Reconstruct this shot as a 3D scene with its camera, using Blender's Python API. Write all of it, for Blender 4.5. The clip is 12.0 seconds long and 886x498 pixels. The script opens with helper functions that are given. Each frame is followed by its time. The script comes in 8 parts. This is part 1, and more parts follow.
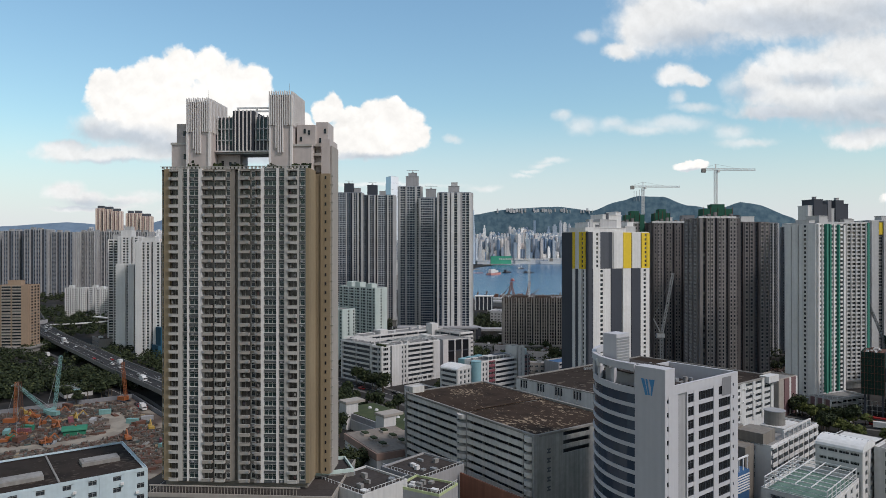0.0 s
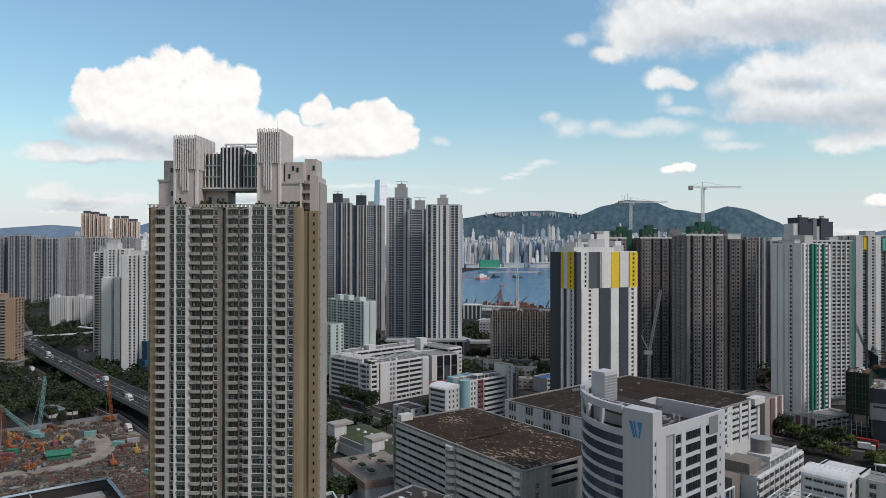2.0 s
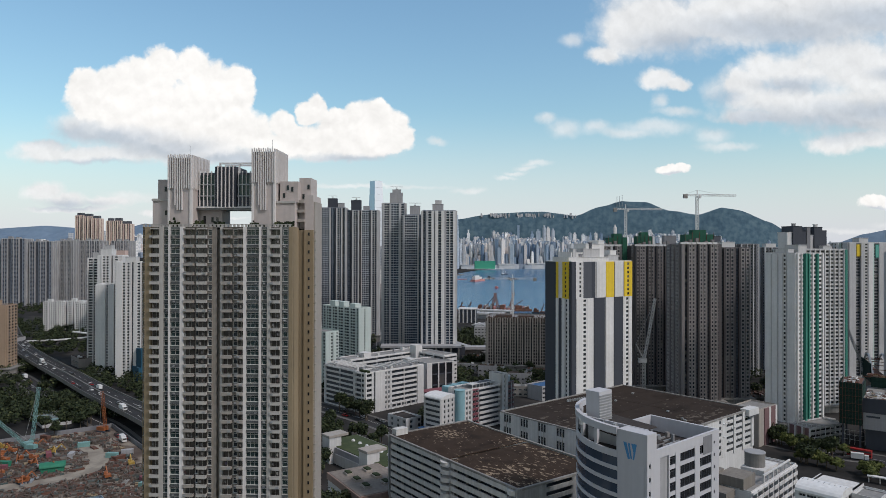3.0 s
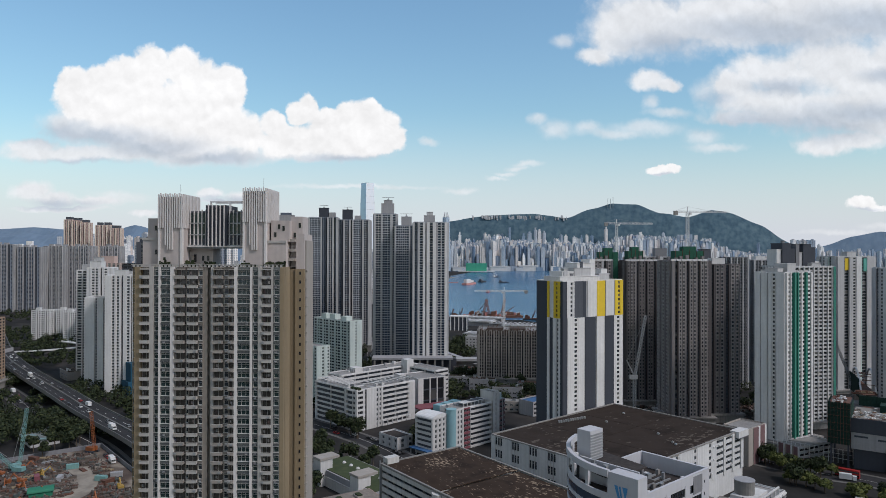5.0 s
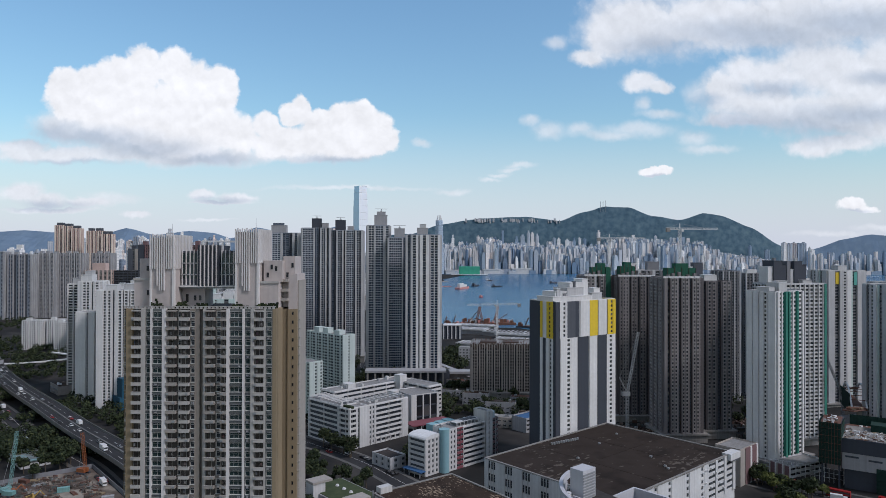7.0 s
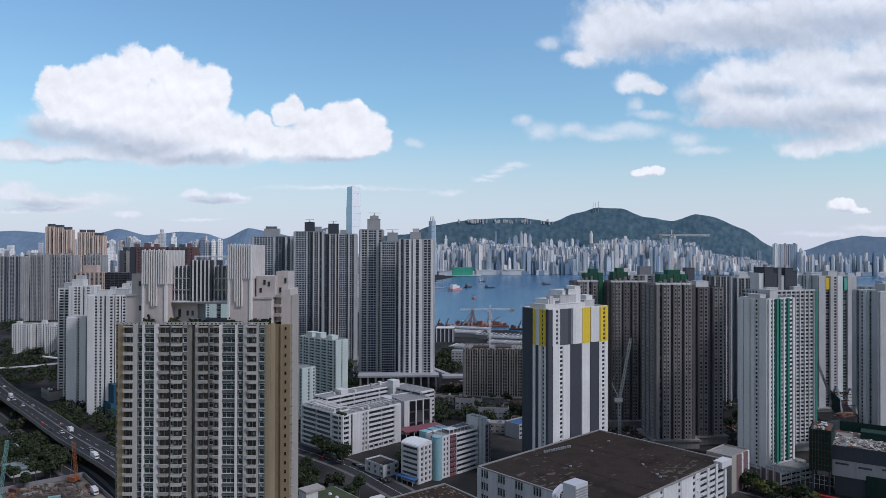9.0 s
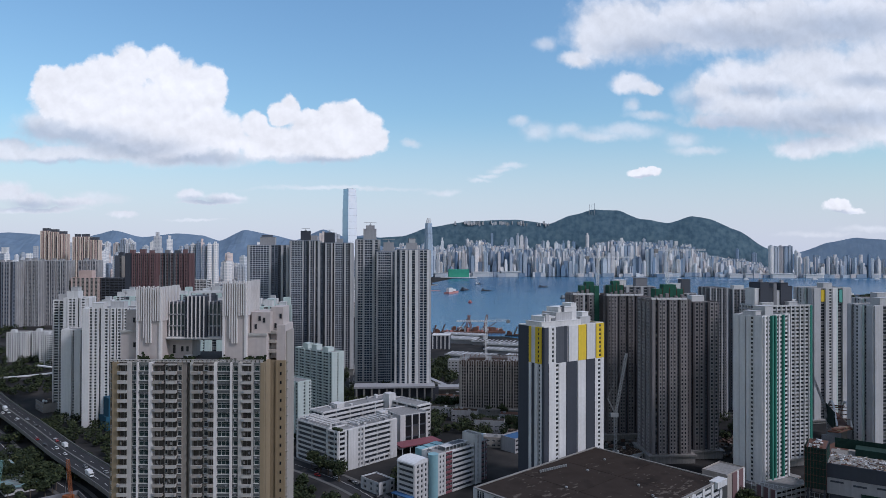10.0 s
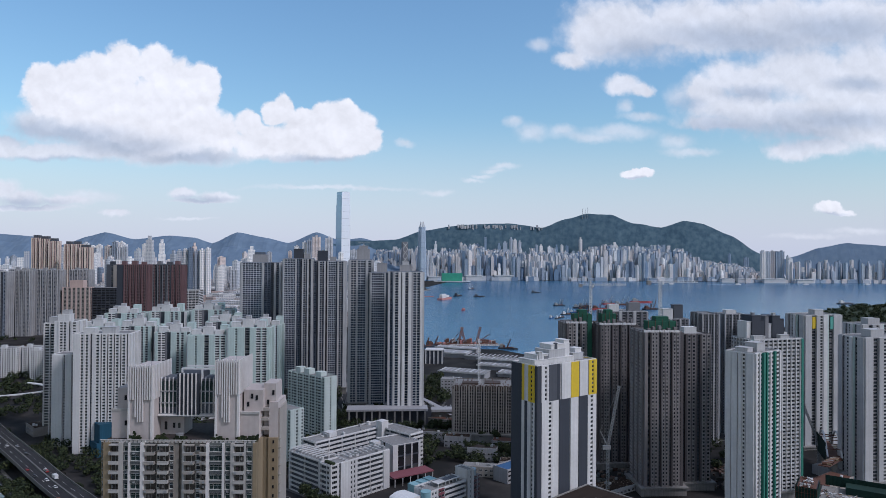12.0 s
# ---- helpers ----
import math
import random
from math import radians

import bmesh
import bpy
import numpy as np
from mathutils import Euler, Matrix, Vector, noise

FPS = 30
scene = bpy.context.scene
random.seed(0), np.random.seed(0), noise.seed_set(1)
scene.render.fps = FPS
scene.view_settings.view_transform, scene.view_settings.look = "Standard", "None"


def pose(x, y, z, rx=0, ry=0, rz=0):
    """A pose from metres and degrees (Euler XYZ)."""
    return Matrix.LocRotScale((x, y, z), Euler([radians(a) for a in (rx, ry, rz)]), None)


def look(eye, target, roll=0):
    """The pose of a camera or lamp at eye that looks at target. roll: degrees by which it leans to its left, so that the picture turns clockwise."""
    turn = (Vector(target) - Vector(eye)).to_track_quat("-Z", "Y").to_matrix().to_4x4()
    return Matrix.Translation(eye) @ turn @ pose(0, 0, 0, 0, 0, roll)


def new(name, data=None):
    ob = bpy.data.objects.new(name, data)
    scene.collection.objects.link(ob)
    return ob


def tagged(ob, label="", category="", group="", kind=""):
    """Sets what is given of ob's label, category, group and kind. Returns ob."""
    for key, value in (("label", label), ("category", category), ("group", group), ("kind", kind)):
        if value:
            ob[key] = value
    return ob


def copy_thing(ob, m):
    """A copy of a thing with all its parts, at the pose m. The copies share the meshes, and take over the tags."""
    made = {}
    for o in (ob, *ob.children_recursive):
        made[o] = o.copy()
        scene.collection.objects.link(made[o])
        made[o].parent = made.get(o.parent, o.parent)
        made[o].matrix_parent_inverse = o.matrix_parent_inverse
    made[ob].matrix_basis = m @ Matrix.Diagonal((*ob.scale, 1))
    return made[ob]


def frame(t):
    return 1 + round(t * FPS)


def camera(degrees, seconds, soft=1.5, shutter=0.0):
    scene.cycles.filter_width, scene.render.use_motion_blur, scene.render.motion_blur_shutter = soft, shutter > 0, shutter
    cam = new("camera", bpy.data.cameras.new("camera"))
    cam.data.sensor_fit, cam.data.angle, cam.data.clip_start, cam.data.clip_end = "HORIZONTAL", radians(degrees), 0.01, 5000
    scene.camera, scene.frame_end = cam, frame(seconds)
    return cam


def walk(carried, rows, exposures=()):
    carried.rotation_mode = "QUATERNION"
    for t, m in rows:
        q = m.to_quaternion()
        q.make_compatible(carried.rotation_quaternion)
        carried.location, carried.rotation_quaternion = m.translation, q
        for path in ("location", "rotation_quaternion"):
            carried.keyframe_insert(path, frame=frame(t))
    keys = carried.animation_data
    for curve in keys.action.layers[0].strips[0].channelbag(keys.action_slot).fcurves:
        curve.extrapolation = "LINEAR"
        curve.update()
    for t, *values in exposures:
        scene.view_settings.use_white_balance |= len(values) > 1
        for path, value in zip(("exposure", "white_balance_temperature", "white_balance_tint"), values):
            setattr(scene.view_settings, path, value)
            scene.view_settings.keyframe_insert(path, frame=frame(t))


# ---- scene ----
cam = camera(67.1, 12.0, soft=0.85)
METRES, EYE, TILT, LEAN, TURN = 82.0, 90.0, 0.0, 0.0, 0.0
ROWS = [
    (0.0, 0.0, 0.0, 0.0, 0.0, 0.0, -0.0),
    (0.5, 0.0002, 0.0001, 0.0331, -0.26, 0.03, -0.03),
    (1.0, -0.0001, 0.0004, 0.0678, -0.5, 0.09, -0.07),
    (1.5, -0.0, 0.0006, 0.1023, -0.73, 0.16, -0.08),
    (2.0, -0.0001, 0.0006, 0.1383, -0.96, 0.16, -0.08),
    (2.5, -0.0003, 0.0004, 0.1753, -1.17, 0.17, -0.1),
    (3.0, 0.0007, 0.0008, 0.2121, -1.37, 0.18, -0.1),
    (5.0, -0.0008, -0.0001, 0.3615, -2.11, 0.21, -0.15),
    (5.5, -0.0007, -0.0007, 0.3987, -2.26, 0.23, -0.16),
    (6.0, -0.0002, -0.0009, 0.4358, -2.41, 0.26, -0.15),
    (6.5, -0.0002, -0.0007, 0.4726, -2.56, 0.28, -0.11),
    (7.0, -0.0007, -0.0008, 0.5099, -2.7, 0.32, -0.12),
    (7.2, -0.0008, -0.0012, 0.5272, -2.76, 0.32, -0.12),
    (8.8, -0.0013, -0.0046, 0.5617, -3.25, 0.33, -0.16),
    (9.0, -0.0013, -0.0048, 0.5683, -3.3, 0.33, -0.16),
    (9.5, -0.0006, -0.003, 0.6339, -3.44, 0.32, -0.17),
    (10.0, 0.0014, -0.0024, 0.7042, -3.61, 0.36, -0.17),
    (10.5, 0.001, -0.0025, 0.7762, -3.76, 0.38, -0.21),
    (11.0, 0.0004, -0.0024, 0.8497, -3.91, 0.36, -0.29),
    (11.5, -0.001, -0.0017, 0.9242, -4.06, 0.36, -0.36),
    (12.0, -0.0016, -0.0017, 0.9996, -4.18, 0.37, -0.43),
]
walk(cam, [(t, pose(0, 0, EYE, TILT, LEAN, TURN) @ pose(METRES * x, METRES * y, METRES * z, 90 + pitch, roll, yaw)) for t, x, y, z, yaw, pitch, roll in ROWS],
     exposures=[(0.0, 0.12, 6650, 10.0), (3.0, 0.07, 6600, 10.0), (6.5, 0.0, 6200, 12.0), (9.5, -0.05, 5920, 14.0), (12.0, -0.08, 5880, 15.0)])

from collections import defaultdict

# ---- world: hazy blue sky with cumulus clouds ----
world = bpy.data.worlds.new("world")
scene.world = world
world.use_nodes = True
wt = world.node_tree
wt.nodes.clear()


def wnode(kind, **props):
    n = wt.nodes.new(kind)
    for k, v in props.items():
        if k == "op":
            n.operation = v
        elif k == "noise":
            n.noise_dimensions = v
        elif k == "blend":
            n.blend_type = v
    return n


def plug(node, slot, value):
    if isinstance(value, bpy.types.NodeSocket):
        wt.links.new(value, node.inputs[slot])
    else:
        node.inputs[slot].default_value = value


def wmath(op, a, b=0.0, c=0.0):
    n = wnode("ShaderNodeMath", op=op)
    for i, v in enumerate((a, b, c)):
        plug(n, i, v)
    return n.outputs[0]


def wvec(op, a, b=(0, 0, 0), c=(0, 0, 0)):
    n = wnode("ShaderNodeVectorMath", op=op)
    plug(n, 0, a)
    plug(n, 1, b)
    if op == "MULTIPLY_ADD":
        plug(n, 2, c)
    return n.outputs["Value"] if op == "LENGTH" else n.outputs[0]


def wmix(fac, a, b):
    n = wnode("ShaderNodeMix")
    n.data_type = "RGBA"
    plug(n, 0, fac)
    plug(n, 6, a)
    plug(n, 7, b)
    return n.outputs[2]


def wsmooth(value, low, high):
    n = wnode("ShaderNodeMapRange")
    n.interpolation_type = "SMOOTHSTEP"
    for i, v in enumerate((value, low, high, 0.0, 1.0)):
        plug(n, i, v)
    return n.outputs[0]


def wnoise(vec, scale, detail=6.0, rough=0.55):
    n = wnode("ShaderNodeTexNoise")
    plug(n, "Vector", vec)
    plug(n, "Scale", scale)
    plug(n, "Detail", detail)
    plug(n, "Roughness", rough)
    return n


SUN_EL, SUN_AZ = radians(46), radians(122)      # height; bearing from +y (south in the place) towards +x
sky = wnode("ShaderNodeTexSky")
sky.sky_type = "NISHITA"
sky.sun_disc = False
sky.sun_elevation, sky.sun_rotation = SUN_EL, SUN_AZ
sky.altitude, sky.air_density, sky.dust_density, sky.ozone_density = 50, 1.5, 0.7, 3.2
coord = wnode("ShaderNodeTexCoord").outputs["Generated"]
split = wnode("ShaderNodeSeparateXYZ")
plug(split, 0, coord)
ahead = wmath("MAXIMUM", split.outputs[1], 0.02)
su = wmath("DIVIDE", split.outputs[0], ahead)
sv = wmath("DIVIDE", split.outputs[2], ahead)
join = wnode("ShaderNodeCombineXYZ")
plug(join, 0, su)
plug(join, 1, sv)
flat = join.outputs[0]
# ragged outlines: the cloud field is looked up at places pushed about by noise
warp1 = wvec("SUBTRACT", wnoise(flat, 14, 8, 0.62).outputs["Color"], (0.5, 0.5, 0.5))
warp2 = wvec("SUBTRACT", wnoise(flat, 60, 6, 0.65).outputs["Color"], (0.5, 0.5, 0.5))
heap = wvec("MULTIPLY_ADD", warp2, (0.010, 0.009, 0.0), wvec("MULTIPLY_ADD", warp1, (0.030, 0.026, 0.0), flat))


def billow(at, scale, detail):
    """Rounded cauliflower lumps: high in the middle of each lump."""
    n = wnode("ShaderNodeTexVoronoi")
    n.feature = "SMOOTH_F1"
    plug(n, "Vector", at)
    for key, value in (("Scale", scale), ("Detail", detail), ("Roughness", 0.55), ("Lacunarity", 2.1), ("Smoothness", 0.35)):
        plug(n, key, value)
    return n.outputs["Distance"]


def field(blobs, at, soft=0.25):
    out = None
    for u, v, ru, rv in blobs:
        d = wvec("LENGTH", wvec("MULTIPLY_ADD", at, (1 / ru, 1 / rv, 0), (-u / ru, -v / rv, 0)))
        out = d if out is None else wmath("SMOOTH_MIN", out, d, soft)
    return out


HEAPS = [  # u, v, half width, half height: the bright cumulus heaps and the small puffs
    (-0.508, 0.244, 0.024, 0.025), (-0.470, 0.245, 0.030, 0.026), (-0.430, 0.255, 0.035, 0.030), (-0.394, 0.270, 0.029, 0.031), (-0.350, 0.273, 0.028, 0.028), (-0.317, 0.248, 0.034, 0.032), (-0.281, 0.256, 0.022, 0.022),
    (-0.273, 0.232, 0.018, 0.022), (-0.490, 0.218, 0.041, 0.028), (-0.422, 0.214, 0.074, 0.045), (-0.341, 0.208, 0.070, 0.048), (-0.297, 0.193, 0.042, 0.032), (-0.258, 0.173, 0.033, 0.023), (-0.333, 0.172, 0.081, 0.030),
    (-0.215, 0.188, 0.020, 0.018), (-0.178, 0.207, 0.017, 0.018), (-0.165, 0.216, 0.015, 0.020), (-0.132, 0.193, 0.032, 0.023), (-0.101, 0.203, 0.027, 0.022), (-0.076, 0.203, 0.028, 0.024), (-0.053, 0.190, 0.025, 0.025),
    (-0.038, 0.168, 0.018, 0.020), (-0.120, 0.170, 0.067, 0.025), (-0.080, 0.159, 0.055, 0.017), (-0.194, 0.165, 0.045, 0.022), (0.370, 0.125, 0.024, 0.008), (0.386, 0.128, 0.012, 0.008), (0.680, 0.075, 0.024, 0.011),
    (0.698, 0.068, 0.026, 0.006)]
BANKS = [  # softer, greyer banks
    (-0.509, 0.141, 0.103, 0.012), (-0.565, 0.152, 0.039, 0.012), (-0.414, 0.145, 0.072, 0.016), (-0.325, 0.142, 0.105, 0.015), (-0.494, 0.183, 0.056, 0.025), (-0.430, 0.171, 0.080, 0.025), (-0.145, 0.144, 0.091, 0.010),
    (-0.566, 0.086, 0.028, 0.015), (-0.534, 0.073, 0.033, 0.011), (-0.473, 0.070, 0.033, 0.007), (-0.525, 0.060, 0.063, 0.004), (-0.310, 0.085, 0.018, 0.007), (-0.258, 0.081, 0.028, 0.007), (-0.280, 0.075, 0.041, 0.003),
    (-0.404, 0.056, 0.019, 0.005), (0.300, 0.335, 0.039, 0.045), (0.268, 0.295, 0.026, 0.013), (0.351, 0.345, 0.084, 0.050), (0.466, 0.354, 0.116, 0.045), (0.601, 0.361, 0.136, 0.048), (0.720, 0.369, 0.111, 0.049),
    (0.511, 0.279, 0.036, 0.026), (0.551, 0.270, 0.054, 0.037), (0.646, 0.283, 0.100, 0.049), (0.738, 0.272, 0.083, 0.075), (0.477, 0.252, 0.039, 0.023), (0.537, 0.227, 0.090, 0.030), (0.646, 0.217, 0.128, 0.035),
    (0.728, 0.205, 0.083, 0.037), (0.619, 0.164, 0.040, 0.014), (0.664, 0.174, 0.064, 0.014), (0.501, 0.205, 0.063, 0.010), (0.344, 0.260, 0.025, 0.015), (0.375, 0.251, 0.018, 0.009)]
WISPS = [  # thin wisps
    (0.220, 0.318, 0.016, 0.009), (0.434, 0.244, 0.018, 0.016), (0.207, 0.184, 0.021, 0.013), (0.178, 0.199, 0.013, 0.007), (0.253, 0.188, 0.017, 0.009), (0.298, 0.180, 0.052, 0.007), (0.344, 0.188, 0.048, 0.009),
    (0.379, 0.211, 0.027, 0.006), (0.435, 0.177, 0.023, 0.010), (0.352, 0.226, 0.011, 0.009), (0.457, 0.161, 0.036, 0.006), (0.163, 0.133, 0.019, 0.004), (0.149, 0.126, 0.015, 0.004), (0.133, 0.118, 0.015, 0.003),
    (0.118, 0.111, 0.015, 0.003), (0.062, 0.090, 0.020, 0.005), (0.650, 0.031, 0.055, 0.004), (0.728, 0.040, 0.046, 0.005), (0.014, 0.164, 0.012, 0.005), (-0.300, 0.048, 0.033, 0.002), (-0.095, 0.095, 0.100, 0.003),
    (-0.438, 0.079, 0.032, 0.007)]
GREYS = [  # shaded bases
    (-0.533, 0.171, 0.055, 0.016), (-0.462, 0.166, 0.088, 0.016), (-0.382, 0.153, 0.073, 0.017), (-0.301, 0.137, 0.065, 0.012), (-0.493, 0.128, 0.087, 0.006), (0.510, 0.197, 0.081, 0.019), (0.601, 0.194, 0.100, 0.023),
    (0.692, 0.214, 0.101, 0.016), (0.448, 0.231, 0.027, 0.012), (0.692, 0.355, 0.119, 0.026), (0.538, 0.337, 0.135, 0.024), (0.377, 0.314, 0.071, 0.019), (-0.533, 0.065, 0.055, 0.007), (-0.283, 0.077, 0.041, 0.005),
    (-0.103, 0.137, 0.067, 0.007), (0.370, 0.118, 0.023, 0.003), (0.682, 0.064, 0.027, 0.004), (0.729, 0.271, 0.046, 0.012), (0.556, 0.251, 0.054, 0.012)]
lump = billow(heap, 30, 3.0)
lump_up = billow(wvec("ADD", heap, (0.004, 0.011, 0.0)), 30, 3.0)
heap_d = wmath("MULTIPLY_ADD", lump, 0.30, wmath("SUBTRACT", field(HEAPS, heap), 0.11))
bank_d = wmath("MULTIPLY_ADD", lump, 0.34, wmath("SUBTRACT", field(BANKS, heap, 0.4), 0.12))
heap_mask = wsmooth(heap_d, 1.40, 1.08)
bank_mask = wmath("MULTIPLY", wsmooth(bank_d, 1.62, 0.82), 0.95)
wisp_mask = wmath("MULTIPLY", wsmooth(wmath("MULTIPLY_ADD", lump, 0.3, field(WISPS, heap, 0.5)), 2.0, 0.5), 0.60)
front = wsmooth(split.outputs[1], 0.05, 0.30)
grey = wsmooth(field(GREYS, heap, 0.5), 1.7, 0.15)
puff = wmath("MULTIPLY_ADD", wmath("SUBTRACT", lump_up, lump), 0.30, wmath("MULTIPLY_ADD", wnoise(heap, 7, 4, 0.5).outputs[0], 0.6, 0.21))
veil = wsmooth(sv, 0.22, 0.0)
CLOUD_LIGHT = 7.2
bright = wmath("MULTIPLY", wmath("MULTIPLY_ADD", puff, 0.42, 0.80), CLOUD_LIGHT)
white = wvec("MULTIPLY", (1.0, 0.994, 0.985), (1, 1, 1))
cl = wnode("ShaderNodeVectorMath", op="SCALE")
plug(cl, 0, white)
plug(cl, "Scale", bright)
dim = wnode("ShaderNodeVectorMath", op="MULTIPLY")
plug(dim, 0, cl.outputs[0])
plug(dim, 1, (0.62, 0.68, 0.76))
cloud_colour = wmix(wmath("MULTIPLY", grey, 0.95), cl.outputs[0], dim.outputs[0])
bank_dim = wnode("ShaderNodeVectorMath", op="MULTIPLY")
plug(bank_dim, 0, cloud_colour)
plug(bank_dim, 1, (0.88, 0.90, 0.925))
blue = wvec("MULTIPLY", sky.outputs[0], (0.87, 1.03, 1.07))
air = wmix(wmath("MULTIPLY", veil, 0.80), blue, (5.25, 5.52, 6.45, 1.0))   # pale haze low over the harbour
# broken cloud goes on overhead and behind
over = wmath("MAXIMUM", wsmooth(split.outputs[2], 0.42, 0.66), wmath("SUBTRACT", 1.0, front))
broken = wsmooth(wnoise(coord, 2.6, 6, 0.55).outputs[0], 0.40, 0.60)
air = wmix(wmath("MULTIPLY", wmath("MULTIPLY", over, broken), wsmooth(split.outputs[2], 0.0, 0.1)), air, (3.9, 3.8, 3.65, 1.0))
c1 = wmix(wmath("MULTIPLY", wisp_mask, front), air, bank_dim.outputs[0])
c2 = wmix(wmath("MULTIPLY", bank_mask, front), c1, bank_dim.outputs[0])
c3 = wmix(wmath("MULTIPLY", heap_mask, front), c2, cloud_colour)
bg = wnode("ShaderNodeBackground")
plug(bg, "Color", c3)
plug(bg, "Strength", 0.125)
out = wnode("ShaderNodeOutputWorld")
wt.links.new(bg.outputs[0], out.inputs[0])

sun = new("sun", bpy.data.lights.new("sun", "SUN"))
sun.data.energy, sun.data.angle, sun.data.color = 2.35, radians(10), (1.0, 0.93, 0.91)
sun.matrix_world = look((0, 0, 0), (-math.sin(SUN_AZ) * math.cos(SUN_EL), -math.cos(SUN_AZ) * math.cos(SUN_EL), -math.sin(SUN_EL)))


# ---- materials ----
def material(name, colour, rough=0.8, metal=0.0, vary=0.12, grain=0.6, stain=0.25, bump=0.0, streak=True, pieces=0.0, spec=0.4, per_object=0.0):
    """A surface with fine grain, broad stains, rain streaks, and some change from piece to piece."""
    m = bpy.data.materials.new(name)
    m.use_nodes = True
    t = m.node_tree
    b = t.nodes["Principled BSDF"]
    b.inputs["Roughness"].default_value, b.inputs["Metallic"].default_value = rough, metal
    b.inputs["Specular IOR Level"].default_value = spec
    co = t.nodes.new("ShaderNodeTexCoord")
    fine = t.nodes.new("ShaderNodeTexNoise")
    fine.inputs["Scale"].default_value, fine.inputs["Detail"].default_value = grain, 8
    broad = t.nodes.new("ShaderNodeTexNoise")
    broad.inputs["Scale"].default_value, broad.inputs["Detail"].default_value = 0.045, 5
    mp = t.nodes.new("ShaderNodeMapping")
    mp.inputs["Scale"].default_value = (1.2, 1.2, 0.035) if streak else (1.0, 1.0, 1.0)
    for n in (fine, broad):
        t.links.new(co.outputs["Object"], n.inputs["Vector"])
    run = t.nodes.new("ShaderNodeTexNoise")
    run.inputs["Scale"].default_value, run.inputs["Detail"].default_value = 0.7, 4
    t.links.new(co.outputs["Object"], mp.inputs[0])
    t.links.new(mp.outputs[0], run.inputs["Vector"])

    def mth(op, a, b2, c=0.0):
        n = t.nodes.new("ShaderNodeMath")
        n.operation = op
        for i, v in enumerate((a, b2, c)):
            if isinstance(v, bpy.types.NodeSocket):
                t.links.new(v, n.inputs[i])
            else:
                n.inputs[i].default_value = v
        return n.outputs[0]
    value = mth("MULTIPLY_ADD", fine.outputs[0], vary * 2, 1 - vary)
    value = mth("MULTIPLY", value, mth("MULTIPLY_ADD", broad.outputs[0], stain * 1.6, 1 - stain * 0.8))
    value = mth("MULTIPLY", value, mth("MULTIPLY_ADD", run.outputs[0], stain * 1.4, 1 - stain * 0.7))
    if pieces:
        geo = t.nodes.new("ShaderNodeNewGeometry")
        value = mth("MULTIPLY", value, mth("MULTIPLY_ADD", geo.outputs["Random Per Island"], pieces * 2, 1 - pieces))
    if per_object:
        info = t.nodes.new("ShaderNodeObjectInfo")
        value = mth("MULTIPLY", value, mth("MULTIPLY_ADD", info.outputs["Random"], per_object * 2, 1 - per_object))
    sc = t.nodes.new("ShaderNodeVectorMath")
    sc.operation = "SCALE"
    sc.inputs[0].default_value = colour
    t.links.new(value, sc.inputs["Scale"])
    t.links.new(sc.outputs[0], b.inputs["Base Color"])
    if bump:
        bp = t.nodes.new("ShaderNodeBump")
        bp.inputs["Strength"].default_value, bp.inputs["Distance"].default_value = bump, 0.1
        t.links.new(fine.outputs[0], bp.inputs["Height"])
        t.links.new(bp.outputs[0], b.inputs["Normal"])
    return m


def ramp_material(name, stops, rough=0.4, metal=0.0, by="island", spec=0.5, scale=0.3, detail=6.0):
    """A colour picked from a ramp, by piece, by object or by noise over the surface."""
    m = bpy.data.materials.new(name)
    m.use_nodes = True
    t = m.node_tree
    b = t.nodes["Principled BSDF"]
    b.inputs["Roughness"].default_value, b.inputs["Metallic"].default_value = rough, metal
    b.inputs["Specular IOR Level"].default_value = spec
    r = t.nodes.new("ShaderNodeValToRGB")
    while len(r.color_ramp.elements) < len(stops):
        r.color_ramp.elements.new(0.5)
    for e, (p, c) in zip(r.color_ramp.elements, stops):
        e.position, e.color = p, (*c, 1)
    if by == "island":
        src = t.nodes.new("ShaderNodeNewGeometry").outputs["Random Per Island"]
    elif by == "object":
        src = t.nodes.new("ShaderNodeObjectInfo").outputs["Random"]
    else:
        n = t.nodes.new("ShaderNodeTexNoise")
        n.inputs["Scale"].default_value, n.inputs["Detail"].default_value = scale, detail
        t.links.new(t.nodes.new("ShaderNodeTexCoord").outputs["Object"], n.inputs["Vector"])
        src = n.outputs[0]
    t.links.new(src, r.inputs[0])
    t.links.new(r.outputs[0], b.inputs["Base Color"])
    return m


def glass_dark(name, dark, pale, share=0.75):
    return ramp_material(name, [(0.0, dark), (share, tuple(v * 1.8 for v in dark)), (share + 0.02, pale), (1.0, tuple(v * 0.6 for v in pale))], rough=0.14, spec=0.42)


WHITE = material("white_paint", (0.57, 0.565, 0.56))
OFFWHITE = material("offwhite_paint", (0.41, 0.41, 0.415), stain=0.35)
GREYW = material("grey_wall", (0.29, 0.29, 0.30), stain=0.3)
MIDGREY = material("mid_grey_wall", (0.17, 0.172, 0.185), stain=0.25)
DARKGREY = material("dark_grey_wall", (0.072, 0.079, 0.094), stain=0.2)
# Charcoal paint; in recessed tower slots it stands in for shade.
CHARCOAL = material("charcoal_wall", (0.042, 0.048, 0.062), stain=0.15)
BEIGE = material("beige_tiles", (0.29, 0.265, 0.24), stain=0.25)
OCHRE = material("ochre_tiles", (0.235, 0.182, 0.115), stain=0.25)
BRONZE = material("pinkish_grey_panel", (0.425, 0.378, 0.36), stain=0.18)
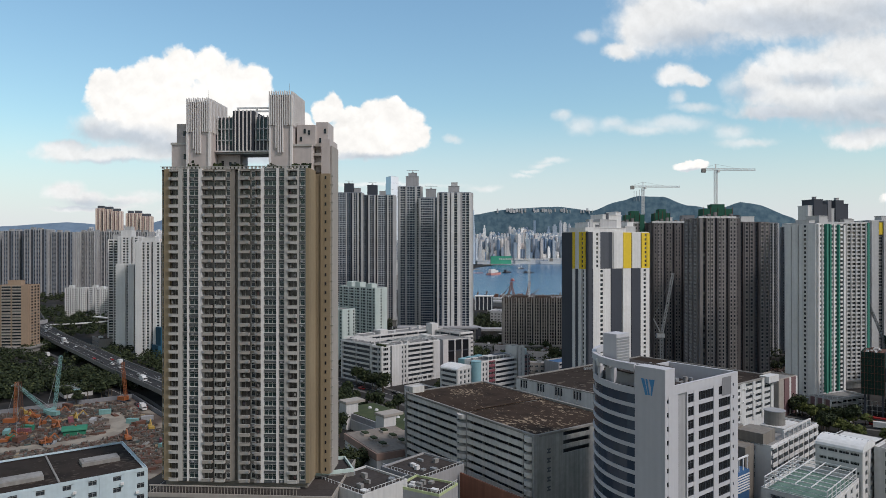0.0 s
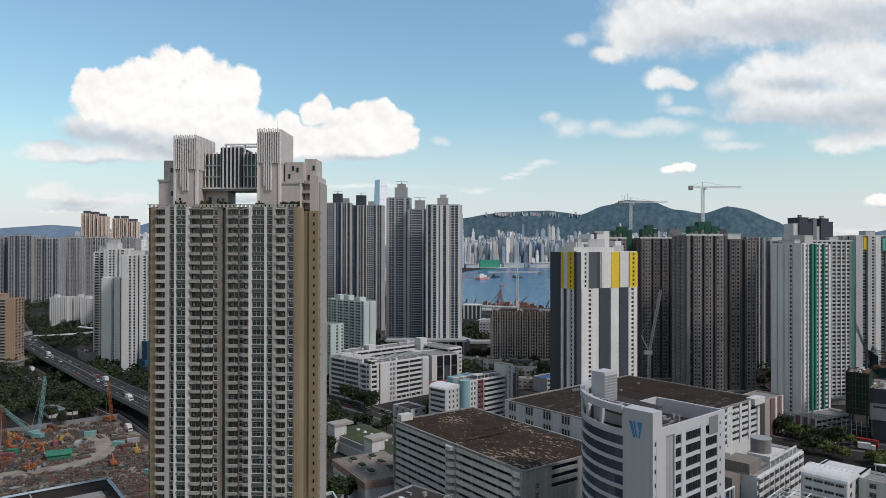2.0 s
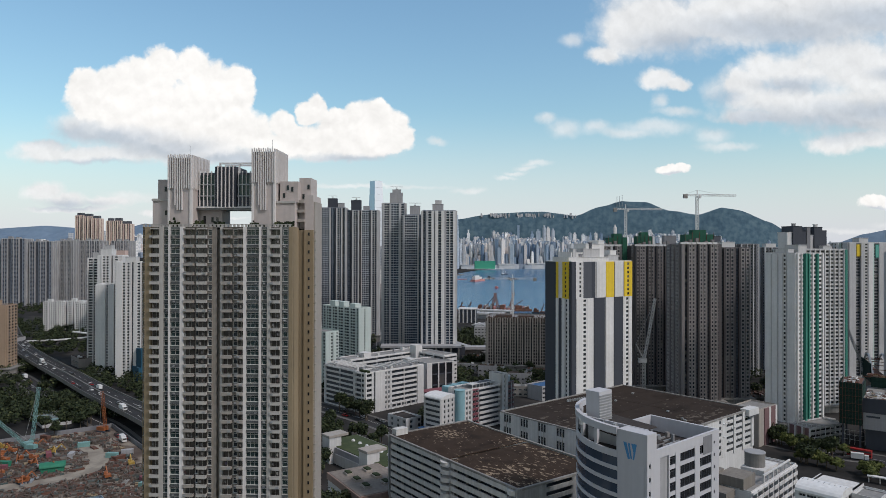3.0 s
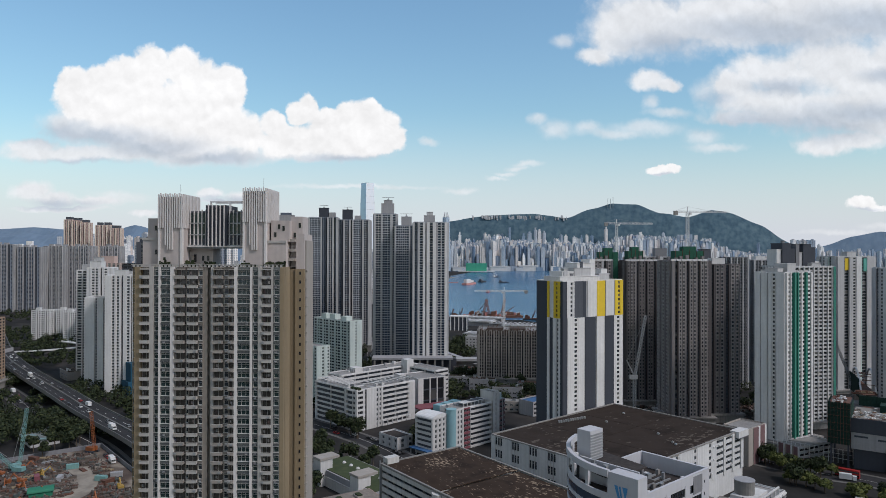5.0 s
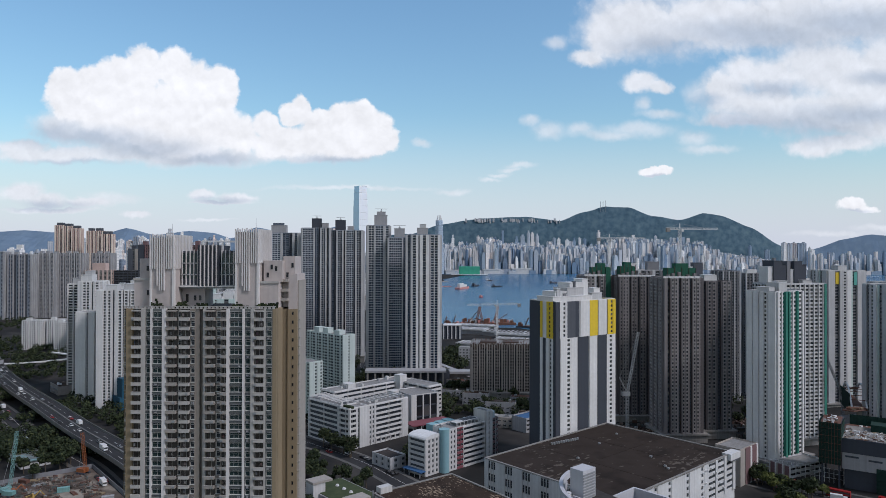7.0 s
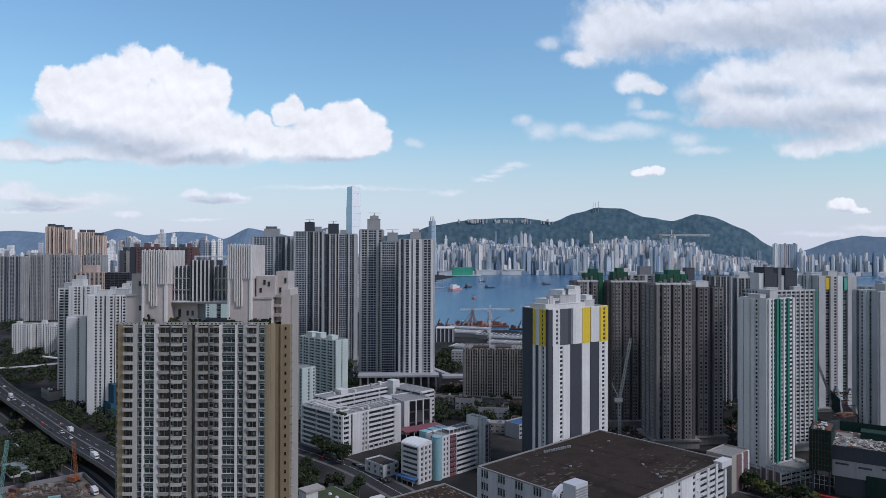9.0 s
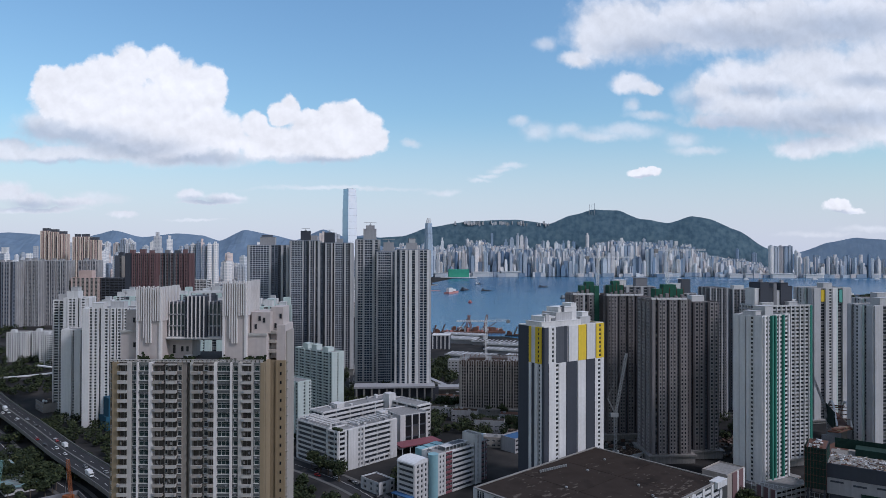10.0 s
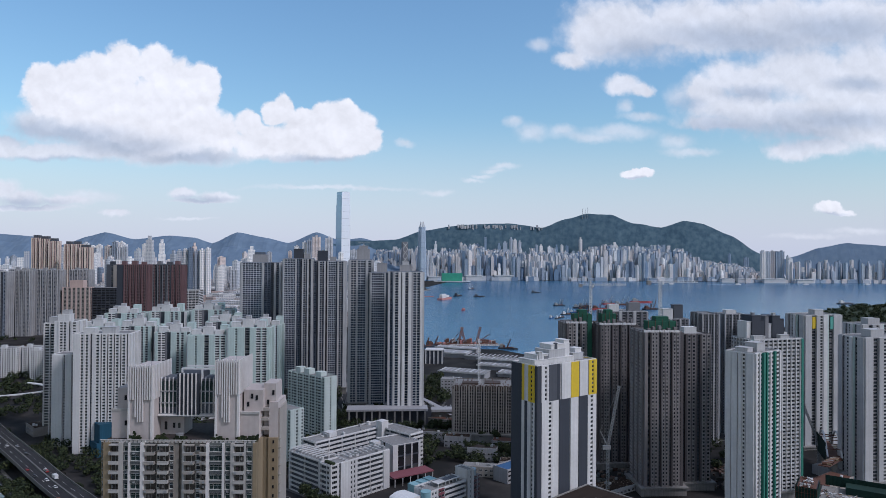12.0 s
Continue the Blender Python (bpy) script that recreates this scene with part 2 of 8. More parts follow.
MINT = material("mint_paint", (0.44, 0.53, 0.505), stain=0.2)
TEALW = material("teal_paint", (0.10, 0.33, 0.28), stain=0.2)
GREENP = material("green_paint", (0.035, 0.185, 0.14), stain=0.2)
YELLOW = material("yellow_paint", (0.62, 0.44, 0.03), stain=0.12)
BLUEP = material("blue_paint", (0.035, 0.10, 0.22), stain=0.2)
LIGHTBLUE = material("light_blue_tiles", (0.40, 0.48, 0.52), stain=0.2)
CYANW = material("cyan_tiles", (0.20, 0.35, 0.39), stain=0.15)
REDW = material("dull_red_tiles", (0.18, 0.06, 0.075), stain=0.2)
BROWNT = material("brown_tower_tiles", (0.098, 0.088, 0.090), stain=0.25)
BROWNL = material("light_brown_tower_tiles", (0.182, 0.168, 0.168), stain=0.25)
PINKB = material("salmon_tiles", (0.50, 0.375, 0.335), stain=0.2)
CREAM = material("sunlit_cream_tiles", (0.66, 0.56, 0.47), stain=0.2)
MAROON = material("maroon_tiles", (0.150, 0.088, 0.092), stain=0.2)
ORANGEB = material("orange_brown_tiles", (0.29, 0.21, 0.15), stain=0.2)
CONCRETE = material("concrete", (0.20, 0.192, 0.182), stain=0.5, vary=0.25, streak=True)
ROOFGREY = material("roof_felt", (0.046, 0.040, 0.038), spec=.1, stain=0.6, vary=0.3, streak=False, grain=0.9)
ROOFPALE = material("pale_roof_screed", (0.21, 0.205, 0.20), stain=0.5, vary=0.25, streak=False)
STEEL = material("steel", (0.30, 0.31, 0.32), rough=0.5, metal=0.4)
WHITESTEEL = material("white_steel", (0.6, 0.6, 0.6), rough=0.5)
RUST = material("rusty_steel", (0.11, 0.05, 0.034), rough=0.8, stain=0.5)
NETGREEN = material("green_netting", (0.006, 0.026, 0.020), rough=0.95, stain=0.5, grain=2.5, vary=0.3)
NETBLUE = material("blue_netting", (0.012, 0.06, 0.10), rough=0.95, stain=0.5, grain=2.5, vary=0.3)
GLASS = glass_dark("window_glass", (0.020, 0.024, 0.028), (0.16, 0.16, 0.15))
GLASSG = glass_dark("greenish_window_glass", (0.017, 0.028, 0.028), (0.11, 0.175, 0.16), 0.66)
GLASSB = glass_dark("blue_window_glass", (0.020, 0.030, 0.047), (0.08, 0.10, 0.135), 0.82)
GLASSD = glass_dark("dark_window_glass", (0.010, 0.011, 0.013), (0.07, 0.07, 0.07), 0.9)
ASPHALT = material("asphalt", (0.034, 0.034, 0.036), rough=0.95, spec=.12, stain=0.4, streak=False, vary=0.25)
PAVING = material("paving", (0.095, 0.092, 0.088), rough=0.9, stain=0.4, streak=False)


# ---- mesh tools ----
class Geo:
    """Collects boxes, beams and quads for one mesh; at() sets where and how turned the next ones are laid."""

    def __init__(self):
        self.v, self.f, self.mi, self.now = [], [], [], 0
        self.at()

    def at(self, o=(0, 0), ang=0.0):
        self.o, self.c, self.s = o, math.cos(radians(ang)), math.sin(radians(ang))
        return self

    def p(self, x, y, z):
        self.v.append((self.o[0] + x * self.c - y * self.s, self.o[1] + x * self.s + y * self.c, z))
        return len(self.v) - 1

    def face(self, *ids):
        self.f.append(ids)
        self.mi.append(self.now)

    def quad(self, a, b, c, d):
        self.face(*[self.p(*q) for q in (a, b, c, d)])

    def box(self, x0, x1, y0, y1, z0, z1, skip=""):
        i = [self.p(x, y, z) for z in (z0, z1) for x, y in ((x0, y0), (x1, y0), (x1, y1), (x0, y1))]
        for key, ids in (("b", (3, 2, 1, 0)), ("t", (4, 5, 6, 7)), ("f", (0, 1, 5, 4)), ("r", (1, 2, 6, 5)), ("k", (2, 3, 7, 6)), ("l", (3, 0, 4, 7))):
            if key not in skip:
                self.face(*[i[k] for k in ids])
        return self

    def prism(self, poly, z0, z1):
        n = len(poly)
        lo = [self.p(x, y, z0) for x, y in poly]
        hi = [self.p(x, y, z1) for x, y in poly]
        self.face(*hi)
        self.face(*reversed(lo))
        for k in range(n):
            self.face(lo[k], lo[(k + 1) % n], hi[(k + 1) % n], hi[k])
        return self

    def beam(self, a, b, w, h=None, n=4, w2=None):
        """A straight bar from a to b, n-sided, tapering from w to w2."""
        a, b = Vector(a), Vector(b)
        d = (b - a).normalized()
        side = d.cross(Vector((0, 0, 1)))
        side = side.normalized() if side.length > 1e-3 else Vector((1, 0, 0))
        up = side.cross(d)
        h, w2 = h or w, w2 or w
        rings = []
        for q, k in ((a, 1.0), (b, w2 / w)):
            ring = []
            for j in range(n):
                t = 2 * math.pi * (j + 0.5) / n
                r = 0.5 / (math.cos(math.pi / n) if n == 4 else 1)
                o = q + side * (math.cos(t) * r * w * k) + up * (math.sin(t) * r * h * k)
                ring.append(self.p(*o))
            rings.append(ring)
        lo, hi = rings
        for j in range(n):
            self.face(lo[j], lo[(j + 1) % n], hi[(j + 1) % n], hi[j])
        self.face(*reversed(lo))
        self.face(*hi)
        return self

    def tube(self, x, y, z0, z1, r, n=12, r2=None):
        r2 = r if r2 is None else r2
        lo = [self.p(x + r * math.cos(2 * math.pi * k / n), y + r * math.sin(2 * math.pi * k / n), z0) for k in range(n)]
        hi = [self.p(x + r2 * math.cos(2 * math.pi * k / n), y + r2 * math.sin(2 * math.pi * k / n), z1) for k in range(n)]
        for k in range(n):
            self.face(lo[k], lo[(k + 1) % n], hi[(k + 1) % n], hi[k])
        self.face(*hi)
        self.face(*reversed(lo))
        return self

    def mesh(self, name, *mats):
        me = bpy.data.meshes.new(name)
        me.from_pydata(self.v, [], self.f)
        for m in mats:
            me.materials.append(m)
        if len(mats) > 1:
            me.polygons.foreach_set("material_index", self.mi)
        me.update()
        return me


def part(name, geo, mat, parent, label="", kind="", at=None):
    """Links one mesh as a part under its thing."""
    me = geo if isinstance(geo, bpy.types.Mesh) else geo.mesh(name, *(mat if isinstance(mat, (list, tuple)) else (mat,)))
    ob = new(name, me)
    ob.parent = parent
    if at is not None:
        ob.matrix_basis = at
    return tagged(ob, label=label, kind=kind)


# The flat town lies 11 m under the level that the tall buildings count from, the harbour 1.5 m lower still.
BASE = -11.0
LEVEL = Matrix.Identity(4)
DOWN = Matrix.Translation((0, 0, BASE)) @ Matrix.Scale(1.0957, 4)
SEA = Matrix.Translation((0, 0, -8.28)) @ Matrix.Scale(1.055, 4)
PLACE = [LEVEL]


def thing(name, label, category, x, y, z=0.0, rot=0.0, group="", kind=""):
    """An empty at the base of a thing, which carries its parts."""
    ob = new(name)
    ob.matrix_basis = PLACE[0] @ pose(x, y, z, 0, 0, rot)
    return tagged(ob, label=label, category=category, group=group, kind=kind)


def solid(name, geo, mat, label, category, x=0.0, y=0.0, z=0.0, rot=0.0, group="", kind=""):
    """A thing that is one mesh."""
    me = geo if isinstance(geo, bpy.types.Mesh) else geo.mesh(name, *(mat if isinstance(mat, (list, tuple)) else (mat,)))
    ob = new(name, me)
    ob.matrix_basis = PLACE[0] @ pose(x, y, z, 0, 0, rot)
    return tagged(ob, label=label, category=category, group=group, kind=kind)


# ---- facades ----
CORE = 0.9
_window_meshes = {}


def window_mesh(w, h, glass, frame_mat):
    """One window: glass, frame and mullions."""
    key = (round(w, 2), round(h, 2), glass.name, frame_mat.name)
    if key not in _window_meshes:
        g = Geo()
        g.quad((0, 0, 0), (w, 0, 0), (w, 0, h), (0, 0, h))
        g.now = 1
        t = 0.09
        g.box(0, w, -0.12, 0.02, 0, t, "k").box(0, w, -0.12, 0.02, h - t, h, "k").box(0, t, -0.12, 0.02, t, h - t, "ktb").box(w - t, w, -0.12, 0.02, t, h - t, "ktb")
        m = max(1, round(w / 1.3))
        for k in range(1, m):
            g.box(w * k / m - 0.04, w * k / m + 0.04, -0.1, 0.02, t, h - t, "ktb")
        if w < 4:
            g.box(t, w - t, -0.1, 0.02, h * 0.68, h * 0.68 + 0.07, "k")
        _window_meshes[key] = g.mesh("window", glass, frame_mat)
    return _window_meshes[key]


class Kit(dict):
    """The meshes of one building, by part and material; near ones keep each window and pier as a part of its own."""

    def __init__(self, near=0):
        self.near, self.windows, self.count, self.frame_mat, self.relief = near, [], 0, STEEL, 1.0

    def __missing__(self, key):
        self[key] = Geo()
        return self[key]

    def own(self, name, mat):
        """A new part of its own for near buildings, one shared part for far ones."""
        if self.near:
            self.count += 1
            return self[name, mat, self.count]
        return self[name, mat]


def facade(G, o, ang, width, bays, z0, fh, n):
    """Bays from left to right: (kind, width, how far proud, wall[, glass[, spandrel share]]). Each storey has its own glass and spandrel."""
    total, s, top = sum(b[1] for b in bays), 0.0, z0 + n * fh
    turn = Matrix.Translation((o[0], o[1], 0)) @ pose(0, 0, 0, 0, 0, ang)
    for bay in bays:
        kind, w, d, mat = bay[0], bay[1] * width / total, bay[2] * (G.relief if bay[2] > 0 else 1), bay[3]
        glass = bay[4] if len(bay) > 4 else GLASS
        share = bay[5] if len(bay) > 5 else {"s": 0.3, "w": 0.36, "b": 0.36, "o": 0.36}.get(kind, 0)
        gl = G["glazing", glass].at(o, ang)
        a, b = s, s + w
        s = b
        if kind == "p":
            G.own("pier", mat).at(o, ang).box(a, b, -d, CORE, z0, top + 0.5, "bk")
            continue
        if kind == "g":
            continue
        wall = G["wall", mat].at(o, ang)
        wall.box(a, b, -d, CORE, top - 0.25, top + 0.5, "k")
        m, back = {"w": (w * 0.2, 0.35), "s": (0.0, 0.28), "b": (0.0, 0.85), "o": (0.0, 0.6)}[kind]
        if m:
            wall.box(a, a + m, -d, CORE, z0, top, "bkt").box(b - m, b, -d, CORE, z0, top, "bkt")
        for k in range(n):
            z = z0 + k * fh
            if kind == "o":      # open gallery: parapet and slab; the dark core behind stands in for shade
                wall.box(a, b, -d, -d + 0.22, z - 0.25, z + fh * share)
                wall.box(a, b, -d + 0.22, CORE, z - 0.25, z, "k")
                continue
            if G.near > 1:
                G.windows.append((turn @ Matrix.Translation((a + m, -d + back, z + fh * share)), b - a - 2 * m, fh * (1 - share) - 0.15, glass))
            else:
                gl.quad((a + m, -d + back, z), (b - m, -d + back, z), (b - m, -d + back, z + fh), (a + m, -d + back, z + fh))
            wall.box(a + m, b - m, -d, CORE if kind == "b" else -d + back + 0.1, z - 0.15, z + fh * share, "klr" if m else "k")


ROT = {"F": 0, "R": 90, "B": 180, "L": 270}


def block(G, x0, y0, w, dep, z0, fh, n, sides, wall, roof=None, parapet=1.1):
    """A rectangular block of n storeys with its facades; sides: F, R, B, L to lists of bays."""
    top = z0 + n * fh
    if z0 == 0 and PLACE[0] is LEVEL:
        G.own("plinth", wall).at().box(x0, x0 + w, y0, y0 + dep, BASE - .4, -.02)
    # Dark grey core, seen in open galleries as their painted shade.
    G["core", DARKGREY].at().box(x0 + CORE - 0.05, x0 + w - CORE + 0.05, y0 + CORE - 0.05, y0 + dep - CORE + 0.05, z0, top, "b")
    org = {"F": (x0, y0), "R": (x0 + w, y0), "B": (x0 + w, y0 + dep), "L": (x0, y0 + dep)}
    for key in "FRBL":
        bays = sides.get(key)
        length = w if key in "FB" else dep
        if bays:
            facade(G, org[key], ROT[key], length, bays, z0, fh, n)
        else:
            G.own("pier", wall).at(org[key], ROT[key]).box(0, length, 0, CORE, z0, top + 0.5, "bk")
    G["roof", roof or ROOFPALE].at().box(x0 + 0.5, x0 + w - 0.5, y0 + 0.5, y0 + dep - 0.5, top, top + 0.25)
    if parapet:
        g = G["parapet", wall].at()
        t = 0.25
        for bx in ((x0, x0 + w, y0, y0 + t), (x0, x0 + w, y0 + dep - t, y0 + dep), (x0, x0 + t, y0 + t, y0 + dep - t), (x0 + w - t, x0 + w, y0 + t, y0 + dep - t)):
            g.box(*bx, top + 0.5, top + parapet, "b")


def emit(G, root, labels=()):  # parts of one building
    labels = dict(labels)
    for key, geo in G.items():
        if geo.f:
            part(key[0], geo, key[1], root, labels.get(key[0], ""), "stuff" if key[0] in ("wall", "glazing", "rebar", "deck_clutter", "air_conditioners", "sill", "rack") or (key[0] == "pier" and not G.near) else "")
    for m, w, h, glass in G.windows:
        part("window", window_mesh(w, h, glass, G.frame_mat), None, root, at=m)


def tower(name, label, x, y, rot, w, dep, fh, n, sides, wall, z0=0.0, plant=(), podium=None, extra=None, category="apartment tower", group="", roof=None, near=None):
    """A tall block: facades, roof, plant rooms (x, y, w, d, h, material) and an optional podium (margin, height)."""
    root = thing(name, label, category, x, y, 0.0, rot, group)
    G = Kit(near if near is not None else 1 if y < 960 else 0)
    G.relief = 2.2 if category == "apartment tower" else 1.2
    if podium:
        z0 = max(z0, podium[1])
    foot = 0.0
    if PLACE[0] is LEVEL:
        foot, z0, n = BASE - .4, z0 - 4 * fh, n + 4
    if podium:
        m = podium[0]
        G["podium", CONCRETE].at().box(-m, w + m, -m, dep + m, foot, z0 - 1.2)
        G["podium_slab", CONCRETE].at().box(-m - 1, w + m + 1, -m - 1, dep + m + 1, z0 - 1.2, z0)
    elif z0 > foot + .1:
        G["podium", CONCRETE].at().box(0, w, 0, dep, foot, z0)
    block(G, 0, 0, w, dep, z0, fh, n, sides, wall, roof)
    top = z0 + n * fh
    for i, (px, py, pw, pd, ph, pm) in enumerate(plant):
        g = G["plant_room", pm, "room", i].at()
        g.box(px, px + pw, py, py + pd, top + 0.2, top + ph, "b")
        G["plant_room_roof", pm, "cap", i].at().box(px - 0.2, px + pw + 0.2, py - 0.2, py + pd + 0.2, top + ph, top + ph + 0.4)
    if extra:
        extra(G, top)
    emit(G, root)
    return root

# ---- apartment towers ----
# Bays set back half a metre or more are coloured dark in place of shade.
def rows(n, *bays):
    return list(bays) * n


P, W, S, B, K = "p", "w", "s", "b", "g"


def slats(G, key, x0, x1, y, z0, z1, count, wid=0.5, proud=0.4, ang=0, o=(0, 0)):
    g = G[key].at(o, ang)
    for k in range(count):
        s = x0 + (x1 - x0) * (k + 0.5) / count
        g.box(s - wid / 2, s + wid / 2, y - proud, y + 0.1, z0, z1, "k")


def gondola(root_x, root_y, z, rot, span):
    g = Geo().beam((0, 0, 0), (0, 0, 3.2), 0.7).beam((-span * 0.6, 0, 3.4), (span * 0.6, 0, 3.4), 0.7, 0.45).box(-1.2, 1.2, -0.9, 0.9, 0, 1.2)
    solid("roof_gondola", g, STEEL, "grey steel window cleaning gondola on a tower roof", "gondola", root_x, root_y, z, rot, "roof gondolas")


SLATE = material("slate_blue_wall", (0.195, 0.22, 0.265), stain=.2)
SLATED = material("dark_slate_wall", (0.096, 0.114, 0.148), stain=.2)
FRAMEG = material("blue_grey_window_frames", (0.37, 0.395, 0.43), stain=.2)


def ladder(n, mat, glass=GLASSB, share=.27):
    """Columns of windows between slim piers, with pale floor lines."""
    return rows(n, (S, 1.2, .12, mat, glass, share), (P, .24, .34, mat))


grid_a = [(P, 1.0, .6, OFFWHITE)] + ladder(7, FRAMEG) + [(P, 1.1, .6, OFFWHITE)]
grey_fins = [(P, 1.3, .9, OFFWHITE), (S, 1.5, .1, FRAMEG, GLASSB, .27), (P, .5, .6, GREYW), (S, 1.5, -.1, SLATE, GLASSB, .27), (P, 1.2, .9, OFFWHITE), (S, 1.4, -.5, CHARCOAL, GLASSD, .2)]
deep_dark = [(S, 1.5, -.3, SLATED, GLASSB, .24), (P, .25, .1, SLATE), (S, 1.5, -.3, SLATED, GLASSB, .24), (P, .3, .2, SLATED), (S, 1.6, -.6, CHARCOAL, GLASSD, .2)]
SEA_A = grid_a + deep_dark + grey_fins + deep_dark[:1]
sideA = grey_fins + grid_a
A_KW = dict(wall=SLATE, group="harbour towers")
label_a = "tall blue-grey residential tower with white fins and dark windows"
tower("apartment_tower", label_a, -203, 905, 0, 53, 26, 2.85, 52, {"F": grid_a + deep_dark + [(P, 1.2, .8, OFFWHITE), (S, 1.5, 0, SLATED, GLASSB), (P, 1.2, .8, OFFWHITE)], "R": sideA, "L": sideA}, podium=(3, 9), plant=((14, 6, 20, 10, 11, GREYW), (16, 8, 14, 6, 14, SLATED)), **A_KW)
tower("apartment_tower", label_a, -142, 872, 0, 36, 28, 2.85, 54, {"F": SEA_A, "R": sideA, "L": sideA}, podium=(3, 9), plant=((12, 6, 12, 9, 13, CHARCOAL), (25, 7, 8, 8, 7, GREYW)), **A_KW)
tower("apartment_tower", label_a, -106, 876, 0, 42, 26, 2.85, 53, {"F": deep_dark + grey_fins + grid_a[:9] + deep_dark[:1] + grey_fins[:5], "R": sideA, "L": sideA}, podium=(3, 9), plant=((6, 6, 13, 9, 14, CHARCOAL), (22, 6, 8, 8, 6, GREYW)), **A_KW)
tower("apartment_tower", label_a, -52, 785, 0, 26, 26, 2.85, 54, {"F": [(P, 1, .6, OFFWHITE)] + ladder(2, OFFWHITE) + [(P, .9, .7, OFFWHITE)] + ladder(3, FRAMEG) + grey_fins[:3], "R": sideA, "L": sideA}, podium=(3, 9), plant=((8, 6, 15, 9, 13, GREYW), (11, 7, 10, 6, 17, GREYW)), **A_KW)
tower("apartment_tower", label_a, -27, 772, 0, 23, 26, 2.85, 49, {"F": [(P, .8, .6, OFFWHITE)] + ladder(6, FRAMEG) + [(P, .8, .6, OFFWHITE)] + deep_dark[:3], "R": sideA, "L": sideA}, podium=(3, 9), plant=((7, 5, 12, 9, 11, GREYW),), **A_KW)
tower("apartment_tower", "tall pale grey tower with white piers and one dark window strip", -5, 727, 0, 36, 28, 2.85, 48,
      {"F": [(S, 1.4, -.3, SLATED, GLASSB, .24), (P, .5, .3, SLATE), (P, 1.0, .9, OFFWHITE), (S, 1.5, -.1, FRAMEG, GLASSB, .27), (P, 1.2, .9, WHITE), (P, .7, .1, GREYW), (P, 1.5, 1.1, WHITE), (S, 1.5, -.3, OFFWHITE, GLASSB, .1), (P, 1.5, 1.1, WHITE), (P, 1.0, .3, GREYW),
             (S, 1.4, .1, FRAMEG, GLASSB, .27), (P, .5, .5, OFFWHITE), (S, 1.4, .1, FRAMEG, GLASSB, .27), (P, 1.2, 1.0, WHITE)], "R": sideA, "L": sideA}, podium=(4, 14), plant=((14, 7.2, 7, 7, 12, OFFWHITE), (11, 6, 12, 9, 8, GREYW)), **A_KW)
for gx, gy, gz, sp in ((-124, 882, 176.3, 9), (-93.5, 886, 174.44, 9), (-36, 796, 180.3, 12), (-14, 781, 160.05, 12)):
    gondola(gx, gy, gz, 8, sp)

# white and mint estates on the inland side
wgrid = [(P, .7, .4, WHITE), (S, 1.1, .1, WHITE, GLASS, .44), (P, .35, .4, WHITE), (S, 1.1, .1, WHITE, GLASS, .44), (P, .9, .8, WHITE), (S, .7, -.5, MIDGREY, GLASSD), (P, .8, .6, WHITE), (S, 1.0, .2, WHITE, GLASS, .44)]
wblank = [(P, 4, .5, WHITE), (P, 1, 0, OFFWHITE), (P, 4, .5, WHITE)]
wser = [(P, 2.4, .8, WHITE)] + rows(2, (S, 1.0, .0, WHITE, GLASS, .42), (P, .7, .6, WHITE)) + [(S, .8, -.6, MIDGREY, GLASSD), (P, 1.4, .5, WHITE)] + rows(5, (S, 1.1, .3, WHITE, GLASS, .44), (P, .45, .7, WHITE), (S, .5, -.3, MIDGREY, GLASSD), (P, .3, .5, WHITE))
WKW = dict(group="white estate towers")
tower("apartment_tower", "white apartment tower with strips of dark windows", -346, 690, 0, 15, 22, 2.75, 36, {"F": [(P, .5, .4, WHITE), (S, 2.2, 0, WHITE), (P, .5, .4, WHITE), (S, 2.2, 0, WHITE), (P, 2, .6, WHITE)], "R": wgrid * 2, "L": wgrid * 2}, WHITE, plant=((3, 4, 8, 8, 6, OFFWHITE),), **WKW)
tower("apartment_tower", "white apartment tower with a stepped roof room", -331, 680, 0, 20, 24, 2.75, 37, {"F": [(P, 1.4, .2, WHITE)] + wgrid, "R": wgrid * 2, "L": wgrid * 2}, WHITE, plant=((2, 2, 11, 10, 7, WHITE), (5, 4, 7, 7, 11, OFFWHITE)), **WKW)
tower("apartment_tower", "lower white apartment tower with blank end walls", -317, 648, 0, 24, 20, 2.75, 27, {"F": [(P, 5, .6, WHITE), (W, 1.2, 0, OFFWHITE), (P, 3, .4, WHITE), (S, 2.6, -.3, WHITE), (P, .8, .4, WHITE)], "R": wgrid * 2, "L": wgrid}, WHITE, **WKW)
tower("apartment_tower", "white apartment tower with ribbed window columns", -287, 625, 0, 48, 26, 2.75, 35, {"F": wser, "R": wser, "L": wblank}, WHITE, plant=((6, 4, 10, 8, 5, WHITE), (22, 5, 12, 9, 6, OFFWHITE)), **WKW)
mfront = [(P, 1.2, .8, MINT), (S, 1.3, .2, WHITE, GLASS, .4), (P, .4, .6, WHITE), (S, 1.3, .2, WHITE, GLASS, .4), (P, .8, 0, MIDGREY), (S, 2.0, -.7, DARKGREY), (P, 2.4, 1.2, MINT), (S, 1.2, .4, OFFWHITE, GLASS, .4), (P, .8, 1.0, MINT), (S, 1.2, .4, OFFWHITE, GLASS, .4), (P, 1.2, 1.0, MINT), (S, 1.6, -.7, DARKGREY), (P, 1, .8, WHITE)]
